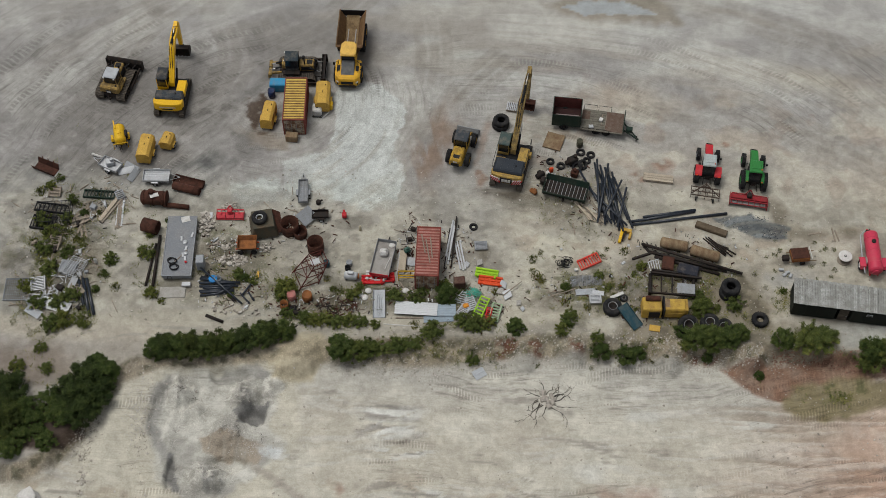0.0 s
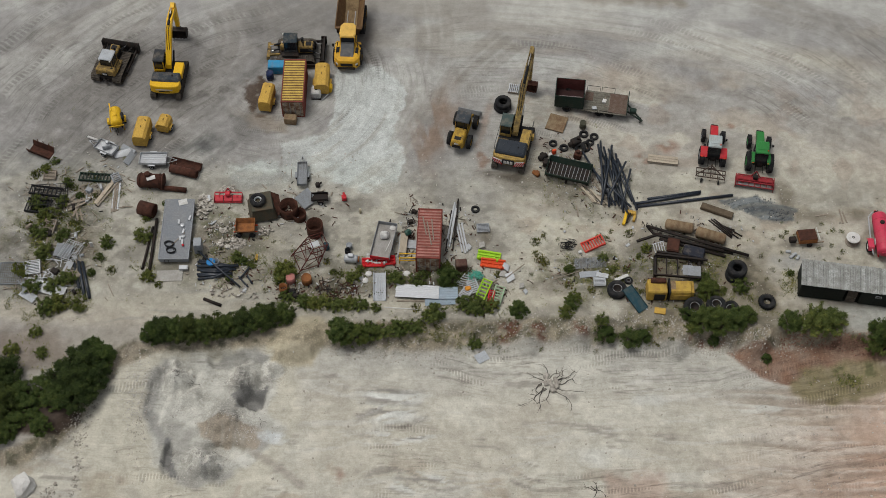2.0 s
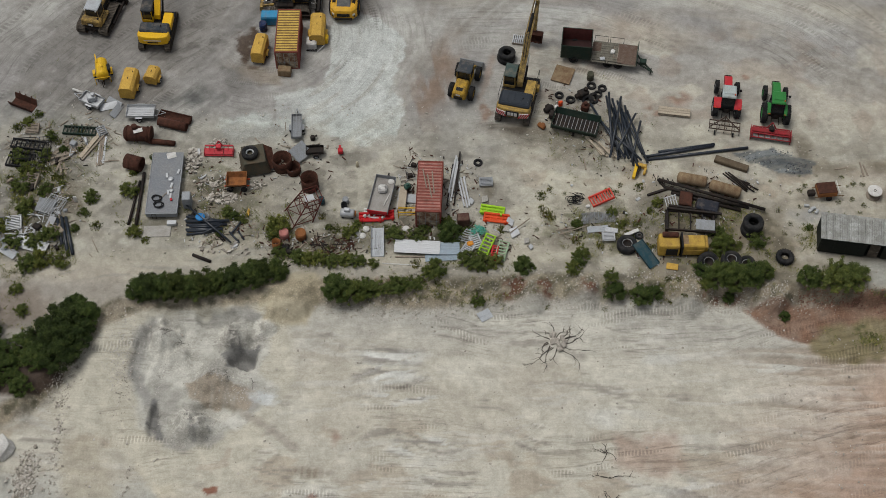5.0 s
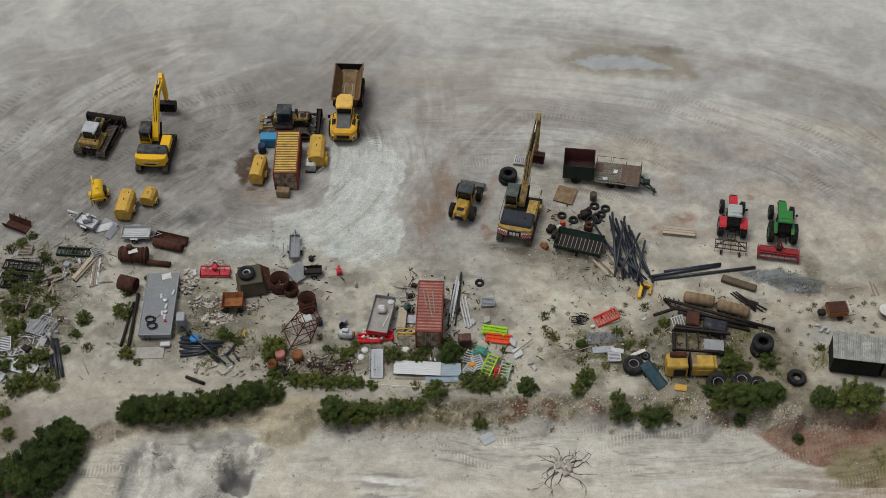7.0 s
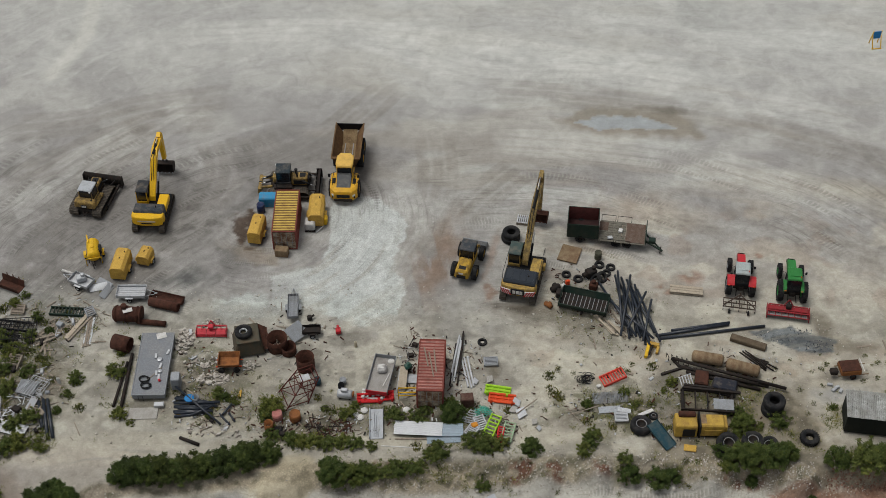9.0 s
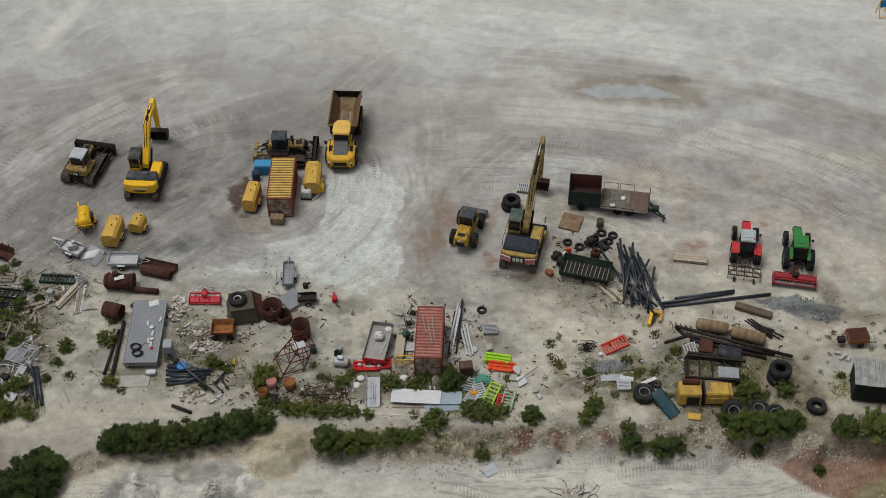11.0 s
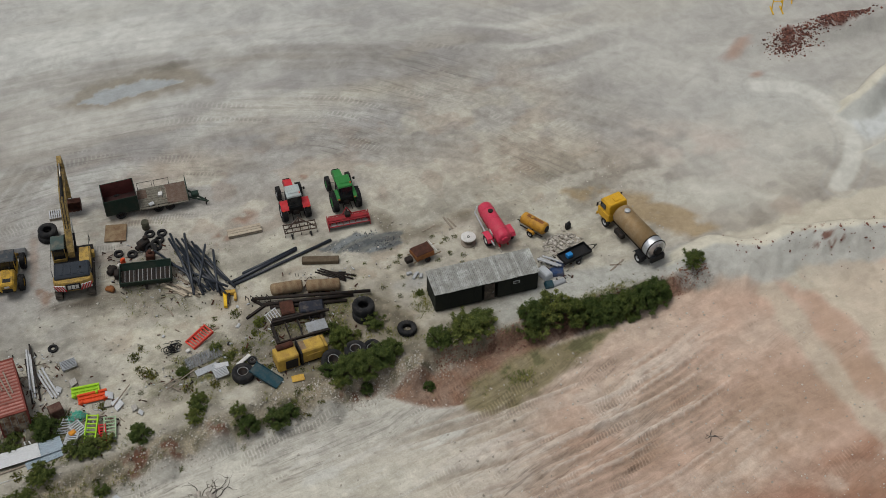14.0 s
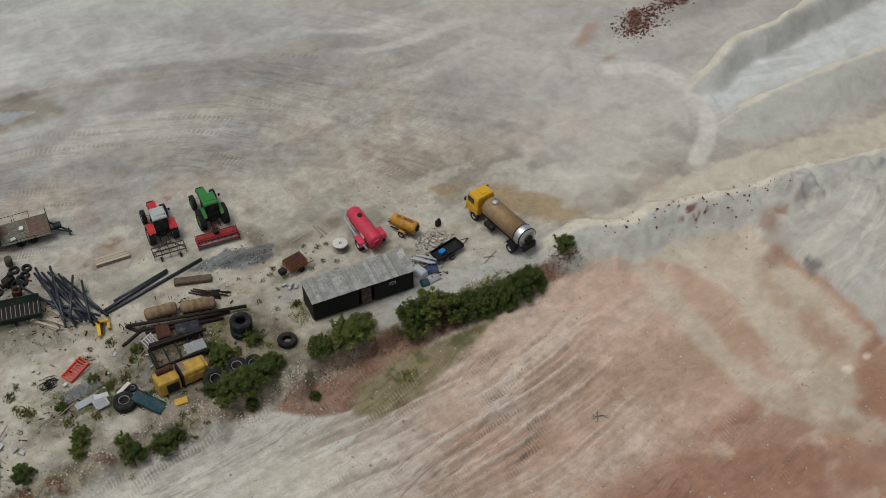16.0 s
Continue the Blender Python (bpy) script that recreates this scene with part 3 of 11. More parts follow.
    c = lay(c, (0.235, 0.212, 0.185), step(9, 3, y) * step(-13, -10, y) * step(0.48, 0.62, fbm(x / 3.2, y / 2.4, 231, 5)) * 0.5)
    c = lay(c, (0.42, 0.39, 0.345), step(9, 3, y) * step(-13, -10, y) * step(0.5, 0.62, fbm(x / 2.6, y / 1.8, 233, 5)) * 0.6)
    # oil, coal and asphalt
    c = lay(c, (0.18, 0.145, 0.105), np.maximum.reduce([spot(x, y, 40.2, 2.6, 3.4, 1.3, -8, 0.9, 45, 1.0), spot(x, y, 6.9, -1.3, 0.7, 1.3, 0, 0.9, 47, 1.0), spot(x, y, 45.2, 3.2, 1.6, 1.0, 0, 0.9, 49, 1.0), spot(x, y, 38.0, 5.0, 1.2, 2.6, 20, 0.9, 50, 1.0)]) * 0.65)
    smear = patch(x, y, [(31.0, 4.2), (35.0, 4.9), (37.2, 3.9), (39.0, 3.2), (38.8, 2.0), (36.6, 1.3), (34.4, 2.5), (32.4, 3.2)], 0.15, 0.55, 43, 0.9)
    swirl = fbm(np.hypot(x - 36, y + 3) / 0.35, np.arctan2(y + 3, x - 36) * 1.2, 44, 3)
    c = lay(c, (0.125, 0.137, 0.15), smear * (0.6 + 0.35 * step(0.38, 0.55, swirl)))
    c = lay(c, (0.3, 0.31, 0.32), smear * step(0.56, 0.64, swirl) * 0.5)
    c = lay(c, (0.15, 0.14, 0.125), spot(x, y, 27.2, -3.6, 6.0, 4.2, -10, 0.9, 51, 1.1) * 0.65)
    c = lay(c, (0.33, 0.33, 0.335), spot(x, y, 38.2, -3.0, 2.6, 1.3, 10, 0.8, 53, 0.8) * 0.7)
    # overgrown scrap corners
    weeds = np.maximum.reduce([spot(x, y, -37, -3.5, 5.5, 9, 0, 0.9, 55, 1.0), spot(x, y, 19, -5.5, 8, 3.2, 0, 0.9, 57, 1.0), spot(x, y, -9, -8, 7, 2.6, 0, 0.9, 59, 1.0), spot(x, y, 17, 6, 6, 5, 0, 0.9, 87, 1.0) * 0.7, spot(x, y, -19, -3, 7, 6, 0, 0.9, 58, 1.0) * 0.8, spot(x, y, 2, -7, 8, 3, 0, 0.9, 60, 1.0)])
    c = lay(c, (0.215, 0.185, 0.14), weeds * step(0.34, 0.56, n2) * 0.85)
    c = lay(c, (0.13, 0.12, 0.085), weeds * step(0.52, 0.68, n3) * 0.75)
    c = lay(c, (0.13, 0.135, 0.055), weeds * step(0.6, 0.74, fbm(x / 0.9, y / 0.8, 62, 3)) * 0.7)
    # track along the top of the bank
    road, _ = from_line(x, y, [(-50, -11.5), (-36, -12.3), (-27, -11.6), (-20, -9.9), (-14, -8.8)])
    c = lay(c, (0.39, 0.355, 0.30), (1 - step(0.6, 2.0, road + 2.0 * (n2 - 0.5))) * 0.8)
    c = lay(c, (0.30, 0.285, 0.26), step(0.55, 0.7, streaks(x, y, 6, 8, 0.7, 64)) * (1 - step(1.0, 2.6, road)) * 0.6)
    road, _ = from_line(x, y, [(-12, -10.4), (-4, -9.9), (4, -9.8), (12, -8.4), (16, -8.7)])
    c = lay(c, (0.41, 0.37, 0.31), (1 - step(0.2, 1.2, road + 1.6 * (n2 - 0.5))) * 0.8)
    road, _ = from_line(x, y, [(36, -10.5), (44, -9.6), (50, -8.9), (57, -9.8), (62, -10)])
    c = lay(c, (0.37, 0.36, 0.34), (1 - step(0.9, 2.0, road + 1.0 * (n2 - 0.5))) * 0.9)
    # quarry floor
    edge, toe = np.interp(x, EDGE_X, EDGE_Y), np.interp(x, TOE_X, TOE_Y)
    low = step(edge, toe, y)
    floor_c = np.zeros_like(c) + np.array((0.40, 0.375, 0.325))
    patchy = step(0.35, 0.6, fbm(x / 7, y / 4, 72, 3))
    near_bank = step(-20.5, -15.5, y + 3 * (n1 - 0.5)) * step(-14, -8, x) * step(44, 34, x)
    floor_c = lay(floor_c, (0.375, 0.365, 0.34), near_bank * 0.75)
    floor_c = lay(floor_c, (0.445, 0.43, 0.385), step(0.45, 0.66, fbm(x / 6, y / 3.4, 70, 5)) * 0.55)
    floor_c = lay(floor_c, (0.335, 0.30, 0.262), step(0.52, 0.6, streaks(x, y, 2, 8, 1.2, 71)) * 0.22 * patchy)
    floor_c = lay(floor_c, (0.355, 0.305, 0.245), step(0.52, 0.62, fbm(x / 3.6, y / 2.4, 171, 5)) * step(-24, -28, y) * 0.65)
    floor_c = lay(floor_c, (0.46, 0.455, 0.44), step(0.57, 0.68, streaks(x, y, 5, 6, 0.5, 73)) * 0.35 * patchy)
    floor_c = lay(floor_c, (0.27, 0.25, 0.225), step(0.6, 0.68, streaks(x, y, -3, 6, 0.32, 74)) * 0.6 * step(0.5, 0.62, fbm(x / 4, y / 2.4, 78, 2)))
    # scraped and churned patches
    for k, (px, py, rx, ry) in enumerate(((-2.0, -19.2, 4.0, 1.2), (-1.6, -21.2, 3.6, 1.2), (-0.6, -23.4, 4.4, 0.9), (7.4, -32.8, 3.2, 0.6), (7.4, -34.3, 3.4, 0.6), (2.0, -28.0, 3.5, 1.2), (-8, -34.6, 5, 1.6), (27, -31.5, 5, 1.2), (24, -34.2, 4, 1.2))):
        m = spot(x, y, px, py, rx, ry, 4 * (k % 3 - 1), 0.6, 230 + k, 0.8)
        floor_c = lay(floor_c, (0.47, 0.475, 0.465), m * step(0.54, 0.6, streaks(x, y, 3, 5, 0.45, 240 + k)) * 0.75)
        floor_c = lay(floor_c, (0.25, 0.235, 0.22), m * step(0.44, 0.38, streaks(x, y, 3, 5, 0.45, 250 + k)) * 0.75)
    for k, (px, py, rx, ry) in enumerate(((0.4, -37.6, 2.0, 0.9), (4.4, -37.8, 1.3, 0.8), (6.2, -39.2, 1.4, 0.8), (-5.0, -36.4, 3.0, 0.8), (1.6, -39.6, 1.6, 0.6), (11, -36.0, 2.0, 0.7), (-8, -31, 1.6, 0.6))):
        floor_c = lay(floor_c, (0.275, 0.235, 0.185), spot(x, y, px, py, rx, ry, 0, 0.5, 260 + k, 1.2) * (0.45 + 0.5 * (np.sin(x * 11 + 3 * n2) > 0)) * 0.8)
    # pink and red clay in the south-east
    reach = x - 0.9 * (y + 14) + 16 * (n1 - 0.5)
    pink = step(37, 63, reach)
    floor_c = lay(floor_c, PINK, pink * (0.85 + 0.6 * (n2 - 0.45)))
    floor_c = lay(floor_c, (0.44, 0.40, 0.365), pink * step(0.5, 0.62, fbm(x / 3.4, y / 2.2, 177, 5)) * 0.45 * step(56, 44, x))
    floor_c = lay(floor_c, (0.33, 0.225, 0.165), pink * step(0.46, 0.66, fbm(x / 6, y / 4.5, 77, 5)) * step(-15, -28, y) * 0.75)
    floor_c = lay(floor_c, (0.30, 0.16, 0.11), step(-36.2, -39.6, y + 4.5 * (n2 - 0.5) - 0.12 * (x - 22)) * step(7.5, 11.5, x + 3 * (n3 - 0.5)) * step(0.36, 0.56, n2) * 0.85)
    floor_c = lay(floor_c, (0.31, 0.18, 0.125), step(30, 40, x) * step(-31, -38, y + 6 * (n2 - 0.5)) * step(0.42, 0.56, fbm(x / 2.2, y / 1.8, 178, 5)) * 0.75)
    floor_c = lay(floor_c, (0.37, 0.275, 0.225), patch(x, y, [(18.8, -26.5), (24, -26.2), (25, -29.6), (19.2, -30)], 1.0, 1.0, 179) * 0.7)
    floor_c = lay(floor_c, (0.49, 0.475, 0.455), patch(x, y, [(11.9, -39.2), (13.8, -39.4), (14.4, -42), (12.6, -42)], 0.2, 0.5, 80, 0.6) * 0.85)
    floor_c = lay(floor_c, (0.47, 0.48, 0.475), np.maximum.reduce([spot(x, y, 23.2, -18.5, 2.0, 0.7, 4, 0.6, 180, 1.0), spot(x, y, 18.4, -33.4, 1.8, 1.0, 8, 0.5, 181, 1.1), spot(x, y, 25, -33.4, 3.0, 0.7, 4, 0.6, 182, 1.1), spot(x, y, 34.5, -18.9, 3.0, 0.5, 6, 0.6, 183, 1.0), spot(x, y, 32.5, -35.5, 0.8, 3.4, 10, 0.9, 189, 1.6) * 0.6, spot(x, y, 39.5, -40, 0.8, 3, 10, 0.6, 176, 1.2), spot(x, y, 17.5, -24.6, 2, 1.2, 0, 0.8, 175, 1.0)]) * 0.42)
    # wheel ruts: shade of the troughs and light on the ridges put into colour
    rutc, rutn = ruts(x, y)
    floor_c = lay(floor_c, (0.30, 0.235, 0.19), rutc * step(-0.04, -0.1, rutn) * 0.5)
    floor_c = lay(floor_c, (0.47, 0.43, 0.39), rutc * step(0.07, 0.14, rutn) * 0.45)
    floor_c = lay(floor_c, (0.26, 0.085, 0.045), np.maximum.reduce([patch(x, y, [(-15.2, -28.9), (-14.9, -29.0), (-15.2, -30.9), (-17.8, -31.2), (-17.6, -30.6), (-15.8, -30.4)], 0.08, 0.35, 83, 0.5), spot(x, y, -16.4, -33.0, 0.7, 0.4, 0, 0.3, 86, 1.2), spot(x, y, -14.5, -34.2, 0.4, 0.4, 0, 0.3, 87, 1.2), spot(x, y, -7.4, -33.2, 0.5, 0.3, 0, 0.6, 88, 1.2) * 0.6, spot(x, y, -6.0, -27.6, 0.5, 0.8, 0, 0.8, 88, 1.2) * 0.45, spot(x, y, 12.4, -34.8, 0.35, 0.3, 0, 0.6, 88, 1.2) * 0.6]) * 0.8)
    # the sandy lip and the grey hollow outside it, in the south-west
    lip_line = [(-26.6, -22.5), (-25.5, -27.2), (-23.8, -30.2), (-21.7, -32.8), (-19.2, -36.7), (-17.0, -38.9), (-13.0, -40.5), (-8.1, -42.3), (-1.0, -44.5)]
    arcd, _ = from_line(x, y, smooth_line(lip_line, 3))
    outside = step(0.35, -0.35, x + 1.2 * (n3 - 0.5) - np.interp(y, [p[1] for p in lip_line[::-1]], [p[0] for p in lip_line[::-1]])) * step(-25.5, -27.5, y)
    floor_c = lay(floor_c, (0.345, 0.347, 0.328), outside * step(-31, -35, y + 3 * (n2 - 0.5)) * (0.85 + 0.5 * (n2 - 0.5)))
    floor_c = lay(floor_c, (0.46, 0.425, 0.345), (1 - outside) * (1 - step(0.3, 2.8, arcd + 2.2 * (n2 - 0.5))) * 0.75)
    floor_c = lay(floor_c, (0.385, 0.35, 0.285), patch(x, y, [(-29.8, -29), (-27.2, -28.2), (-24.6, -33), (-24.4, -36), (-27.6, -36.4), (-29.4, -33)], 0.6, 0.7, 84) * 0.75)
    floor_c = lay(floor_c, (0.30, 0.285, 0.265), patch(x, y, [(-30, -36.4), (-27.8, -36.2), (-26.4, -40), (-26.2, -43), (-29.2, -43), (-30, -40)], 0.5, 0.7, 186) * step(0.38, 0.56, fbm(x / 0.5, y / 3, 187, 3)) * 0.85)
    floor_c = lay(floor_c, (0.385, 0.315, 0.24), patch(x, y, [(-34, -37), (-30.6, -37), (-30.2, -41.6), (-34, -41.6)], 0.5, 0.6, 188) * 0.7)
    # the dug-over spoil below the west bank, shade of its hollows put into colour
    heaps = np.maximum.reduce([spot(x, y, cx, cy, 1.5 * r, 1.3 * r, 0, 0.4, 89, 0.9) for cx, cy, h, r in MOUNDS[:6]])
    churned = patch(x, y, [(-24.8, -17.5), (-22, -16.2), (-17.5, -15.6), (-13.4, -15.6), (-12.6, -18), (-13.6, -21), (-11.6, -23), (-13.6, -25.6), (-16.4, -28.6), (-20.5, -29.6), (-23.2, -27), (-25.2, -22)], 0.4, 0.7, 190)
    c1, c2 = fbm(x / 2.4, y / 2.4, 191, 5), fbm(x / 0.8, y / 0.9, 192, 4)
    apron = patch(x, y, [(-28.6, -15.8), (-26, -15.0), (-12, -14.8), (-10, -22), (-14, -32), (-21, -33), (-26, -29), (-31.6, -27), (-31.4, -24.4), (-29.9, -20.2)], 0.5, 0.8, 185)
    floor_c = lay(floor_c, (0.425, 0.402, 0.345), apron * 0.85)
    floor_c = lay(floor_c, (0.36, 0.355, 0.335), churned * 0.75)
    floor_c = lay(floor_c, (0.46, 0.45, 0.42), churned * step(0.52, 0.56, c1) * 0.65)
    floor_c = lay(floor_c, (0.31, 0.3, 0.283), churned * step(0.44, 0.39, c1) * 0.5)
    floor_c = lay(floor_c, (0.3, 0.292, 0.28), patch(x, y, [(-24.9, -18.2), (-23.6, -16.6), (-23.2, -17.4), (-24.0, -19.2), (-24.1, -22), (-22.6, -25.0), (-23.2, -25.6), (-25.0, -22.4)], 0.2, 0.4, 96, 0.8) * 0.75)
    floor_c = lay(floor_c, (0.29, 0.282, 0.27), patch(x, y, [(-20.4, -17.0), (-18.4, -15.7), (-15.2, -15.1), (-13.4, -15.9), (-14.2, -16.4), (-17.6, -16.5)], 0.15, 0.4, 94, 0.7) * 0.7)
    floor_c = lay(floor_c, (0.49, 0.48, 0.45), np.maximum.reduce([spot(x, y, -22.5, -18.3, 1.1, 1.0, 0, 0.1, 92, 1.4), spot(x, y, -16.0, -17.9, 1.2, 1.0, 30, 0.1, 90, 1.4), spot(x, y, -13.3, -16.9, 1.0, 0.9, 0, 0.1, 194, 1.2), spot(x, y, -18.6, -26.6, 1.7, 1.2, -20, 0.1, 195, 1.4)]) * step(0.36, 0.46, c2) * 0.85)
    floor_c = lay(floor_c, (0.33, 0.285, 0.235), patch(x, y, [(-20.2, -22.6), (-17.4, -22.0), (-15.2, -22.6), (-13.2, -23.8), (-14.0, -25.2), (-17, -24.9), (-19.6, -24.4)], 0.15, 0.5, 97, 0.9) * (0.95 + 1.1 * (fbm(x / 0.3, y / 2.2, 197, 3) - 0.45)))
    # pit and crevice: dark grey sand, with the shade inside them painted in
    floor_c = lay(floor_c, (0.22, 0.216, 0.213), np.maximum(patch(x, y, [(-17.2, -19.6), (-15.6, -18.9), (-14.2, -19.1), (-13.6, -18.5), (-14.0, -20.4), (-15.2, -21.3), (-16.4, -20.8)], 0.12, 0.4, 93, 0.6), patch(x, y, [(-22.9, -24.6), (-22.2, -24.6), (-21.9, -26.6), (-21.0, -28.6), (-21.7, -28.4), (-22.8, -26.8)], 0.1, 0.3, 95, 0.5)) * (0.7 + 0.5 * c2))
    floor_c = lay(floor_c, (0.25, 0.247, 0.24), patch(x, y, [(-19.4, -27.6), (-17.4, -27.0), (-16.6, -28.2), (-18.4, -28.8)], 0.15, 0.5, 193, 0.6) * step(0.42, 0.52, c2) * 0.8)
    plough, _ = from_line(x, y, [(-14.5, -25.6), (-12.5, -26.6), (-9.5, -28.8)])
    floor_c = lay(floor_c, (0.31, 0.28, 0.245), (1 - step(0.1, 0.6, plough + 0.9 * (n3 - 0.5))) * 0.65)
    # small puddle, its bluish reflection put in by colour alone
    floor_c = lay(floor_c, (0.45, 0.475, 0.5), spot(x, y, -12.9, -23.9, 1.6, 0.7, -12, 0.4, 98, 0.9) * 0.65)
    # fans washed down from the east bund: greenish silt over the red clay
    SILT = (0.385, 0.362, 0.30)
    floor_c = lay(floor_c, (0.40, 0.375, 0.31), patch(x, y, [(66.6, -12.6), (78, -16.4), (79, -20), (79.6, -27), (80, -33), (77, -35), (72.8, -40.2), (70.2, -36), (71.4, -29), (72.4, -22), (71, -16)], 0.5, 1.0, 100, 2.0) * (0.6 + 0.6 * (n2 - 0.5)))
    floor_c = lay(floor_c, SILT, patch(x, y, [(68.8, -14.2), (70.6, -13.8), (71.2, -17.6), (69.8, -17.2)], 0.3, 0.5, 102) * 0.8)
    fan, _ = from_line(x, y, smooth_line([(67.4, -16.0), (67.7, -20), (67.3, -26), (67.6, -32), (70.4, -37), (73, -41)]))
    floor_c = lay(floor_c, SILT, (1 - step(0.9, 1.7, fan + 2.2 * (n2 - 0.5))) * 0.5)
    floor_c = lay(floor_c, (0.345, 0.235, 0.17), patch(x, y, [(69.4, -17.8), (71.0, -17.6), (71.6, -23), (70.6, -29), (69.2, -31.6), (68.6, -25)], 0.8, 1.0, 104, 2.0) * 0.5)
    floor_c = lay(floor_c, (0.345, 0.225, 0.16), np.maximum.reduce([spot(x, y, 76.4, -30.5, 2.0, 4.5, 0, 0.8, 106, 1.2), spot(x, y, 76, -25, 1.2, 4, -10, 0.8, 107, 1.2) * 0.6, patch(x, y, [(78.6, -19.4), (79.4, -19.4), (81.2, -27), (81.6, -34), (80.4, -33.4), (79.9, -26)], 0.3, 0.5, 108)]) * 0.75)
    floor_c = lay(floor_c, (0.29, 0.165, 0.11), patch(x, y, [(60, -36), (64, -34), (72, -38), (78, -38), (80, -46), (60, -46)], 0.8, 1.5, 110, 2.0) * step(0.4, 0.56, n2) * 0.3)
    floor_c = lay(floor_c, (0.47, 0.41, 0.38), np.maximum(spot(x, y, 75.6, -35.0, 0.6, 0.5, 0, 0.6, 116), spot(x, y, 78.0, -34.8, 0.5, 0.4, 0, 0.6, 118)) * 0.8)
    c = c * (1 - low[..., None]) + floor_c * (1.05 + 0.06 * step(40, 52, x))[..., None] * low[..., None]
    grey_heap = patch(x, y, [(79.4, -15.6), (78.7, -18.6), (79.4, -22), (80.6, -25.5), (80.4, -33), (79.6, -46), (132, -46), (132, -20), (88, -15.8)], 0.3, 0.5, 120) * step(-14.5, -15.8, y)
    c = lay(c, (0.375, 0.368, 0.345), grey_heap * (0.9 + 0.4 * (n3 - 0.5)))
    c = lay(c, (0.445, 0.43, 0.39), grey_heap * step(0.54, 0.6, streaks(x, y, 25, 5, 0.8, 124)) * 0.6)
    c = lay(c, (0.19, 0.19, 0.19), spot(x, y, 80.6, -24.4, 0.7, 1.0, 0, 0.4, 126, 1.2) * 0.8)
    c = lay(c, (0.31, 0.19, 0.13), np.maximum(spot(x, y, 82.0, -17.4, 0.9, 1.9, -8, 0.4, 128, 1.0), spot(x, y, 88.3, -15.8, 0.8, 0.6, 0, 0.5, 129, 1.2)) * 0.8)
    # brown, trodden earth between the scrap and the bank
    brown = patch(x, y, [(20, -12.2), (21, -9.4), (23.5, -8.0), (24, -2.5), (31, -1.5), (35, -3.5), (36.5, -8.4), (43, -9.2), (43, -11.4), (36, -12.6)], 0.6, 0.9, 131, 1.1) * (1 - step(0.4, 0.9, low))
    c = lay(c, (0.265, 0.228, 0.175), brown * (0.85 + 0.9 * (n3 - 0.5)))
    c = lay(c, (0.17, 0.15, 0.112), brown * step(0.52, 0.62, fbm(x / 1.2, y / 1.0, 132, 5)) * 0.6)
    # the cut face of the bank, and red clay along it in the east
    face = step(0.02, 0.2, low) * step(1.0, 0.75, low) * step(64, 58, x)
    c = lay(c, (0.325, 0.28, 0.218), face * (0.85 + 0.9 * (n3 - 0.5)))
    c = lay(c, (0.365, 0.315, 0.235), face * step(0.5, 0.6, n2) * 0.7)
    c = lay(c, (0.21, 0.2, 0.165), face * step(0.55, 0.63, fbm(x / 0.7, y / 0.6, 116, 4)) * 0.5)
    c = lay(c, (0.12, 0.12, 0.07), face * step(0.53, 0.64, fbm(x / 0.8, y / 0.6, 112, 4)) * 0.55)
    c = lay(c, (0.24, 0.105, 0.07), face * step(0.42, 0.56, fbm(x / 0.5, y / 0.45, 113, 4)) * np.maximum.reduce([spot(x, y, 9.4, -12.0, 1.4, 1.2, 0, 0.5, 114, 1.2), spot(x, y, 12.4, -12.2, 1.0, 0.9, 0, 0.5, 115, 1.2), spot(x, y, 16.8, -12.0, 1.4, 1.0, 0, 0.5, 117, 1.2), spot(x, y, 29, -12.4, 2.4, 0.7, 0, 0.6, 118, 1.2), spot(x, y, -2.6, -11.9, 0.8, 0.5, 0, 0.5, 119, 1.2)]) * 0.9)
    c = lay(c, (0.40, 0.35, 0.255), np.maximum(patch(x, y, [(-11.8, -11.8), (-8.4, -11.8), (-8.6, -14), (-9.6, -16.2), (-13.4, -16.2), (-14, -14.6)], 0.3, 0.5, 122), spot(x, y, 18.2, -11.8, 1.0, 1.2, 0, 0.5, 123, 0.9)) * 0.85)
    foot = step(1.2, 0.3, np.abs(y - toe + 0.3 + 0.8 * (n3 - 0.5))) * step(-8, -4, x) * step(33, 29, x)
    c = lay(c, (0.37, 0.36, 0.335), foot * 0.4)
    clay = patch(x, y, [(30.5, -12.9), (35.2, -12.5), (40.1, -11.8), (47.3, -11.2), (57.5, -11.4), (62.4, -11.6), (63.4, -13.2), (57, -12.7), (51.2, -13.0), (46.4, -13.3), (42.5, -14.0), (39.1, -15.0), (36.6, -16.5), (33.8, -15.5), (31.6, -13.8)], 0.25, 0.4, 98)
    c = lay(c, (0.3, 0.178, 0.125), clay * (0.9 + 0.7 * (n3 - 0.5)))
    c = lay(c, (0.17, 0.085, 0.06), clay * step(0.56, 0.68, n4) * 0.75 * step(-13.3, -12.2, y + 0.01 * (x - 45)))
    olive = patch(x, y, [(36.8, -16.6), (38.2, -14.8), (42.3, -13.5), (48.4, -13.6), (53, -13.6), (50, -15.4), (45.6, -16.8), (41, -18.4), (38, -18.0)], 0.5, 0.6, 99)
    c = lay(c, (0.27, 0.228, 0.135), olive * (1.0 + 0.5 * (n3 - 0.5)))
    c = lay(c, (0.12, 0.135, 0.06), olive * step(0.56, 0.68, n3) * 0.6)
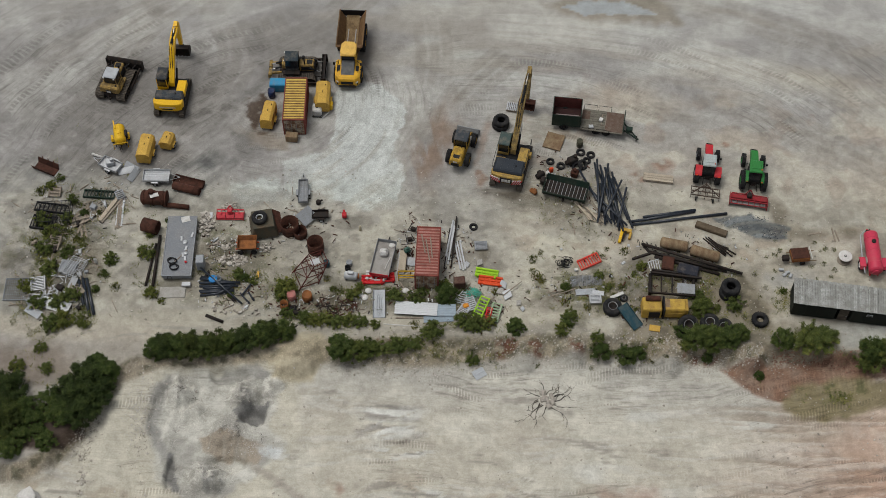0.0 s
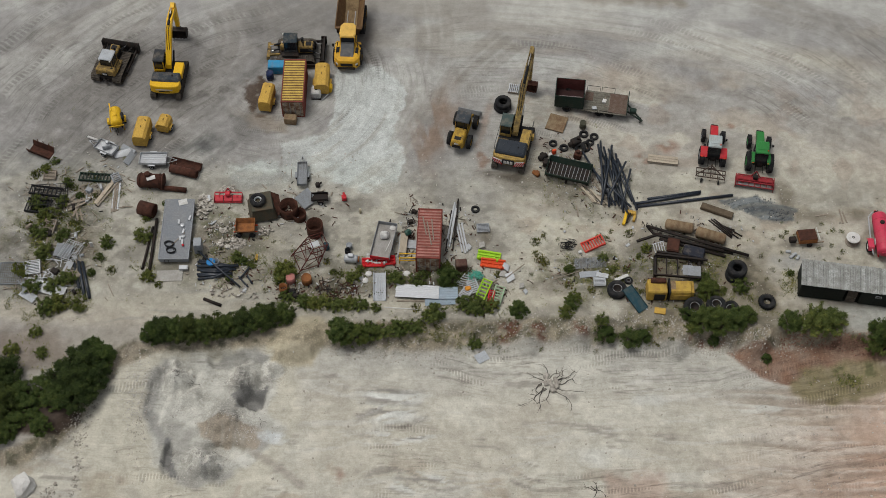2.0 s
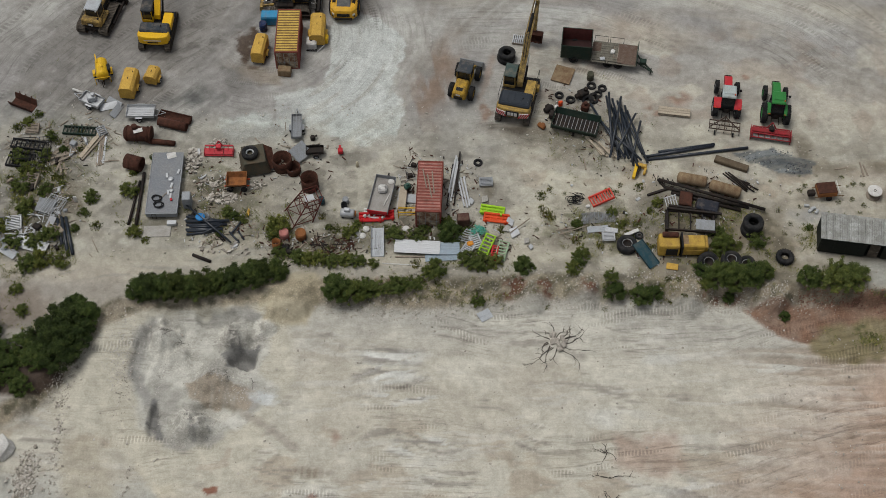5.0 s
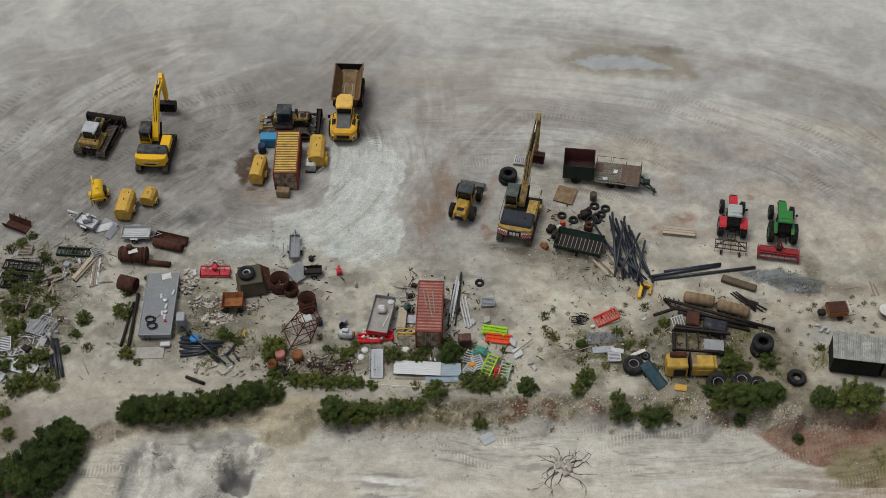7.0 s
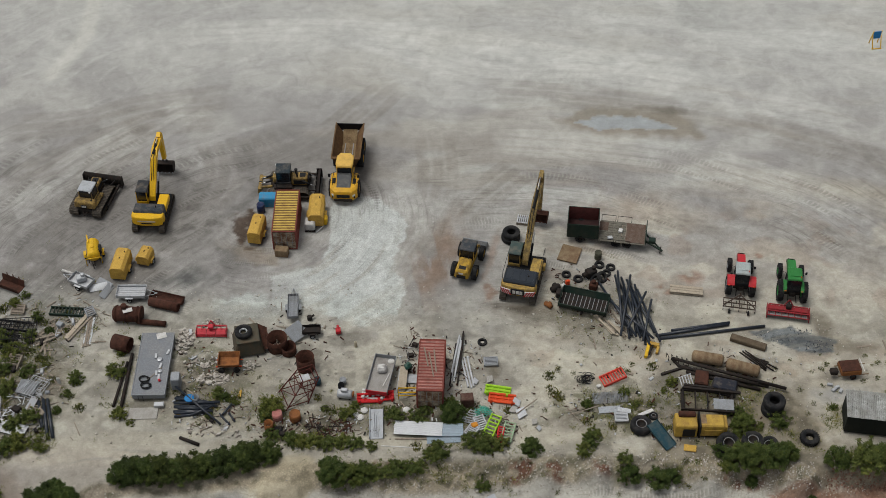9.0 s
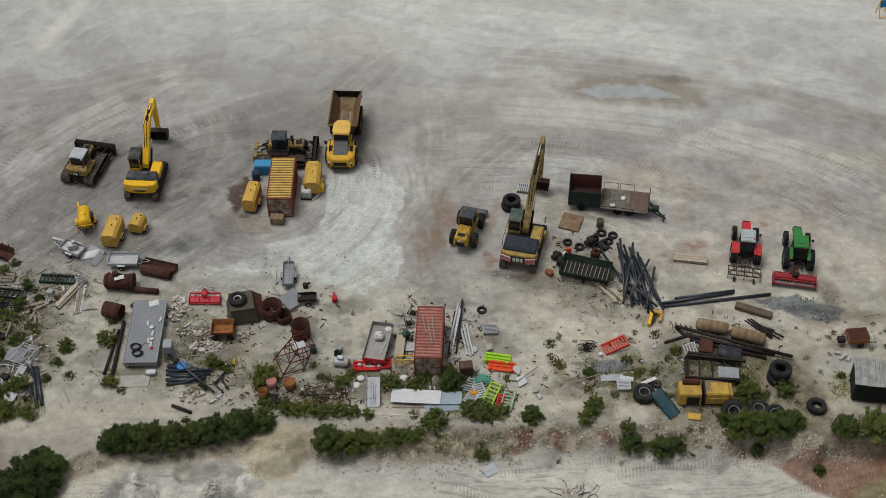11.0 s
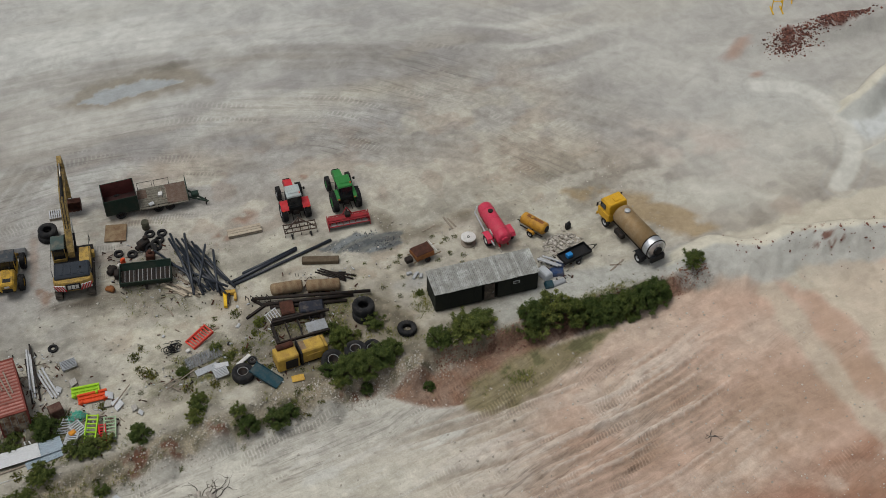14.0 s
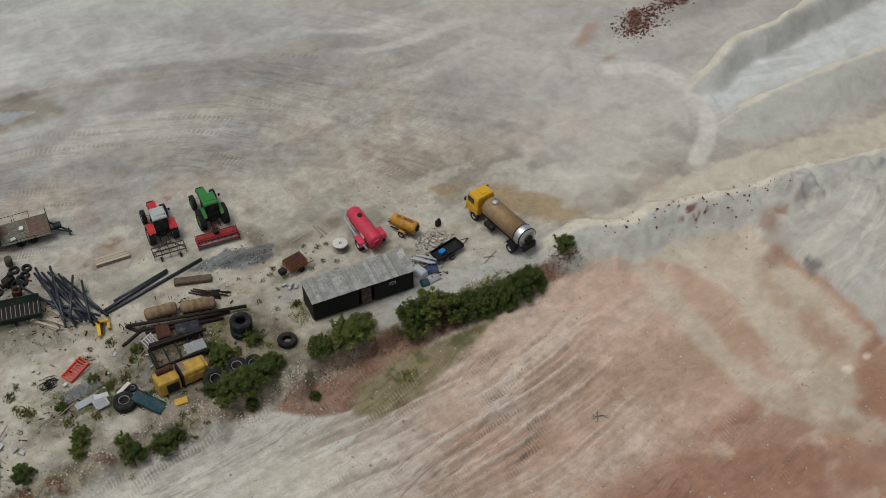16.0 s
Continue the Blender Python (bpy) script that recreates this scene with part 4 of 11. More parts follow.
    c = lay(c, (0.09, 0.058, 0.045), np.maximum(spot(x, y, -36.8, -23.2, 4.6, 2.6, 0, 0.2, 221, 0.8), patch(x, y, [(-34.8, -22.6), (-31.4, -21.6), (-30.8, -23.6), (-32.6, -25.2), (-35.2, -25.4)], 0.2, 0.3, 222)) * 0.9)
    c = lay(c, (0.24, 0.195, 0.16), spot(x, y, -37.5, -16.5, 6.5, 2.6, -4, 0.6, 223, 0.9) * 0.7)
    # the haul road out to the east and the spoil heaps
    out = step(60, 66, x)
    c = lay(c, (0.40, 0.392, 0.37), step(62, 72, x) * step(-9, -2, y) * 0.5)
    c = lay(c, (0.415, 0.36, 0.325), spot(x, y, 70, 3.5, 7, 4.5, -35, 0.8, 100, 1.0) * step(0.4, 0.56, n2) * 0.7)
    c = lay(c, (0.43, 0.42, 0.38), spot(x, y, 67, -3.0, 8, 2.2, -30, 0.6, 101, 0.9) * 0.6)
    c = lay(c, (0.445, 0.405, 0.335), patch(x, y, [(64, -8.6), (70, -9.4), (76, -8.4), (84, -9.0), (104, -12.6), (125, -19), (125, -23), (96, -16.8), (85, -14.8), (76, -13.0), (72, -11.4), (68.6, -12)], 0.4, 0.8, 102) * 0.75)
    c = lay(c, (0.335, 0.25, 0.15), patch(x, y, [(55.5, 2.4), (59.6, 1.2), (62.6, -1.4), (65.6, -5.4), (66.6, -8.0), (64, -8.6), (61.6, -6.0), (59.6, -3.4), (57, -0.4)], 0.6, 0.9, 103) * step(0.34, 0.5, n3 * 0.5 + n2 * 0.5) * 0.85)
    c = lay(c, (0.36, 0.30, 0.25), spot(x, y, 74.2, -8.0, 1.7, 1.4, 0, 0.5, 104, 1.0) * 0.6)
    c = lay(c, (0.435, 0.452, 0.462), patch(x, y, [(86.6, 1.6), (91, 2.6), (100, 2.2), (112, 3.0), (130, 5), (130, -3), (107, -3.6), (97, -2.8), (90.4, -2.6), (87, -3)], 0.8, 0.8, 105, 2.5) * (0.8 + 0.5 * (n2 - 0.5)))
    c = lay(c, (0.49, 0.50, 0.50), step(0.52, 0.64, streaks(x, y, 4, 12, 0.9, 106)) * spot(x, y, 104, 0.4, 18, 2.6, 0, 0.8, 107, 0.7) * 0.6)
    ring, _ = from_line(x, y, smooth_line([(81.5, 8.6), (84.7, 7.1), (86.2, 4.6), (86.6, 2.0), (85.7, -2.2), (83.4, -5.2), (80.6, -7.4)]))
    c = lay(c, (0.48, 0.478, 0.45), (1 - step(0.5, 1.2, ring + 0.5 * (n2 - 0.5))) * 0.6)
    c = lay(c, (0.33, 0.325, 0.31), (1 - step(0.08, 0.28, np.abs(ring - 1.7 + 0.4 * (n2 - 0.5)))) * 0.4)
    # grey sand bunds; lit crests and shaded south faces are put into the colour
    for line, lo, hi, north, south in BUNDS[:3]:
        d, k = from_line(x, y, line)
        side = y - np.interp(x, [p[0] for p in line], [p[1] for p in line])
        inside = 1 - step(0.8, 1.05, d / np.where(side > 0, north, south) + 0.25 * (n3 - 0.5))
        c = lay(c, (0.372, 0.37, 0.352), inside * step(0.25, -0.25, side) * 0.9)
        c = lay(c, (0.475, 0.445, 0.375), inside * (1 - step(0.5, 1.0, np.abs(side - 0.45) + 0.5 * (n3 - 0.5))) * 0.85)
    face_e = patch(x, y, [(72.6, -12.0), (75.6, -12.4), (76, -14.6), (73.4, -14.6)], 0.5, 0.8, 109)
    c = lay(c, (0.2, 0.075, 0.05), face_e * step(0.6, 0.68, fbm(x / 0.5, y / 0.5, 109, 3)) * 0.8)
    c = lay(c, (0.19, 0.07, 0.05), np.maximum(spot(x, y, 88.6, 13.4, 1.8, 1.3, 40, 0.4, 113, 1.4), spot(x, y, 94.6, 13.9, 3.0, 1.0, 0, 0.4, 114, 1.4)) * step(0.42, 0.6, n3) * 0.95)
    c = lay(c, (0.36, 0.2, 0.14), np.maximum(spot(x, y, 82.3, 10.4, 0.9, 0.6, 0, 0.8, 115), spot(x, y, 82.5, 14.8, 2.6, 1.0, 25, 0.8, 117)) * 0.55)
    c = lay(c, (0.28, 0.165, 0.115), np.maximum(spot(x, y, 80.2, -18.5, 1.0, 1.7, -20, 0.7, 119), spot(x, y, 78.6, -21.6, 1.6, 1.1, 0, 0.7, 121)) * 0.6)
    # standing water, with the sky it reflects put in as pale blue-grey
    wet = np.maximum(patch(x, y, [(15.3, 33.9), (17.9, 32.7), (22.8, 33.1), (26.6, 33.0), (25.6, 34.0), (22.4, 35.0), (18.0, 35.2)], 0.1, 0.45, 123, 0.8), 0)
    c = lay(c, (0.27, 0.235, 0.185), patch(x, y, [(13, 34.2), (18, 31.6), (25, 31.8), (29, 31.6), (27, 36.6), (22, 36.2), (17, 36.4)], 0.8, 1.2, 125, 1.6) * 0.75)
    c = lay(c, (0.19, 0.165, 0.135), spot(x, y, 25.4, 36.3, 3.2, 0.8, -8, 0.7, 127, 1.0) * 0.6)
    c = lay(c, (0.33, 0.345, 0.352), wet * 0.95)
    c = lay(c, (0.36, 0.355, 0.335), patch(x, y, [(27.6, 52), (28.2, 57), (34, 57), (34.4, 51), (31, 50.6)], 0.3, 0.8, 129, 1.4) * 0.7)
    old_way, _ = from_line(x, y, smooth_line([(-42.6, 56), (-42.4, 52), (-42.2, 47), (-44.4, 40)]))
    c = lay(c, (0.475, 0.46, 0.42), (1 - step(0.5, 1.6, old_way + 0.6 * (n2 - 0.5))) * 0.6)
    c = c * (1 - np.array((0.045, 0.065, 0.08)) * (step(20, 25, x) * step(46, 40, x) * step(3, -1, y) * step(-13, -11, y))[..., None])
    c = np.maximum(c, 0.01)
    lum = (c @ np.array((0.3, 0.59, 0.11)))[..., None]
    c = c / lum * 0.345 * (lum / 0.345) ** 1.5
    c = c * (0.86 + 0.16 * n3 + 0.12 * n4)[..., None] * np.array((1.0, 1.02, 1.0))
    # which way wheels have gone: along, across, and how clearly they show
    ring_r, ring_a = np.hypot((x - 8) / 1.3, y + 5), np.arctan2(y + 5, (x - 8) / 1.3)
    turn_r, turn_a = np.hypot(x + 17, y - 18), np.arctan2(y - 18, x + 17)
    from_heart = np.hypot(x + 9, y - 12)
    heart = from_heart < 13
    bend = np.interp(x, [-60, 15, 30, 38, 57, 68, 130], [-1.8, 0.4, 2.5, 5.0, 12.0, 16.0, 34.0])
    sway = 2.4 * (fbm(x / 9, y / 9, 211, 2) - 0.5)
    along = np.where(low > 0.5, x * 1.5, np.where(heart, turn_a * 14, ring_a * 42))
    across = np.where(low > 0.5, y - bend, np.where(heart, turn_r, ring_r)) + sway
    clear = np.where(heart, 0.9, 0.75) * np.clip(np.abs(from_heart - 13) / 2.5, 0, 1) * step(1, 7, y + 3 * (n2 - 0.5)) * (1 - low) * step(0.36, 0.6, fbm(x / 10, y / 7, 213, 3)) * step(3, 9, turn_r) * (1 - 0.75 * step(52, 64, x))
    clear = clear + step(0.92, 1.0, low) * np.clip(1.1 * step(0.5, 0.64, fbm(x / 8, y / 4, 215, 3)) + 0.12 + 0.5 * rutc * step(60, 52, x) - 0.75 * step(52, 62, x), 0, 1) * (1 - heaps) * (1 - 0.8 * outside)
    clear = np.maximum(clear, west * np.clip(np.abs(from_heart - 13) / 2.5, 0, 1) * step(0.3, 0.5, n2) * 0.9)
    clear = np.maximum(clear, np.maximum(olive, clay) * 0.95)
    clear = clear * (1 - 0.6 * step(66, 76, x)) * (1 - 0.8 * step(22, 34, y))
    flow = np.stack([along, across, np.clip(clear, 0, 1)], -1)
    c = c * (1 + np.array((-0.018, 0.0, 0.025)) * (step(2, 10, y) * step(70, 45, x))[..., None]) * (1 + np.array((-0.025, 0.004, 0.0)) * (step(-13, -10, y) * step(64, 54, x) * step(10, 5, y))[..., None])
    stony = np.clip(0.2 * step(70, 50, x) * (1 - 0.6 * step(20, 32, y)) + 0.8 * weeds + face + 0.5 * heaps * low + 0.35 * crush + 0.5 * clay, 0, 1)
    drawn = np.clip(0.1 + 0.35 * north * (1 - 0.8 * step(58, 70, x)) + 0.45 * low * (1 - face) - 0.4 * crush - 0.4 * west, 0.05, 1)
    return c, stony, np.clip(wet, 0, 1), drawn, flow


def ground_material():
    m, t, b = nodes_of("quarry_ground")
    tone = t.nodes.new("ShaderNodeAttribute")
    tone.attribute_name = "tone"
    kind_ = t.nodes.new("ShaderNodeAttribute")
    kind_.attribute_name = "kind_of_soil"
    sep = t.nodes.new("ShaderNodeSeparateColor")
    t.links.new(kind_.outputs["Color"], sep.inputs["Color"])
    mottled = ramp_of(t, noise_of(t, 0.42, 5, 0.62, distort=0.9), [(0.34, (0.9, 0.895, 0.89)), (0.66, (1.08, 1.08, 1.08))])
    mottled2 = ramp_of(t, noise_of(t, 1.25, 4, 0.6, distort=0.6), [(0.36, (0.89, 0.884, 0.878)), (0.5, (0.99, 0.99, 0.99)), (0.64, (1.08, 1.08, 1.08))])
    drawn = ramp_of(t, noise_of(t, 1.0, 6, 0.7, stretch=(0.22, 1.2, 1), turn=6, distort=1.2), [(0.34, (0.93, 0.928, 0.926)), (0.66, (1.05, 1.05, 1.05))])
    drawn2 = ramp_of(t, noise_of(t, 1.0, 5, 0.65, stretch=(0.4, 2.6, 1), turn=-9, distort=0.8), [(0.38, (0.955, 0.953, 0.95)), (0.64, (1.02, 1.02, 1.02))])
    stones = t.nodes.new("ShaderNodeTexVoronoi")
    stones.inputs["Scale"].default_value = 4.5
    co = t.nodes.new("ShaderNodeTexCoord")
    t.links.new(co.outputs["Object"], stones.inputs["Vector"])
    chips = ramp_of(t, stones.outputs["Distance"], [(0.08, (1.28, 1.27, 1.25)), (0.24, (0.96, 0.96, 0.96)), (0.6, (0.84, 0.83, 0.82))])
    grit = ramp_of(t, noise_of(t, 6.5, 6, 0.8), [(0.36, (0.77, 0.765, 0.76)), (0.64, (1.16, 1.16, 1.16))])
    c = mix_of(t, 1.0, tone.outputs["Color"], mottled, "MULTIPLY")
    c = mix_of(t, sep.outputs["Blue"], c, mix_of(t, 1.0, c, drawn, "MULTIPLY"))
    c = mix_of(t, sep.outputs["Blue"], c, mix_of(t, 1.0, c, drawn2, "MULTIPLY"))
    c = mix_of(t, kind_.outputs["Alpha"], c, mix_of(t, 1.0, c, mottled2, "MULTIPLY"))
    # ruts and prints of lugs along the wheels' way, their shade put into colour
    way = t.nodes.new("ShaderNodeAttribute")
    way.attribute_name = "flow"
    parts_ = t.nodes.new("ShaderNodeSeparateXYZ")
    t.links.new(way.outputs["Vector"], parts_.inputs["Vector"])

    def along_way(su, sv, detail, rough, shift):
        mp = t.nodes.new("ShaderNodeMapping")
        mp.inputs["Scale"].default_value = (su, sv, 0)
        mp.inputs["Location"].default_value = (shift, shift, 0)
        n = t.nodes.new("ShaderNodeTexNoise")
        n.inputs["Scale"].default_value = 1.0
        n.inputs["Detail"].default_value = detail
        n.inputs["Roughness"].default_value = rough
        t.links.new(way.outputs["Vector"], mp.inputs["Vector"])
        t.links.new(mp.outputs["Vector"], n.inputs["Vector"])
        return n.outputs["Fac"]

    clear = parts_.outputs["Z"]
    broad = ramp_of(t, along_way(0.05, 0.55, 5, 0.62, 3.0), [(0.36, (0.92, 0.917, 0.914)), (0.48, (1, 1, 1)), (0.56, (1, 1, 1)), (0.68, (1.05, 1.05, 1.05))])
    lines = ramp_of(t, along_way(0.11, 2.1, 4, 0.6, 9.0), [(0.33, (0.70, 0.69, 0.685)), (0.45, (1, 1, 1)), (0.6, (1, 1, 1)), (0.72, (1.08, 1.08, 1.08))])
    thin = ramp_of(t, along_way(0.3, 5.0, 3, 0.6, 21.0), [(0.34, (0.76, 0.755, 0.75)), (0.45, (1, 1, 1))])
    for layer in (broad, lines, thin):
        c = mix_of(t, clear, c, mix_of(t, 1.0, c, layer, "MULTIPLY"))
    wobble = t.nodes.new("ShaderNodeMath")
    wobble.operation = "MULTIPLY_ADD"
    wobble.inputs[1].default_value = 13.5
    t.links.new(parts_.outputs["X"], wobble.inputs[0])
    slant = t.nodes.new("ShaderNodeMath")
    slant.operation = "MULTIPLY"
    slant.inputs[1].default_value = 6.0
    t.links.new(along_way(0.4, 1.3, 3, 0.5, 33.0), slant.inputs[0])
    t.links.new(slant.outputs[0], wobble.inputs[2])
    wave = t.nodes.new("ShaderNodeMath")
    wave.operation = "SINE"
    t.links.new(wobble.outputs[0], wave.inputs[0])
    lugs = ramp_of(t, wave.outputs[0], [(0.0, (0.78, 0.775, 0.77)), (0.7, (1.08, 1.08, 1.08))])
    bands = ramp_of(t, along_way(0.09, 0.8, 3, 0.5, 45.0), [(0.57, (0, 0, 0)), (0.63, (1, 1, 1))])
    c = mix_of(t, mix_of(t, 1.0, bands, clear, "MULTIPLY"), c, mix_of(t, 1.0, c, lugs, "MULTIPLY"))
    amount = t.nodes.new("ShaderNodeMath")
    amount.operation = "MULTIPLY_ADD"
    amount.use_clamp = True
    amount.inputs[1].default_value = 1.3
    amount.inputs[2].default_value = 0.24
    t.links.new(sep.outputs["Red"], amount.inputs[0])
    c = mix_of(t, amount.outputs[0], c, mix_of(t, 1.0, c, grit, "MULTIPLY"))
    c = mix_of(t, sep.outputs["Red"], c, mix_of(t, 1.0, c, chips, "MULTIPLY"))
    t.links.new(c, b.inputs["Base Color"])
    wetness = ramp_of(t, sep.outputs["Green"], [(0.3, (0.97,) * 3), (0.8, (0.12,) * 3)])
    t.links.new(wetness, b.inputs["Roughness"])
    b.inputs["Specular IOR Level"].default_value = 0.3
    bump_of(t, b, noise_of(t, 2.6, 6, 0.65), 0.5, 0.08)
    return m


def build_ground():
    gx = np.concatenate([[-1500, -600, -250, -130, -85, -60], np.arange(-52, 66, 0.18), np.arange(66, 122, 0.28), [130, 145, 170, 230, 350, 700, 1500]])
    gy = np.concatenate([[-1500, -600, -250, -120, -75, -56], np.arange(-48, 30, 0.18), np.arange(30, 60, 0.3), [70, 85, 110, 160, 280, 600, 1500]])
    x, y = np.meshgrid(gx, gy)
    z = height(x, y)
    c, stony, wet, drawn, flow = colour(x, y, z)
    z = np.where(wet > 0.5, z * 0.1 - 0.04, z)
    ny, nx = x.shape
    me = bpy.data.meshes.new("ground")
    i = (np.arange(ny - 1)[:, None] * nx + np.arange(nx - 1)[None]).ravel()
    quads = np.stack([i, i + 1, i + nx + 1, i + nx], 1)
    me.vertices.add(nx * ny)
    me.vertices.foreach_set("co", np.stack([x, y, z], -1).astype(np.float32).ravel())
    me.loops.add(quads.size)
    me.loops.foreach_set("vertex_index", quads.ravel().astype(np.int32))
    me.polygons.add(len(quads))
    me.polygons.foreach_set("loop_start", np.arange(0, quads.size, 4, dtype=np.int32))
    me.polygons.foreach_set("use_smooth", np.ones(len(quads), bool))
    me.update(calc_edges=True)
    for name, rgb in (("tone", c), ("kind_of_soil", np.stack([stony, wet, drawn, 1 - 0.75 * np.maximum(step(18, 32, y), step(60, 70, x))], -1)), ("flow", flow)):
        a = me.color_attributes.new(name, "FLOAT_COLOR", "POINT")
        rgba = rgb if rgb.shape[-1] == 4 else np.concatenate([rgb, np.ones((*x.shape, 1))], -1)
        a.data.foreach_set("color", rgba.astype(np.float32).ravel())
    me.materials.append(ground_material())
    tagged(new("ground", me), "pale limestone quarry yard with clay, dust and wheel tracks", "ground", kind="structure")
    return gx, gy, z


GROUND_X, GROUND_Y, GROUND_Z = build_ground()


def ground_z(x, y):
    """The height of the ground sheet at one place."""
    i = min(max(int(np.searchsorted(GROUND_X, x)) - 1, 0), len(GROUND_X) - 2)
    j = min(max(int(np.searchsorted(GROUND_Y, y)) - 1, 0), len(GROUND_Y) - 2)
    u, w = (x - GROUND_X[i]) / (GROUND_X[i + 1] - GROUND_X[i]), (y - GROUND_Y[j]) / (GROUND_Y[j + 1] - GROUND_Y[j])
    q = GROUND_Z
    return float((q[j, i] * (1 - u) + q[j, i + 1] * u) * (1 - w) + (q[j + 1, i] * (1 - u) + q[j + 1, i + 1] * u) * w)


# ---- containers and the site cabin ----
def container(label, x, y, rz, side, roof, groove, door, roof_label, length=6.06):
    c = thing("shipping_container", label, "container", x, y, rz)
    w, h, n = 2.44, 2.59, int(length / 0.28)
    g = Geo()
    for sx in (-1, 1):
        for sy in (-1, 1):
            g.box((sx * (w / 2 - 0.07), sy * (length / 2 - 0.07), h / 2), (0.14, 0.14, h))
        g.box((sx * (w / 2 - 0.05), 0, h - 0.06), (0.1, length - 0.28, 0.12)).box((sx * (w / 2 - 0.05), 0, 0.1), (0.1, length - 0.28, 0.2))
    for sy in (-1, 1):
        g.box((0, sy * (length / 2 - 0.06), h - 0.07), (w - 0.28, 0.12, 0.14)).box((0, sy * (length / 2 - 0.06), 0.1), (w - 0.28, 0.12, 0.2))
    g.box((0, 0, 0.12), (w - 0.3, length - 0.3, 0.08))
    part("frame", g, side, c)

    def corrugated(a, b, count, depth):
        out = []
        for k in range(count):
            u = a + (b - a) * k / count
            s = (b - a) / count
            out += [(u, 0), (u + 0.35 * s, 0), (u + 0.5 * s, depth), (u + 0.85 * s, depth)]
        return out + [(b, 0)]

    line = corrugated(-length / 2 + 0.14, length / 2 - 0.14, n, 0.045)
    for sx, nm in ((-1, "side_wall"), (1, "side_wall")):
        g = Geo()
        outer = [(sx * (w / 2 - 0.07 + d), u) for u, d in line]
        inner = [(sx * (w / 2 - 0.1), u) for u, d in line]
        m = len(line)
        pts = [(px, py, 0.2) for px, py in outer] + [(px, py, h - 0.12) for px, py in outer]
        f = [(i, i + 1, m + i + 1, m + i) for i in range(m - 1)]
        g.add(pts, f if sx > 0 else [q[::-1] for q in f])
        g.add([(px, py, 0.2) for px, py in inner] + [(px, py, h - 0.12) for px, py in inner], f if sx < 0 else [q[::-1] for q in f])
        part(nm, g, side, c)
    # roof plate in a darker colour, showing between the raised ribs
    top = part("roof", Geo().box((0, 0, h - 0.08), (w - 0.2, length - 0.24, 0.06), 0.01), groove, c, roof_label)
    ribs = 16
    for k in range(ribs):
        u = (length - 0.34) / ribs
        part("roof_rib", Geo().box((0, -length / 2 + 0.17 + (k + 0.5) * u, h - 0.035), (w - 0.24, u * 0.62, 0.05), 0.02, None, (0.98, 0.7)), roof, top)
    for sx in (-1, 1):
        g = Geo().box((sx * (w - 0.28) / 4, -length / 2 + 0.05, h / 2), ((w - 0.3) / 2, 0.07, h - 0.36))
        for k in range(4):
            g.box((sx * (w - 0.28) / 4, -length / 2 + 0.005, 0.5 + 0.5 * k), ((w - 0.5) / 2, 0.03, 0.3), 0.02)
        d = part("door", g, door, c)
        for k in (0.25, 0.75):
            g = Geo().rod((sx * (w - 0.3) / 2 * k, -length / 2 - 0.03, 0.2), (sx * (w - 0.3) / 2 * k, -length / 2 - 0.03, h - 0.2), 0.025, 8)
            g.box((sx * (w - 0.3) / 2 * k, -length / 2 - 0.05, 1.1), (0.3, 0.03, 0.05), 0.01)
            part("locking_bar", g, STEEL, d)
    part("end_wall", Geo().box((0, length / 2 - 0.05, h / 2), (w - 0.28, 0.06, h - 0.3)), side, c)
    return c


RUST_YELLOW = surface("yellow_paint_gone_rusty", (0.66, 0.47, 0.11), 0.6, 0, (0.26, 0.14, 0.06), 0.5, 1.3)
RUST_RED = surface("red_oxide_paint", (0.24, 0.065, 0.05), 0.7, 0, (0.1, 0.035, 0.025), 0.6, 1.4)
FADED_RED = surface("faded_red_roof", (0.42, 0.2, 0.17), 0.75, 0, (0.12, 0.06, 0.045), 0.6, 0.8)
PEELING = surface("peeling_white_on_rust", (0.5, 0.44, 0.33), 0.7, 0, (0.13, 0.055, 0.03), 0.9, 2.2)
container("red shipping container with faded corrugated roof, standing on bare ground", 1.22, -3.0, 0, RUST_RED, FADED_RED, RUST_RED, PEELING, "faded pink corrugated roof")
container("rusty yellow shipping container with peeling white doors", -14.38, 16.4, 2.5, RUST_RED, RUST_YELLOW, surface("brown_groove", (0.2, 0.12, 0.04), 0.8, 0, (0.1, 0.045, 0.025), 0.7, 1.3), PEELING, "yellow ribbed roof with rust")


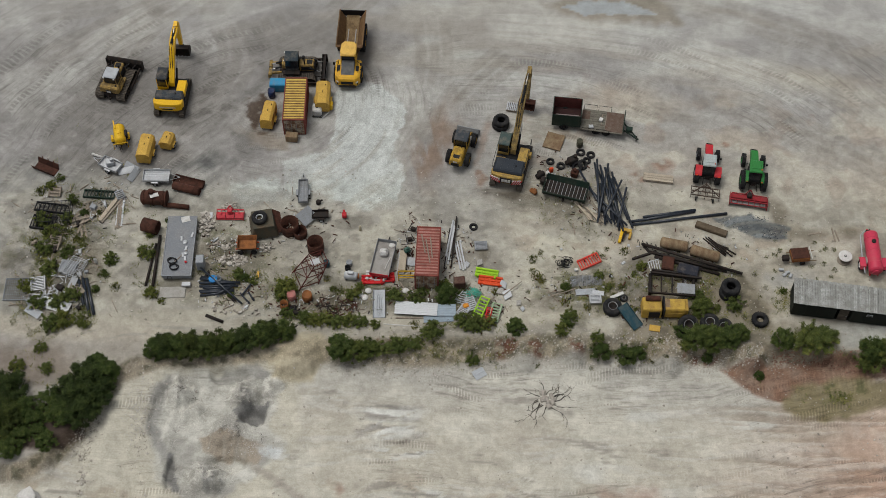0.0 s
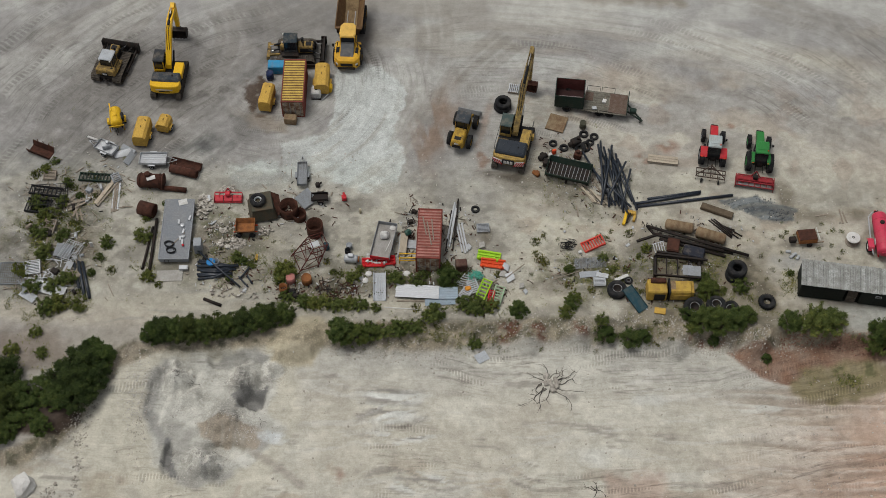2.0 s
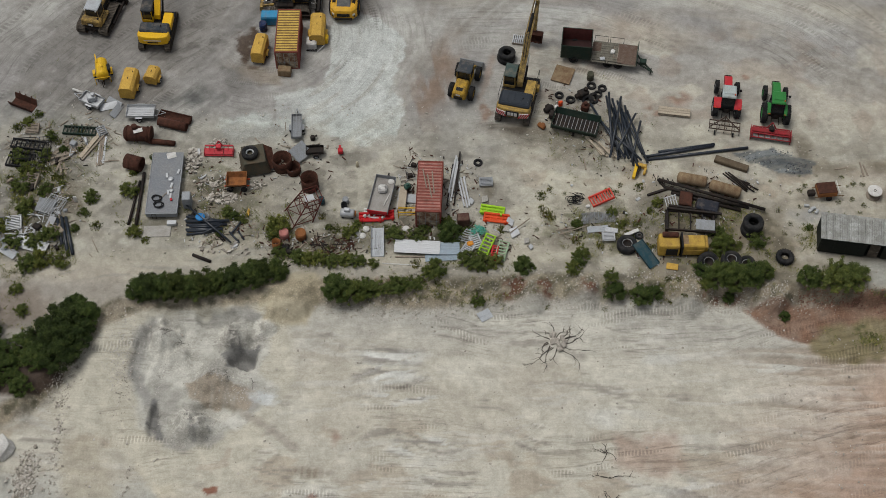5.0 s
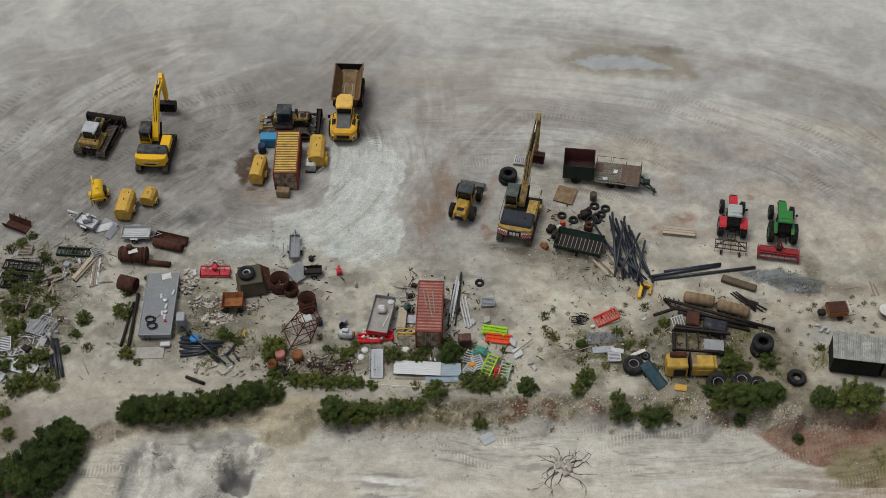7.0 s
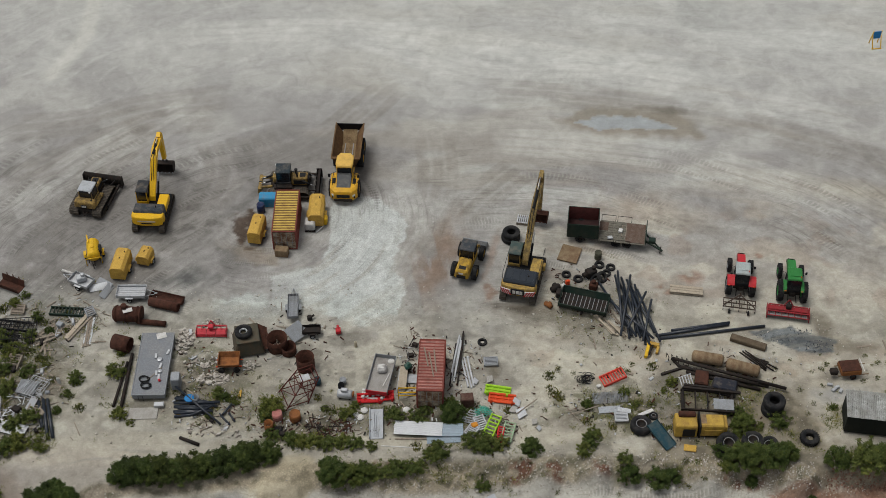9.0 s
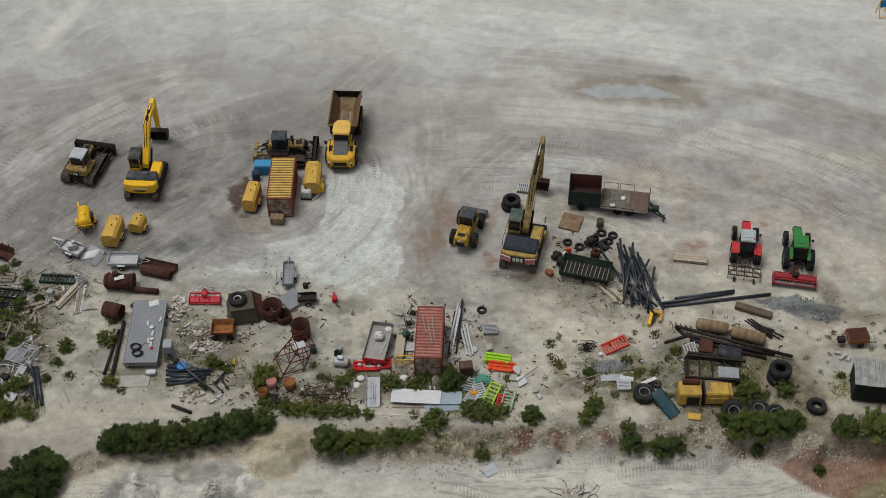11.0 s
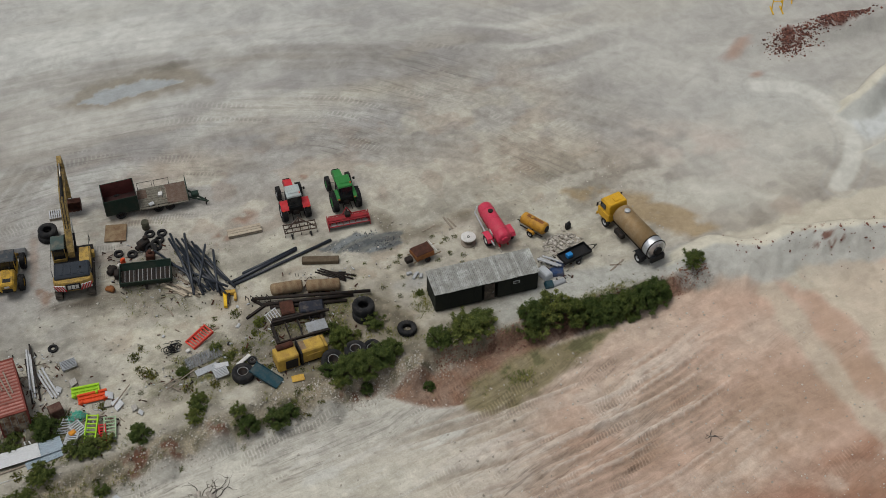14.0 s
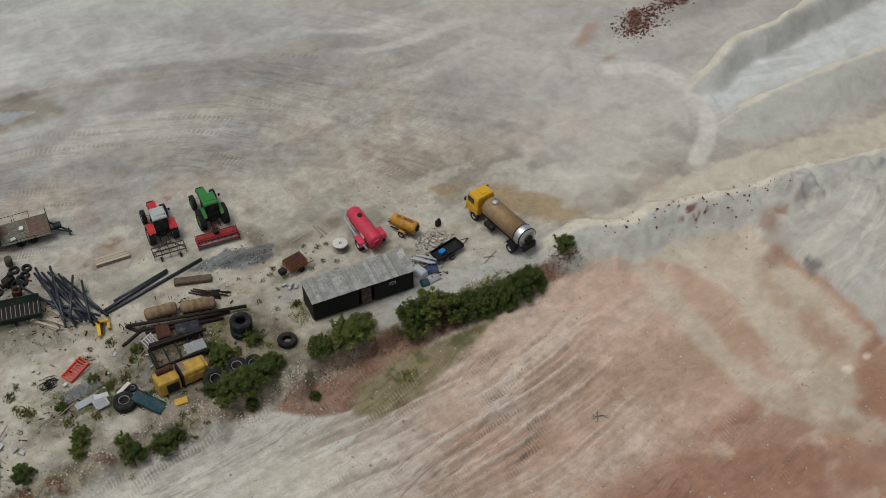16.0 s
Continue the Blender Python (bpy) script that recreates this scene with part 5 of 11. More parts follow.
def cabin():
    c = thing("site_cabin", "long dark green site cabin with a weathered sheet roof", "cabin", 42.9, -6.5, -6)
    L, W, H = 9.6, 2.75, 2.45
    DG = surface("cabin_green", (0.011, 0.015, 0.012), 0.7, 0, (0.03, 0.03, 0.022), 0.5, 0.9)
    ROOF = surface("weathered_roof_sheet", (0.55, 0.57, 0.55), 0.7, 0.0, (0.24, 0.24, 0.22), 0.85, 1.3, 0.3, 0.4, 0.45)
    g = Geo()
    g.box((0, W / 2 - 0.05, H / 2 + 0.1), (L, 0.1, H - 0.2)).box((-L / 2 + 0.05, 0, H / 2 + 0.1), (0.1, W - 0.2, H - 0.2)).box((L / 2 - 0.05, 0, H / 2 + 0.1), (0.1, W - 0.2, H - 0.2))
    g.box((-2.65, -W / 2 + 0.05, H / 2 + 0.1), (4.3, 0.1, H - 0.2)).box((2.9, -W / 2 + 0.05, H / 2 + 0.1), (3.8, 0.1, H - 0.2)).box((0.25, -W / 2 + 0.05, H - 0.13), (1.5, 0.1, 0.26))
    part("wall", g, DG, c)
    for k in range(9):
        if k != 4:
            part("wall_batten", Geo().box((-L / 2 + 0.15 + k * (L - 0.3) / 8, -W / 2 - 0.01, H / 2 + 0.1), (0.07, 0.04, H - 0.3), 0.01), DG, c)
    part("skid", Geo().box((0, -0.9, 0.1), (L, 0.2, 0.2)).box((0, 0.9, 0.1), (L, 0.2, 0.2)), DARKSTEEL, c)
    part("floor", Geo().box((0, 0, 0.24), (L - 0.2, W - 0.2, 0.08)), DG, c)
    d = part("door", Geo().box((0.25, -W / 2 + 0.08, 1.2), (0.95, 0.06, 1.95)).box((0.25, -W / 2 + 0.04, 1.65), (0.6, 0.03, 0.6), 0.01), surface("brown_door", (0.06, 0.05, 0.04), 0.7), c, "dull brown door")
    part("door_handle", Geo().rod((0.6, -W / 2 + 0.0, 1.15), (0.6, -W / 2 - 0.05, 1.15), 0.02).rod((0.6, -W / 2 - 0.05, 1.15), (0.48, -W / 2 - 0.05, 1.15), 0.015), STEEL, d)
    v = part("window", Geo().box((2.75, -W / 2 - 0.02, 1.75), (0.6, 0.05, 0.35), 0.01), GALV, c, "small pale framed window")
    part("pane", Geo().box((2.75, -W / 2 - 0.05, 1.75), (0.46, 0.02, 0.24), 0.005), GLASS_DARK, v)
    rnd = random.Random(4)
    n = 30
    for k in range(n):
        s = (L + 0.2) / n
        g = Geo()
        x0 = -L / 2 - 0.1 + k * s
        for r in range(2):
            g.box((x0 + s * (r + 0.5) / 2, 0, H + 0.1 + 0.012 * (r % 2) + rnd.uniform(-0.008, 0.008)), (s / 2 - 0.012, W + 0.25 + rnd.uniform(-0.08, 0.04), 0.03), 0.008, Matrix.Rotation(radians(3.5), 3, "X"))
        part("roof_sheet", g, ROOF, c)
    return c


cabin()


# ---- machines ----
def tyre(parent, x, y, z, r, w, rim, axis="x", lugs=0, name="wheel", rim_r=0.52):
    """A wheel part with its tyre and rim; it turns about x."""
    e = part(name, Geo().rod((x - w * 0.3, y, z), (x + w * 0.3, y, z), r * 0.2, 12), DARKSTEEL, parent)
    q = rim_r * r
    prof = [(q, -w * 0.42), (r * 0.8, -w * 0.5), (r * 0.95, -w * 0.42), (r, -w * 0.28), (r, w * 0.28), (r * 0.95, w * 0.42), (r * 0.8, w * 0.5), (q, w * 0.42)]
    g = Geo().lathe(prof, (x, y, z), (1, 0, 0), 28, True, True)
    for k in range(lugs):
        a = 2 * math.pi * k / lugs
        for s in (-1, 1):
            m = Matrix.Rotation(a + (0.5 * math.pi / lugs) * s, 3, "X") @ Matrix.Rotation(0.6 * s, 3, "Z")
            c = Vector((x + s * w * 0.22, y, z)) + Matrix.Rotation(a + (0.5 * math.pi / lugs) * s, 3, "X") @ Vector((0, 0, r * 1.0))
            g.box(c, (w * 0.5, r * 0.11, r * 0.1), 0.01, m)
    part("tyre", g, RUBBER, e)
    g = Geo().lathe([(0.0, -w * 0.1), (q * 0.35, -w * 0.1), (q * 0.45, -w * 0.02), (q * 0.8, w * 0.02), (q * 0.9, w * 0.36), (q * 1.02, w * 0.42), (q * 1.02, -w * 0.42), (q * 0.9, -w * 0.36), (q * 0.8, -w * 0.06), (0.0, -w * 0.14)], (x, y, z), (1, 0, 0), 20)
    part("rim", g, rim, e)
    return e


def crawler(parent, x, length, high, wide, y0=0.0):
    """A crawler track: a loop of shoes round rollers and a frame."""
    r = high / 2
    straight = length - high
    loop = 2 * straight + 2 * math.pi * r
    n = int(loop / 0.22)
    shoes = Geo()
    for k in range(n):
        s = loop * k / n
        if s < straight:
            p, a = (-straight / 2 + s, high), 0.0
        elif s < straight + math.pi * r:
            th = (s - straight) / r
            p, a = (straight / 2 + r * math.sin(th), r + r * math.cos(th)), -th
        elif s < 2 * straight + math.pi * r:
            p, a = (straight / 2 - (s - straight - math.pi * r), 0.0), math.pi
        else:
            th = (s - 2 * straight - math.pi * r) / r
            p, a = (-straight / 2 - r * math.sin(th), r - r * math.cos(th)), math.pi - th
        turn = Matrix.Rotation(a, 3, "X")
        off = turn @ Vector((0, 0, -0.04))
        shoes.box((x + off.x, y0 + p[0] + off.y, p[1] + off.z), (wide, 0.2, 0.06), 0.012, turn)
        off = turn @ Vector((0, 0.07, 0.01))
        shoes.box((x + off.x, y0 + p[0] + off.y, p[1] + off.z), (wide, 0.035, 0.06), 0.008, turn)
    t = part("track", shoes, surface("track_steel", (0.085, 0.075, 0.065), 0.7, 0.5, (0.2, 0.17, 0.13), 0.6, 2.0), parent)
    g = Geo().box((x, y0, r), (wide * 0.55, straight + high * 0.3, high * 0.55), 0.05)
    part("track_frame", g, BLACK, t)
    for sy in (-1, 1):
        part("idler" if sy > 0 else "sprocket", Geo().rod((x - wide * 0.3, y0 + sy * straight / 2, r), (x + wide * 0.3, y0 + sy * straight / 2, r), r * 0.82, 18), DARKSTEEL, t)
    return t


def railing(parent, pts, r=0.025):
    return part("handrail", Geo().tube(pts, r, 6), BLACK, parent)


def bucket(parent, y, z, w, s, mat, tilt=0.0):
    """A digging bucket: curved back, two cheeks, a lip with teeth. Its mouth faces the machine."""
    m = Matrix.Translation((0, y, z)) @ Matrix.Rotation(radians(tilt), 4, "X")
    back = [(-0.5, 0.55), (0.0, 0.62), (0.45, 0.45), (0.62, 0.05), (0.5, -0.4), (0.15, -0.62), (-0.35, -0.66)]
    back = [(a * s, b * s) for a, b in back]
    inner = [(a * 0.93, b * 0.93) for a, b in back]
    g = Geo().prism(back + inner[::-1], -w / 2, w / 2, m)
    for sx in (-1, 1):
        g.prism(back, sx * w / 2 - 0.03, sx * w / 2 + 0.03, m)
    b = part("bucket", g, mat, parent)
    for k in range(5):
        x = -w / 2 + 0.1 + k * (w - 0.2) / 4
        g = Geo().prism([(-0.33 * s, -0.7 * s), (-0.33 * s, -0.6 * s), (-0.62 * s, -0.63 * s)], x - 0.06, x + 0.06, m)
        part("tooth", g, STEEL, b)
    return b


def arm(name, outline, w, mat, parent):
    return part(name, Geo().prism(outline, -w / 2, w / 2), mat, parent)


def ram(parent, p, q, x=0.0, r=0.09):
    """A hydraulic ram: a black barrel and a bright rod."""
    p, q = Vector((x, *p)), Vector((x, *q))
    mid = p + (q - p) * 0.6
    b = part("hydraulic_ram", Geo().rod(p, mid, r, 12), BLACK, parent)
    part("piston_rod", Geo().rod(mid, q, r * 0.5, 10), surface("chrome", (0.6, 0.6, 0.6), 0.25, 1.0, (0.3, 0.3, 0.3), 0.2), b)


def cab_box(parent, c, size, body, glass, roof, roof_h=0.12, pillars=True):
    """A cab: pillars, glass on four sides and a roof."""
    x, y, z = c
    sx, sy, sz = size
    g = Geo().box((x, y, z + 0.2), (sx, sy, 0.4), 0.05)
    for ix in (-1, 1):
        for iy in (-1, 1):
            g.beam((x + ix * (sx / 2 - 0.05), y + iy * (sy / 2 - 0.05), z + 0.3), (x + ix * (sx / 2 - 0.08), y + iy * (sy / 2 - 0.1), z + sz), 0.09, 0.09)
    cab = part("cab", g, body, parent)
    for ix in (-1, 1):
        part("side_window", Geo().box((x + ix * (sx / 2 - 0.06), y, z + (sz + 0.35) / 2), (0.02, sy - 0.2, sz - 0.42), 0.005), glass, cab)
    part("rear_window", Geo().box((x, y - sy / 2 + 0.06, z + (sz + 0.35) / 2), (sx - 0.18, 0.02, sz - 0.42), 0.005), glass, cab)
    part("windscreen", Geo().box((x, y + sy / 2 - 0.06, z + (sz + 0.35) / 2), (sx - 0.18, 0.02, sz - 0.42), 0.005), glass, cab)
    part("roof", Geo().box((x, y, z + sz + roof_h / 2), (sx + 0.05, sy + 0.08, roof_h), 0.05, None, (0.92, 0.92)), roof, cab)
    return cab


def excavator(label, x, y, rz, track_l, gauge, house_l, house_w, paint, cover, boom_pts, stick_pts, bucket_at, striped, cab_roof, rails, boom_paint=None):
    e = thing("excavator", label, "excavator", x, y, rz)
    for sx in (-1, 1):
        crawler(e, sx * gauge / 2, track_l, 0.95, 0.62)
    part("undercarriage", Geo().box((0, 0, 0.62), (gauge - 0.5, 2.0, 0.5), 0.1).rod((0, 0, 0.85), (0, 0, 1.12), 0.75, 20), BLACK, e)
    back = -house_l * 0.5 - 0.25
    part("deck", Geo().box((0, back + house_l / 2 + 0.15, 1.22), (house_w, house_l - 0.3, 0.22), 0.05), BLACK, e)
    hw = house_w / 2
    # counterweight: a thick rounded block at the rear
    n = 9
    pl = [(-hw, back + 1.0)] + [(-hw * math.cos(math.pi * k / (n - 1)), back + 0.55 - 0.55 * math.sin(math.pi * k / (n - 1)) ** 0.6) for k in range(n)] + [(hw, back + 1.0)]
    g, m = Geo(), len(pl)
    zs = [(1.05, 0.94), (1.2, 1.0), (1.95, 1.0), (2.1, 0.95)]
    pts = [(px * s, (py - back - 0.8) * s + back + 0.8, z) for z, s in zs for px, py in pl]
    f = [(k * m + i, k * m + (i + 1) % m, (k + 1) * m + (i + 1) % m, (k + 1) * m + i) for k in range(3) for i in range(m)]
    g.add(pts, f + [tuple(range(m))[::-1], tuple(range(3 * m, 4 * m))])
    cw = part("counterweight", g, paint, e)
    if striped:
        for sx in (-1, 1):
            tilt = Matrix.Rotation(radians(14 * sx), 3, "Z")
            mid = Vector((sx * hw * 0.67, back + 0.06, 1.5))
            plate = part("warning_plate", Geo().box(mid, (hw * 0.56, 0.1, 0.62), 0.01, tilt), WHITE, cw, "white plate with red stripes")
            for k in range(4):
                part("stripe", Geo().box(mid + tilt @ Vector(((k - 1.5) * hw * 0.14, -0.03, 0)), (0.11, 0.1, 0.66), 0.005, tilt @ Matrix.Rotation(radians(28 * sx), 3, "Y")), RED, plate)
        b = part("badge_panel", Geo().box((0, back - 0.03, 1.62), (hw * 0.74, 0.08, 0.74), 0.01), BLACK, cw)
        for k in range(3):
            part("badge_mark", Geo().box(((k - 1) * hw * 0.2, back - 0.08, 1.62), (hw * 0.16, 0.04, 0.44), 0.005), WHITE, b)
    else:
        b = part("badge_panel", Geo().box((0, back - 0.01, 1.7), (hw * 1.1, 0.04, 0.16), 0.01), surface("pale_band", (0.6, 0.55, 0.4), 0.6), cw, "pale worn band")
        part("badge_mark", Geo().box((0, back - 0.01, 1.42), (hw * 0.7, 0.04, 0.14), 0.01), BLACK, cw)
    # engine cover and side boxes
    cl, y0, zc = (2.15, 0.42, 1.92) if striped else (1.5, 0.72, 1.82)
    g = Geo().box((0, back + y0 + cl / 2, zc), (house_w * 0.97, cl, 0.95), 0.14, None, (0.93, 0.86))
    for k in range(4):
        g.box((-hw * 0.6 + k * hw * 0.4, back + y0 + cl / 2, zc + 0.49), (hw * 0.3, cl * 0.65, 0.04), 0.01)
    part("engine_cover", g, cover, e)
    part("exhaust", Geo().rod((hw * 0.45, back + 1.5, 2.15), (hw * 0.45, back + 1.5, 2.55), 0.07, 10), DARKSTEEL, e)
    part("side_box", Geo().box((hw * 0.68, back + house_l * 0.62, 1.65), (hw * 0.6, house_l * 0.42, 0.7), 0.06), paint, e)
    part("catwalk", Geo().box((-hw * 0.68, back + house_l * 0.5, 1.45), (hw * 0.6, 0.7, 0.3), 0.04), paint, e)
    cab_box(e, (-hw * 0.62, back + house_l * 0.82, 1.3), (hw * 0.72, 1.75, 1.65), paint, GLASS_DARK, cab_roof)
    if rails:
        for sx in (-1, 1):
            railing(e, [(sx * hw * 0.98, back + 1.1, 2.0), (sx * hw * 0.98, back + 1.1, 2.9), (sx * hw * 0.98, back + house_l * 0.95, 2.9), (sx * hw * 0.98, back + house_l * 0.95, 1.9)])
        for k in range(3):
            part("step", Geo().box((hw + 0.12, back + house_l * 0.75, 1.1 + 0.3 * k), (0.25, 0.5, 0.04), 0.01), paint, e)
    boom = arm("boom", boom_pts, 0.6, boom_paint or paint, e)
    stick = arm("stick", stick_pts, 0.42, boom_paint or paint, e)
    (fy, fz), (ky, kz) = (0.9, 1.5), boom_pts[2]
    for sx in (-1, 1):
        ram(e, (fy + 0.5, fz + 0.1), ((fy + ky) / 2 + 0.9, (fz + kz) / 2 + 0.2), sx * 0.38, 0.11)
    ram(e, (boom_pts[2][0] + 0.3, boom_pts[2][1] + 0.35), (stick_pts[0][0] - 0.15, stick_pts[0][1] + 0.15), 0, 0.1)
    ram(e, (stick_pts[0][0] + 0.35, stick_pts[0][1] - 0.3), (bucket_at[0] + 0.45, bucket_at[1] + 1.0), 0, 0.08)
    for k in (-1, 1):
        part("hose", Geo().tube([(k * 0.12, 1.2, 2.2), (k * 0.12, ky - 0.4, kz + 0.3), (k * 0.12, ky + 1.0, kz + 0.42), (k * 0.12, stick_pts[0][0] - 0.4, stick_pts[0][1] + 0.1)], 0.035, 6), BLACK, e)
    part("link", Geo().beam((0.2, bucket_at[0] - 0.05, bucket_at[1] + 0.9), (0.2, bucket_at[0] + 0.35, bucket_at[1] + 0.5), 0.06, 0.14).beam((-0.2, bucket_at[0] - 0.05, bucket_at[1] + 0.9), (-0.2, bucket_at[0] + 0.35, bucket_at[1] + 0.5), 0.06, 0.14), DARKSTEEL, e)
    bucket(e, bucket_at[0], bucket_at[1], 1.75, 0.95, DARKSTEEL if not striped else RUSTY, -8)
    return e


KOM = surface("fresh_yellow_paint", (0.8, 0.47, 0.015), 0.35, 0, (0.4, 0.27, 0.08), 0.3, 1.0)
excavator("yellow crawler excavator with raised boom and dark bucket on ground", -28.35, 17.7, -1, 5.2, 2.75, 4.6, 3.3, KOM, surface("black_cover", (0.03, 0.04, 0.05), 0.4),
          [(0.6, 1.6), (0.7, 2.1), (3.3, 5.0), (4.3, 5.5), (6.6, 5.3), (6.6, 4.9), (4.3, 4.9), (3.6, 4.4)],
          [(6.0, 5.5), (6.6, 5.7), (7.0, 5.1), (6.95, 2.0), (6.55, 1.9), (6.3, 4.9)], (6.6, 0.95), False, surface("cab_roof_black", (0.025, 0.03, 0.035), 0.4), False)
excavator("large yellow crawler excavator, striped counterweight, boom raised high", 9.55, 9.9, -11, 6.0, 2.9, 5.4, 3.45, surface("dusty_machine_yellow", (0.5, 0.33, 0.08), 0.55, 0, (0.13, 0.1, 0.06), 0.65, 2.4, 0.35), surface("dark_blue_cover", (0.011, 0.018, 0.028), 0.25, 0, (0.05, 0.055, 0.06), 0.25),
          [(0.6, 1.7), (0.7, 2.3), (4.0, 5.6), (5.2, 6.1), (8.4, 6.2), (8.4, 5.75), (5.2, 5.4), (4.3, 4.9)],
          [(7.7, 6.9), (8.5, 7.2), (8.9, 6.2), (8.6, 2.2), (8.15, 2.1), (8.0, 5.8)], (8.3, 1.1), True, surface("green_cab_roof", (0.05, 0.08, 0.075), 0.5), True, surface("worn_boom_yellow", (0.42, 0.29, 0.09), 0.6, 0, (0.06, 0.05, 0.04), 0.75, 2.8, 0.4))


def loft(g, rings):
    """Closed outlines laid over one another, capped at both ends."""
    n = len(rings[0])
    f = [(k * n + i, k * n + (i + 1) % n, (k + 1) * n + (i + 1) % n, (k + 1) * n + i) for k in range(len(rings) - 1) for i in range(n)]
    return g.add([q for r in rings for q in r], f + [tuple(range(n))[::-1], tuple(range((len(rings) - 1) * n, len(rings) * n))])


def bulldozer(label, x, y, rz, paint, cab_paint, roof_paint, gauge, shoe, length, blade_w, ripper):
    d = thing("bulldozer", label, "bulldozer", x, y, rz)
    for sx in (-1, 1):
        crawler(d, sx * gauge / 2, length, 1.12, shoe)
    inner = gauge / 2 - shoe / 2
    part("chassis", Geo().box((0, 0, 0.75), (2 * inner + 0.1, length * 0.9, 0.6), 0.08), DARKSTEEL, d)
    hood = part("hood", Geo().box((0, 1.1, 1.6), (1.15, 1.75, 0.95), 0.1, None, (0.84, 0.97)), paint, d)
    for sx in (-1, 1):
        part("louvre", Geo().box((sx * 0.56, 1.1, 1.55), (0.05, 1.2, 0.5), 0.01, Matrix.Rotation(radians(-5 * sx), 3, "Y")), BLACK, hood)
    part("hood_vent", Geo().box((0.0, 1.45, 2.1), (0.6, 0.6, 0.05), 0.01), BLACK, hood)
    part("grille", Geo().box((0, 2.02, 1.5), (1.0, 0.08, 0.85), 0.02), BLACK, d)
    part("exhaust", Geo().rod((0.3, 0.9, 2.0), (0.3, 0.9, 2.75), 0.09, 10), BLACK, d)
    part("air_cleaner", Geo().rod((-0.3, 0.75, 2.0), (-0.3, 0.75, 2.5), 0.14, 12).rod((-0.3, 0.75, 2.5), (-0.3, 0.75, 2.62), 0.18, 12), BLACK, d)
    for sx in (-1, 1):
        part("fender", Geo().box((sx * (inner + 0.18), -0.55, 1.38), (0.6, 1.9, 0.22), 0.05), paint if not ripper else DARKSTEEL, d)
        part("handrail", Geo().tube([(sx * (inner + 0.35), -1.2, 1.45), (sx * (inner + 0.35), -1.2, 2.1), (sx * (inner + 0.35), -0.2, 2.1), (sx * (inner + 0.35), -0.2, 1.45)], 0.025, 6), BLACK, d)
        part("push_arm", Geo().beam((sx * (inner + shoe + 0.12), -0.6, 0.55), (sx * (inner + shoe + 0.12), length / 2 + 0.6, 0.5), 0.18, 0.3), DARKSTEEL, d)
        ram(d, (1.5, 1.85), (length / 2 + 0.55, 1.15), sx * 0.72, 0.09)
        part("blade_brace", Geo().beam((sx * 0.9, 1.2, 0.9), (sx * blade_w * 0.36, length / 2 + 0.6, 1.0), 0.1, 0.12), DARKSTEEL, d)
        part("work_lamp", Geo().box((sx * 0.6, -1.35, 2.95), (0.16, 0.1, 0.14), 0.02), WHITE, d)
    if ripper:
        part("rear_tank", Geo().box((-0.15, -1.35, 1.6), (1.1, 0.7, 0.75), 0.12, None, (0.9, 0.85)), paint, d)
        r = part("ripper", Geo().beam((-1.1, -3.0, 0.95), (1.1, -3.0, 0.95), 0.34, 0.36).beam((-0.7, -1.7, 1.1), (-0.75, -2.95, 1.0), 0.2, 0.26).beam((0.7, -1.7, 1.1), (0.75, -2.95, 1.0), 0.2, 0.26), paint, d)
        for sx in (-1, 0, 1):
            part("shank", Geo().prism([(-2.85, 1.15), (-3.2, 1.15), (-3.3, 0.4), (-3.05, 0.06), (-3.0, 0.5)], sx * 0.85 - 0.08, sx * 0.85 + 0.08), paint if sx else DARKSTEEL, r)
            part("ripper_tip", Geo().prism([(-3.3, 0.4), (-3.05, 0.06), (-3.0, 0.35)], sx * 0.85 - 0.1, sx * 0.85 + 0.1), STEEL, r)
        for sx in (-1, 1):
            ram(d, (-1.7, 1.65), (-2.9, 1.2), sx * 0.4, 0.1)
    else:
        t = part("rear_tank", Geo().box((0, -1.5, 1.6), (2.3, 0.95, 0.85), 0.14, None, (0.93, 0.82)), paint, d)
        part("badge_panel", Geo().box((0, -2.0, 1.5), (0.62, 0.05, 0.4), 0.01), BLACK, t)
        for k in (-1, 0, 1):
            part("badge_mark", Geo().box((k * 0.16, -2.03, 1.5), (0.13, 0.03, 0.24), 0.005), WHITE, t)
        part("filler_cap", Geo().rod((0.7, -1.5, 2.0), (0.7, -1.5, 2.1), 0.12, 12), BLACK, t)
        part("drawbar", Geo().beam((-0.45, -1.7, 0.85), (0, -2.35, 0.55), 0.12, 0.14).beam((0.45, -1.7, 0.85), (0, -2.35, 0.55), 0.12, 0.14), DARKSTEEL, d)
    cab_box(d, (0, -0.5, 1.3), (1.5, 1.5, 1.65), cab_paint, GLASS_DARK, roof_paint)
    n, pts, front = 8, [], length / 2 + 0.75
    for k in range(n):
        u = k / (n - 1)
        pts.append((front + 0.28 * (2 * u - 1) ** 2, 0.12 + 1.25 * u))
    prof = pts + [(a - 0.1, b) for a, b in pts[::-1]]
    b = part("blade", Geo().prism(prof, -blade_w / 2, blade_w / 2), DARKSTEEL, d, "dark worn steel blade")
    for sx in (-1, 1):
        part("end_plate", Geo().box((sx * (blade_w / 2 + 0.053), front + 0.1, 0.7), (0.1, 0.6, 1.25), 0.02), DARKSTEEL, b)
    for k in range(5):
        part("blade_rib", Geo().box((-blade_w / 2 + (k + 0.5) * blade_w / 5, front - 0.12, 0.7), (0.1, 0.14, 1.1), 0.02), DARKSTEEL, b)
    part("cutting_edge", Geo().box((0, front + 0.28, 0.12), (blade_w, 0.06, 0.24), 0.01), STEEL, b)
    return d


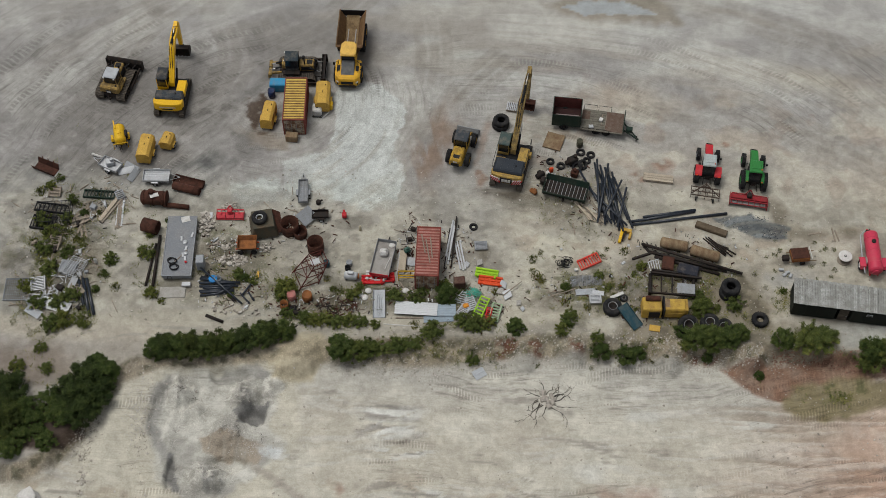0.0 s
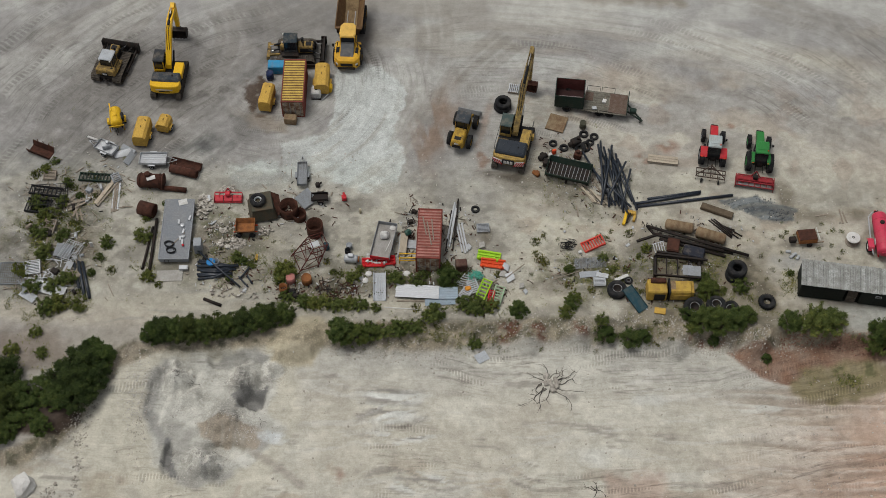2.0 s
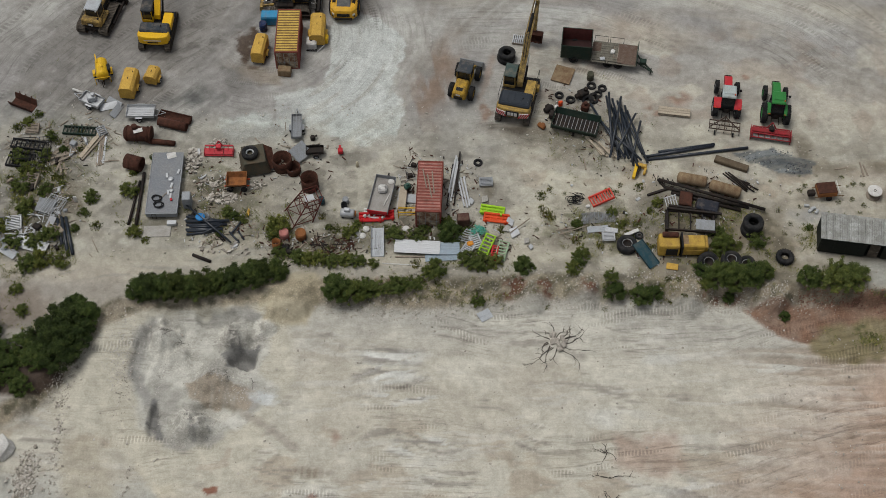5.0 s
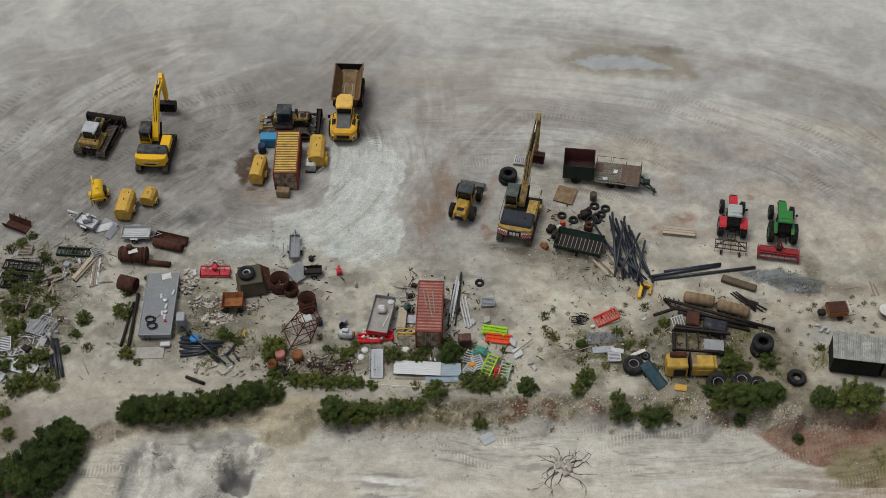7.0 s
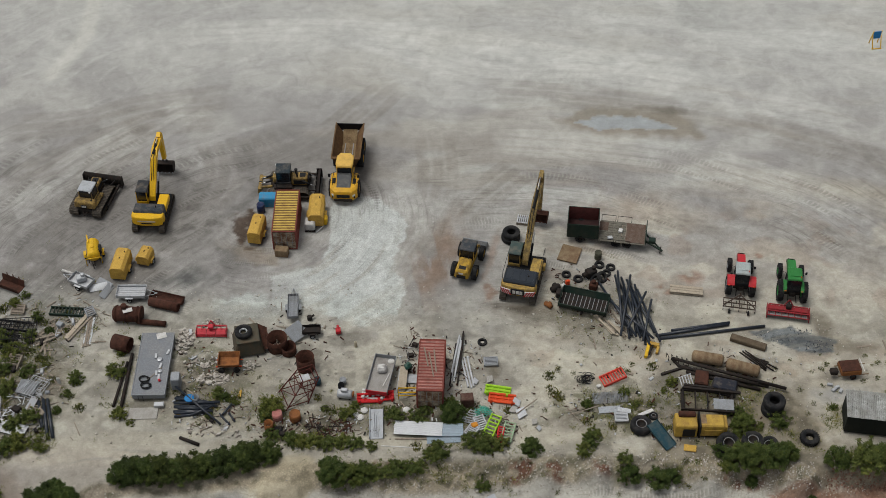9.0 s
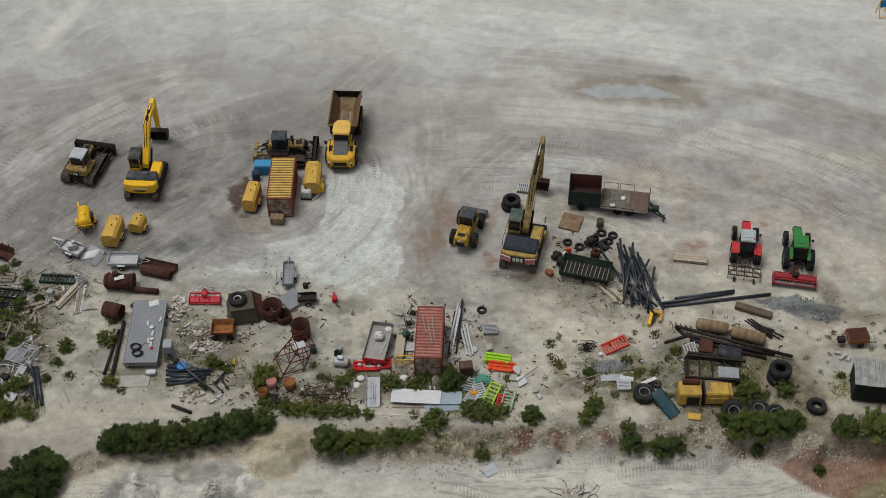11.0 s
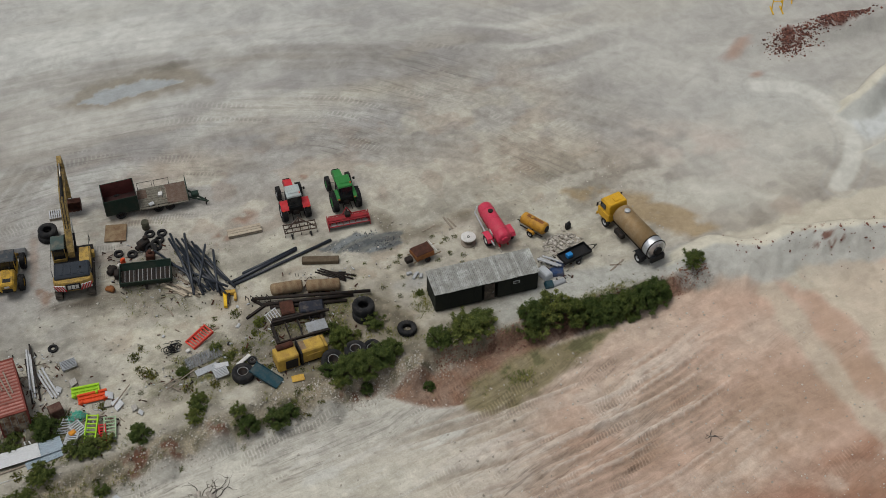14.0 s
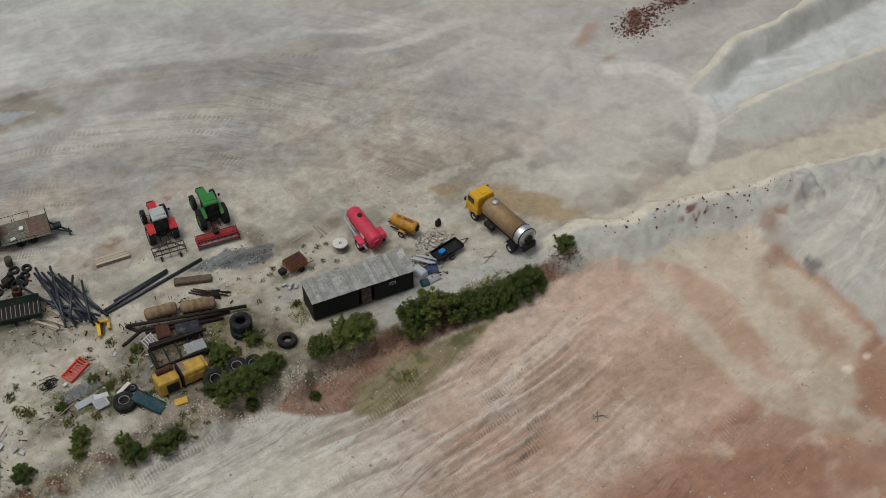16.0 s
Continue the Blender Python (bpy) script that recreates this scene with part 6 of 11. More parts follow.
DOZER = surface("worn_dozer_yellow", (0.5, 0.33, 0.09), 0.6, 0, (0.1, 0.075, 0.05), 0.8, 2.4, 0.35)
bulldozer("worn yellow bulldozer with wide black tracks and blade down", -34.95, 19.25, -9, DOZER, DOZER, surface("pale_cab_roof", (0.42, 0.45, 0.48), 0.3, 0, (0.2, 0.19, 0.17), 0.5), 2.45, 1.0, 4.3, 4.0, False)
bulldozer("old yellow bulldozer with dark cab parked behind a container", -14.8, 22.15, -88, DOZER, surface("dozer_cab_dark", (0.02, 0.034, 0.043), 0.5), surface("dozer_cab_dark", (0.02, 0.034, 0.043)), 2.5, 0.85, 4.3, 3.5, True)


def dump_truck():
    d = thing("dump_truck", "yellow articulated dump truck with empty rusty bed", "dump truck", -9.0, 24.4, 180)
    DUMP = surface("dump_truck_yellow", (0.72, 0.4, 0.03), 0.4, 0, (0.33, 0.2, 0.07), 0.4, 1.2)
    # front is +y
    part("front_frame", Geo().box((0, 2.3, 1.0), (1.0, 3.4, 0.5), 0.06).box((0, 4.05, 0.95), (2.4, 0.3, 0.45), 0.08), DARKSTEEL, d)
    part("rear_frame", Geo().box((0, -2.2, 1.05), (1.0, 5.2, 0.4), 0.06), DARKSTEEL, d)
    part("hood", Geo().prism([(1.9, 1.3), (1.9, 2.35), (2.4, 2.4), (4.0, 1.75), (4.2, 1.4), (4.2, 1.0), (1.9, 1.0)], -0.72, 0.72), surface("hood_grey", (0.09, 0.095, 0.1), 0.55, 0, (0.2, 0.19, 0.17), 0.5, 1.5), d, "dark grey sloping hood")
    side = [(-1.45, 1.5), (-1.5, 2.9), (-1.38, 3.8), (-0.9, 4.35), (0.9, 4.35), (1.38, 3.8), (1.5, 2.9), (1.45, 1.5)]
    g = loft(Geo(), [[(px * k, 1.5 + (py - 1.5) * q, z) for px, py in side] for z, k, q in ((1.42, 0.97, 0.98), (1.5, 1.0, 1.0), (1.72, 0.98, 0.97), (1.86, 0.86, 0.88))])
    nose = [(-1.42, 3.72), (-1.36, 3.9), (-0.9, 4.36), (0.9, 4.36), (1.36, 3.9), (1.42, 3.72)]
    loft(g, [[(px, py, z) for px, py in nose] for z in (0.62, 1.46)])
    part("front_body", g, DUMP, d)
    for sx in (-1, 1):
        part("headlight", Geo().box((sx * 1.08, 4.2, 1.22), (0.34, 0.12, 0.22), 0.03, Matrix.Rotation(radians(-44 * sx), 3, "Z")), WHITE, d, "clear white headlight")
        part("mirror", Geo().box((sx * 1.5, 2.9, 2.75), (0.22, 0.1, 0.45), 0.02).rod((sx * 0.85, 2.3, 2.75), (sx * 1.45, 2.9, 2.85), 0.03, 6), BLACK, d)
        part("handrail", Geo().tube([(sx * 1.1, 2.2, 1.86), (sx * 1.1, 2.2, 2.5), (sx * 1.15, 3.3, 2.4), (sx * 1.15, 3.3, 1.8)], 0.03, 6), BLACK, d)
        part("deck_vent", Geo().box((sx * 1.05, 2.75, 1.87), (0.34, 0.8, 0.05), 0.01), BLACK, d)
    part("bumper", Geo().box((0, 4.42, 0.72), (1.9, 0.2, 0.3), 0.08), DARKSTEEL, d)
    part("grille", Geo().box((0, 4.38, 1.2), (1.35, 0.06, 0.42), 0.02), BLACK, d)
    cab = cab_box(d, (0, 1.15, 1.35), (1.7, 1.9, 1.75), DUMP, GLASS_DARK, DUMP, 0.1)
    top = [(-0.55, 0.0), (-0.88, 0.5), (-0.92, 1.7), (-0.7, 2.15), (0.7, 2.15), (0.92, 1.7), (0.88, 0.5), (0.55, 0.0)]
    part("roof_cap", loft(Geo(), [[(px * k, 1.1 + (py - 1.1) * k, z) for px, py in top] for z, k in ((3.18, 0.98), (3.24, 1.0), (3.36, 0.9))]), surface("pale_yellow_roof", (0.7, 0.44, 0.1), 0.5, 0, (0.4, 0.25, 0.08), 0.5), cab)
    part("articulation", Geo().rod((0, 0.25, 0.6), (0, 0.25, 1.5), 0.3, 14), DARKSTEEL, d)
    for yy in (2.75, -1.9, -3.75):
        for sx in (-1, 1):
            tyre(d, sx * 1.28, yy, 0.88, 0.88, 0.66, DUMP, lugs=18)
    # the open bed: floor, flared sides, headboard and sloped tail
    BED = surface("worn_bed_steel", (0.13, 0.07, 0.032), 0.7, 0.1, (0.24, 0.15, 0.07), 0.7, 1.2, 0.3)
    FLOOR = surface("worn_bed_floor", (0.27, 0.19, 0.1), 0.7, 0.1, (0.12, 0.075, 0.04), 0.7, 1.2, 0.3)
    g = Geo()
    g.prism([(0.3, 1.35), (-3.6, 1.35), (-5.0, 2.1), (-5.0, 2.2), (-3.55, 1.47), (0.2, 1.47)], -0.75, 0.75)
    bed = part("bed", g, FLOOR, d, "worn brown steel bed")
    for sx in (-1, 1):
        part("wear_strip", Geo().beam((sx * 0.42, 0.1, 1.49), (sx * 0.42, -3.5, 1.49), 0.1, 0.05), STEEL, bed)
    for sx in (-1, 1):
        part("bed_side", Geo().slab([(sx * 0.72, 0.3, 1.4), (sx * 0.72, -4.95, 1.75), (sx * 1.45, -5.0, 3.0), (sx * 1.45, 0.45, 3.05)] if sx < 0 else [(sx * 0.72, -4.95, 1.75), (sx * 0.72, 0.3, 1.4), (sx * 1.45, 0.45, 3.05), (sx * 1.45, -5.0, 3.0)], 0.07), BED, bed)
        part("bed_rail", Geo().beam((sx * 1.47, 0.5, 3.05), (sx * 1.47, -5.05, 3.02), 0.14, 0.14), DUMP if sx > 5 else BED, bed)
        for k in range(5):
            part("bed_rib", Geo().beam((sx * 0.8, -0.3 - k * 1.05, 1.45), (sx * 1.5, -0.3 - k * 1.08, 2.95), 0.14, 0.1), BED, bed)
    part("headboard", Geo().slab([(-1.45, 0.5, 3.05), (1.45, 0.5, 3.05), (0.75, 0.25, 1.4), (-0.75, 0.25, 1.4)], 0.08).box((0, 0.62, 3.12), (3.0, 0.35, 0.12), 0.03), BED, bed)
    part("tail_rail", Geo().beam((-1.47, -5.05, 2.5), (1.47, -5.05, 2.5), 0.1, 0.9), BLACK, bed)
    return d


dump_truck()


def wheel_loader():
    d = thing("wheel_loader", "small yellow wheel loader with dark cab and front bucket", "loader", 4.1, 11.7, -13)
    part("rear_frame", Geo().box((0, -0.9, 0.75), (1.1, 2.6, 0.5), 0.06), DARKSTEEL, d)
    part("hood", Geo().box((0, -1.6, 1.5), (1.5, 2.15, 1.05), 0.16, None, (0.82, 0.94)), YELLOW, d)
    part("grille", Geo().box((0, -2.69, 1.3), (0.9, 0.05, 0.4), 0.01), BLACK, d)
    part("vent", Geo().box((0, -2.1, 2.03), (0.7, 0.45, 0.04), 0.01), BLACK, d)
    part("exhaust", Geo().rod((0.25, -0.8, 1.9), (0.25, -0.8, 2.4), 0.05, 10), BLACK, d)
    part("badge_mark", Geo().box((0, -2.7, 1.75), (0.45, 0.04, 0.2), 0.01), WHITE, d)
    cab_box(d, (0, 0.2, 1.1), (1.5, 1.5, 1.7), YELLOW, GLASS_DARK, surface("loader_roof_dark", (0.035, 0.045, 0.055), 0.5))
    part("front_frame", Geo().box((0, 1.55, 0.85), (0.9, 1.3, 0.6), 0.06), YELLOW, d)
    for sx in (-1, 1):
        part("lift_arm", Geo().prism([(1.2, 1.5), (1.4, 1.7), (2.2, 1.1), (2.8, 0.5), (2.6, 0.4), (2.0, 0.95)], sx * 0.5 - 0.07, sx * 0.5 + 0.07), YELLOW, d)
        for yy in (-1.25, 1.5):
            tyre(d, sx * 1.05, yy, 0.72, 0.72, 0.52, YELLOW, lugs=14)
    g = Geo().prism([(2.7, 0.05), (3.5, 0.02), (3.5, 0.1), (2.85, 0.15), (2.7, 0.6), (2.9, 1.0), (2.8, 1.05), (2.6, 0.6)], -1.2, 1.2)
    for sx in (-1, 1):
        g.prism([(2.7, 0.05), (3.5, 0.02), (3.3, 0.5), (2.9, 1.0), (2.65, 0.6)], sx * 1.2 - 0.025, sx * 1.2 + 0.025)
    part("bucket", g, MIDGREY, d, "scuffed grey bucket")
    return d


wheel_loader()


def tractor(label, x, y, rz, paint, roof, rear_r, guard):
    d = thing("farm_tractor", label, "tractor", x, y, rz)
    part("chassis", Geo().box((0, 0.6, 0.85), (0.55, 3.9, 0.55), 0.06).box((0, -0.9, 0.9), (1.4, 0.5, 0.5), 0.06), DARKSTEEL, d)
    part("hood", Geo().prism([(0.4, 1.1), (0.4, 1.9), (1.4, 1.85), (2.6, 1.65), (2.95, 1.35), (2.95, 0.95), (0.4, 0.95)], -0.38, 0.38), paint, d)
    part("grille", Geo().box((0, 2.96, 1.2), (0.66, 0.06, 0.5), 0.02), BLACK, d)
    part("exhaust", Geo().rod((0.5, 0.75, 1.3), (0.5, 0.75, 2.75), 0.06, 10), DARKSTEEL, d)
    c = cab_box(d, (0, -0.45, 1.15), (1.4, 1.6, 1.6), BLACK, GLASS_DARK, roof, 0.2)
    part("roof_panel", Geo().box((0, -0.35, 2.98), (0.95, 1.0, 0.07), 0.03), roof, c)
    part("beacon", Geo().rod((0.55, -0.95, 2.9), (0.55, -0.95, 3.1), 0.06, 10), ORANGE, c)
    part("steps", Geo().box((-0.85, 0.35, 0.75), (0.25, 0.5, 0.5), 0.03), BLACK, d)
    for sx in (-1, 1):
        arc = [(-0.95 + (rear_r + 0.1) * math.cos(radians(q)), rear_r + (rear_r + 0.1) * math.sin(radians(q))) for q in range(52, 137, 12)]
        inner = [(-0.95 + (rear_r + 0.04) * math.cos(radians(q)), rear_r + (rear_r + 0.04) * math.sin(radians(q))) for q in range(136, 51, -12)]
        part("fender", Geo().prism(arc + inner, *sorted((sx * 0.66, sx * guard))), paint, d)
        part("tail_lamp", Geo().box((sx * (guard - 0.2), -1.64, rear_r * 1.72 + 0.04), (0.2, 0.12, 0.14), 0.02), ORANGE, d)
        part("mirror", Geo().rod((sx * 0.75, 0.2, 2.3), (sx * 1.15, 0.35, 2.35), 0.02, 6).box((sx * 1.2, 0.35, 2.25), (0.2, 0.05, 0.32), 0.02), BLACK, d)
        tyre(d, sx * 1.12, -0.95, rear_r, rear_r, 0.6, paint if rear_r > 0.95 else GALV, lugs=20)
        tyre(d, sx * 1.02, 1.95, rear_r * 0.72, rear_r * 0.72, 0.45, paint if rear_r > 0.95 else GALV, lugs=16)
        part("link_arm", Geo().beam((sx * 0.35, -1.1, 0.7), (sx * 0.4, -2.0, 0.55), 0.08, 0.1), DARKSTEEL, d)
    part("front_weight", Geo().box((0, 3.15, 0.85), (0.7, 0.35, 0.4), 0.05), DARKSTEEL, d)
    return d


tractor("red farm tractor with pale grey cab roof", 30.65, 10.2, -6, RED, surface("pale_grey_roof", (0.4, 0.46, 0.46), 0.5), 0.93, 1.38)
tractor("green farm tractor with green cab roof", 35.5, 9.6, -5, GREEN, GREEN, 0.98, 0.98)


def harrow():
    h = thing("harrow", "rusty brown harrow frame behind a red tractor", "harrow", 30.3, 7.3, -8)
    BROWNSTEEL = surface("brown_worn_steel", (0.075, 0.055, 0.045), 0.8, 0.2, (0.14, 0.1, 0.075), 0.6, 2.5)
    for yy in (-0.6, -0.05, 0.5):
        part("tool_bar", Geo().beam((-1.55, yy, 0.55), (1.55, yy, 0.55), 0.1, 0.1), BROWNSTEEL, h)
    for xx in (-1.5, -0.75, 0.0, 0.75, 1.5):
        part("cross_bar", Geo().beam((xx, -0.62, 0.6), (xx, 0.52, 0.6), 0.08, 0.08), BROWNSTEEL, h)
    for k in range(13):
        xx = -1.5 + k * 0.25
        part("tine", Geo().tube([(xx, -0.6 + 0.55 * (k % 3), 0.55), (xx, -0.75 + 0.55 * (k % 3), 0.3), (xx, -0.6 + 0.55 * (k % 3), 0.0)], 0.03, 6), DARKSTEEL, h)
    for sx in (-1, 1):
        part("brace", Geo().beam((sx * 1.5, -0.55, 0.68), (0, 0.7, 1.0), 0.1, 0.1), BROWNSTEEL, h)
    part("headstock", Geo().beam((-0.4, 0.6, 0.6), (0.4, 0.6, 0.6), 0.1, 0.1).beam((0, 0.65, 0.6), (0, 0.75, 1.2), 0.1, 0.1), BROWNSTEEL, h)
    for sx in (-1, 1):
        part("gauge_wheel", Geo().lathe([(0.1, -0.06), (0.22, -0.07), (0.24, 0), (0.22, 0.07), (0.1, 0.06)], (sx * 0.9, -0.85, 0.24), (1, 0, 0), 16, True, True), RUBBER, h)
    return h


harrow()


def mower():
    h = thing("cultivator", "red power harrow with grey roller behind a green tractor", "cultivator", 34.85, 6.55, -8)
    CRIMSON = surface("dull_crimson_paint", (0.3, 0.022, 0.03), 0.5, 0, (0.14, 0.05, 0.04), 0.6, 2.0)
    part("body", Geo().box((0, 0.1, 0.55), (3.9, 0.55, 0.35), 0.06).box((0, 0.4, 0.75), (3.7, 0.12, 0.12), 0.03), CRIMSON, h)
    part("rear_bar", Geo().beam((-1.95, -0.45, 0.75), (1.95, -0.45, 0.75), 0.12, 0.12).beam((-1.95, -0.8, 0.5), (1.95, -0.8, 0.5), 0.1, 0.1), CRIMSON, h)
    for sx in (-1, 1):
        part("end_plate", Geo().prism([(0.45, 0.1), (0.45, 0.85), (-0.8, 0.8), (-0.9, 0.1)], sx * 1.97 - 0.03, sx * 1.97 + 0.03), CRIMSON, h)
    for k in range(7):
        part("frame_stay", Geo().beam((-1.8 + 0.6 * k, 0.35, 0.78), (-1.8 + 0.6 * k, -0.8, 0.62), 0.07, 0.07), CRIMSON, h)
    part("gearbox", Geo().box((0, 0.15, 0.95), (0.5, 0.5, 0.45), 0.08).rod((0, 0.2, 0.95), (0, 0.85, 0.95), 0.08), DARKSTEEL, h)
    part("headstock", Geo().beam((-0.45, 0.35, 0.8), (0, 0.5, 1.5), 0.1, 0.1).beam((0.45, 0.35, 0.8), (0, 0.5, 1.5), 0.1, 0.1), CRIMSON, h)
    g = Geo().rod((-1.9, -0.55, 0.3), (1.9, -0.55, 0.3), 0.16, 12)
    for k in range(26):
        g.lathe([(0.16, -0.02), (0.27, -0.02), (0.27, 0.02), (0.16, 0.02)], (-1.85 + k * 0.148, -0.55, 0.3), (1, 0, 0), 10, False, True)
    part("roller", g, STEEL, h, "dull steel packer roller")
    for k in range(12):
        part("tine", Geo().box((-1.8 + k * 0.327, 0.1, 0.2), (0.06, 0.1, 0.4), 0.01), DARKSTEEL, h)
    return h


mower()


def bowser(label, x, y, rz, kind_, paint, w, l, h, z0=0.55, mesh=None):
    """A two-wheeled tank or box trailer with a drawbar."""
    d = thing("bowser" if kind_ != "box" else "generator_trailer", label, "trailer", x, y, rz)
    part("frame", Geo().box((-w * 0.35, 0, z0 - 0.06), (0.1, l, 0.12), 0.02).box((w * 0.35, 0, z0 - 0.06), (0.1, l, 0.12), 0.02).beam((0, l * 0.75, z0 - 0.08), (0, l * 0.3, z0 - 0.08), 0.1, 0.1).box((0, 0, z0 - 0.12), (w * 0.9, 0.12, 0.12), 0.02), DARKSTEEL, d)
    part("jockey_wheel", Geo().rod((0.15, l * 0.68, 0.0), (0.15, l * 0.68, z0 + 0.3), 0.035, 8), DARKSTEEL, d)
    if kind_ == "tank":
        r = h / 2
        g = Geo().lathe([(0.0, -l / 2 - 0.12), (r * 0.6, -l / 2 - 0.08), (r * 0.95, -l / 2 + 0.06), (r, -l / 2 + 0.15), (r, l / 2 - 0.15), (r * 0.95, l / 2 - 0.06), (r * 0.6, l / 2 + 0.08), (0.0, l / 2 + 0.12)], (0, 0, z0 + r), (0, 1, 0), 24)
        b = part("tank", g, paint, d)
        part("filler_cap", Geo().rod((0, 0.2, z0 + h - 0.03), (0, 0.2, z0 + h + 0.1), 0.2, 14), paint, b)
        # black disc; on the amber bowser it stands in for the dark open end
        part("end_hatch", Geo().rod((0, -l / 2 - 0.06, z0 + r * 1.1), (0, -l / 2 - 0.16, z0 + r * 1.1), r * 0.55, 16), BLACK, b)
        part("rust_plate", Geo().box((0, -0.1, z0 + h + 0.005), (r * 0.5, l * 0.7, 0.03), 0.01), ORANGE_RUST if mesh else paint, b)
        if not mesh:
            part("engine", Geo().box((-w * 0.42, 0.1, z0 + h * 0.5), (0.4, 0.9, 0.6), 0.06), BLACK, d)
            part("end_frame", Geo().tube([(-w * 0.5, l * 0.62, z0 - 0.1), (-w * 0.5, l * 0.62, z0 + h * 0.6), (w * 0.5, l * 0.62, z0 + h * 0.6), (w * 0.5, l * 0.62, z0 - 0.1)], 0.06, 8), paint, d)
            part("mixer_arm", Geo().beam((w * 0.25, -l * 0.2, z0 + h * 0.95), (w * 0.3, -l * 0.65, z0 + h * 1.1), 0.14, 0.14), paint, d)
    else:
        c = 0.12 * w
        out = [(-w / 2, z0), (-w / 2, z0 + h - 1.6 * c), (-w / 2 + 1.6 * c, z0 + h), (w / 2 - 1.6 * c, z0 + h), (w / 2, z0 + h - 1.6 * c), (w / 2, z0)]
        m = Matrix.Rotation(radians(90), 4, "Z")
        g = Geo().prism(out, -l / 2, l / 2, m)
        b = part("body", g, paint, d)
        for sx in (-1, 1):
            for k in (-1, 1):
                part("side_panel", Geo().box((sx * (w / 2 + 0.006), k * l * 0.23, z0 + h * 0.38), (0.02, l * 0.4, h * 0.5), 0.008), paint, b)
        part("end_panel", Geo().box((0, -l / 2 - 0.006, z0 + h * 0.4), (w * 0.8, 0.02, h * 0.55), 0.008), paint, b)
        part("lifting_eye", Geo().lathe([(0.07, -0.02), (0.11, -0.02), (0.11, 0.02), (0.07, 0.02)], (0, 0, z0 + h + 0.06), (1, 0, 0), 12, True, True), DARKSTEEL, b)
        part("exhaust", Geo().rod((w * 0.2, l * 0.3, z0 + h - 0.02), (w * 0.2, l * 0.3, z0 + h + 0.18), 0.05, 10), DARKSTEEL, b)
    for sx in (-1, 1):
        tyre(d, sx * (w / 2 + 0.12), -0.1, 0.36, 0.36, 0.22, GALV)
        part("mudguard", Geo().prism([(-0.55, 0.55), (-0.4, 0.8), (0.2, 0.8), (0.35, 0.55), (0.3, 0.55), (0.17, 0.76), (-0.37, 0.76), (-0.5, 0.55)], sx * (w / 2 + 0.12) - 0.14, sx * (w / 2 + 0.12) + 0.14), paint, d)
    return d


bowser("bright yellow tank trailer with round tank, standing by machines", -33.15, 11.6, -165, "tank", BRIGHT_YELLOW, 1.5, 2.2, 1.25)
bowser("ochre yellow generator box on a two-wheeled trailer", -30.05, 9.9, -3, "box", OCHRE, 1.45, 2.9, 1.45, 0.35)
bowser("small yellow site compressor with sloping top", -27.9, 11.2, -10, "box", OCHRE, 1.25, 1.6, 1.1, 0.4)
bowser("yellow generator box with sloping edges beside a container", -17.3, 15.2, -5, "box", OCHRE, 1.3, 2.8, 1.45, 0.35)
bowser("yellow box compressor between container and dump truck", -11.55, 18.1, 2, "box", OCHRE, 1.55, 3.2, 1.5, 0.35)
bowser("yellow water bowser with open hatch on two wheels", 50.5, -1.5, 28, "tank", surface("amber_paint", (0.5, 0.26, 0.03), 0.45, 0, (0.2, 0.09, 0.03), 0.6, 2.0), 1.35, 2.6, 1.2, 0.5, True)


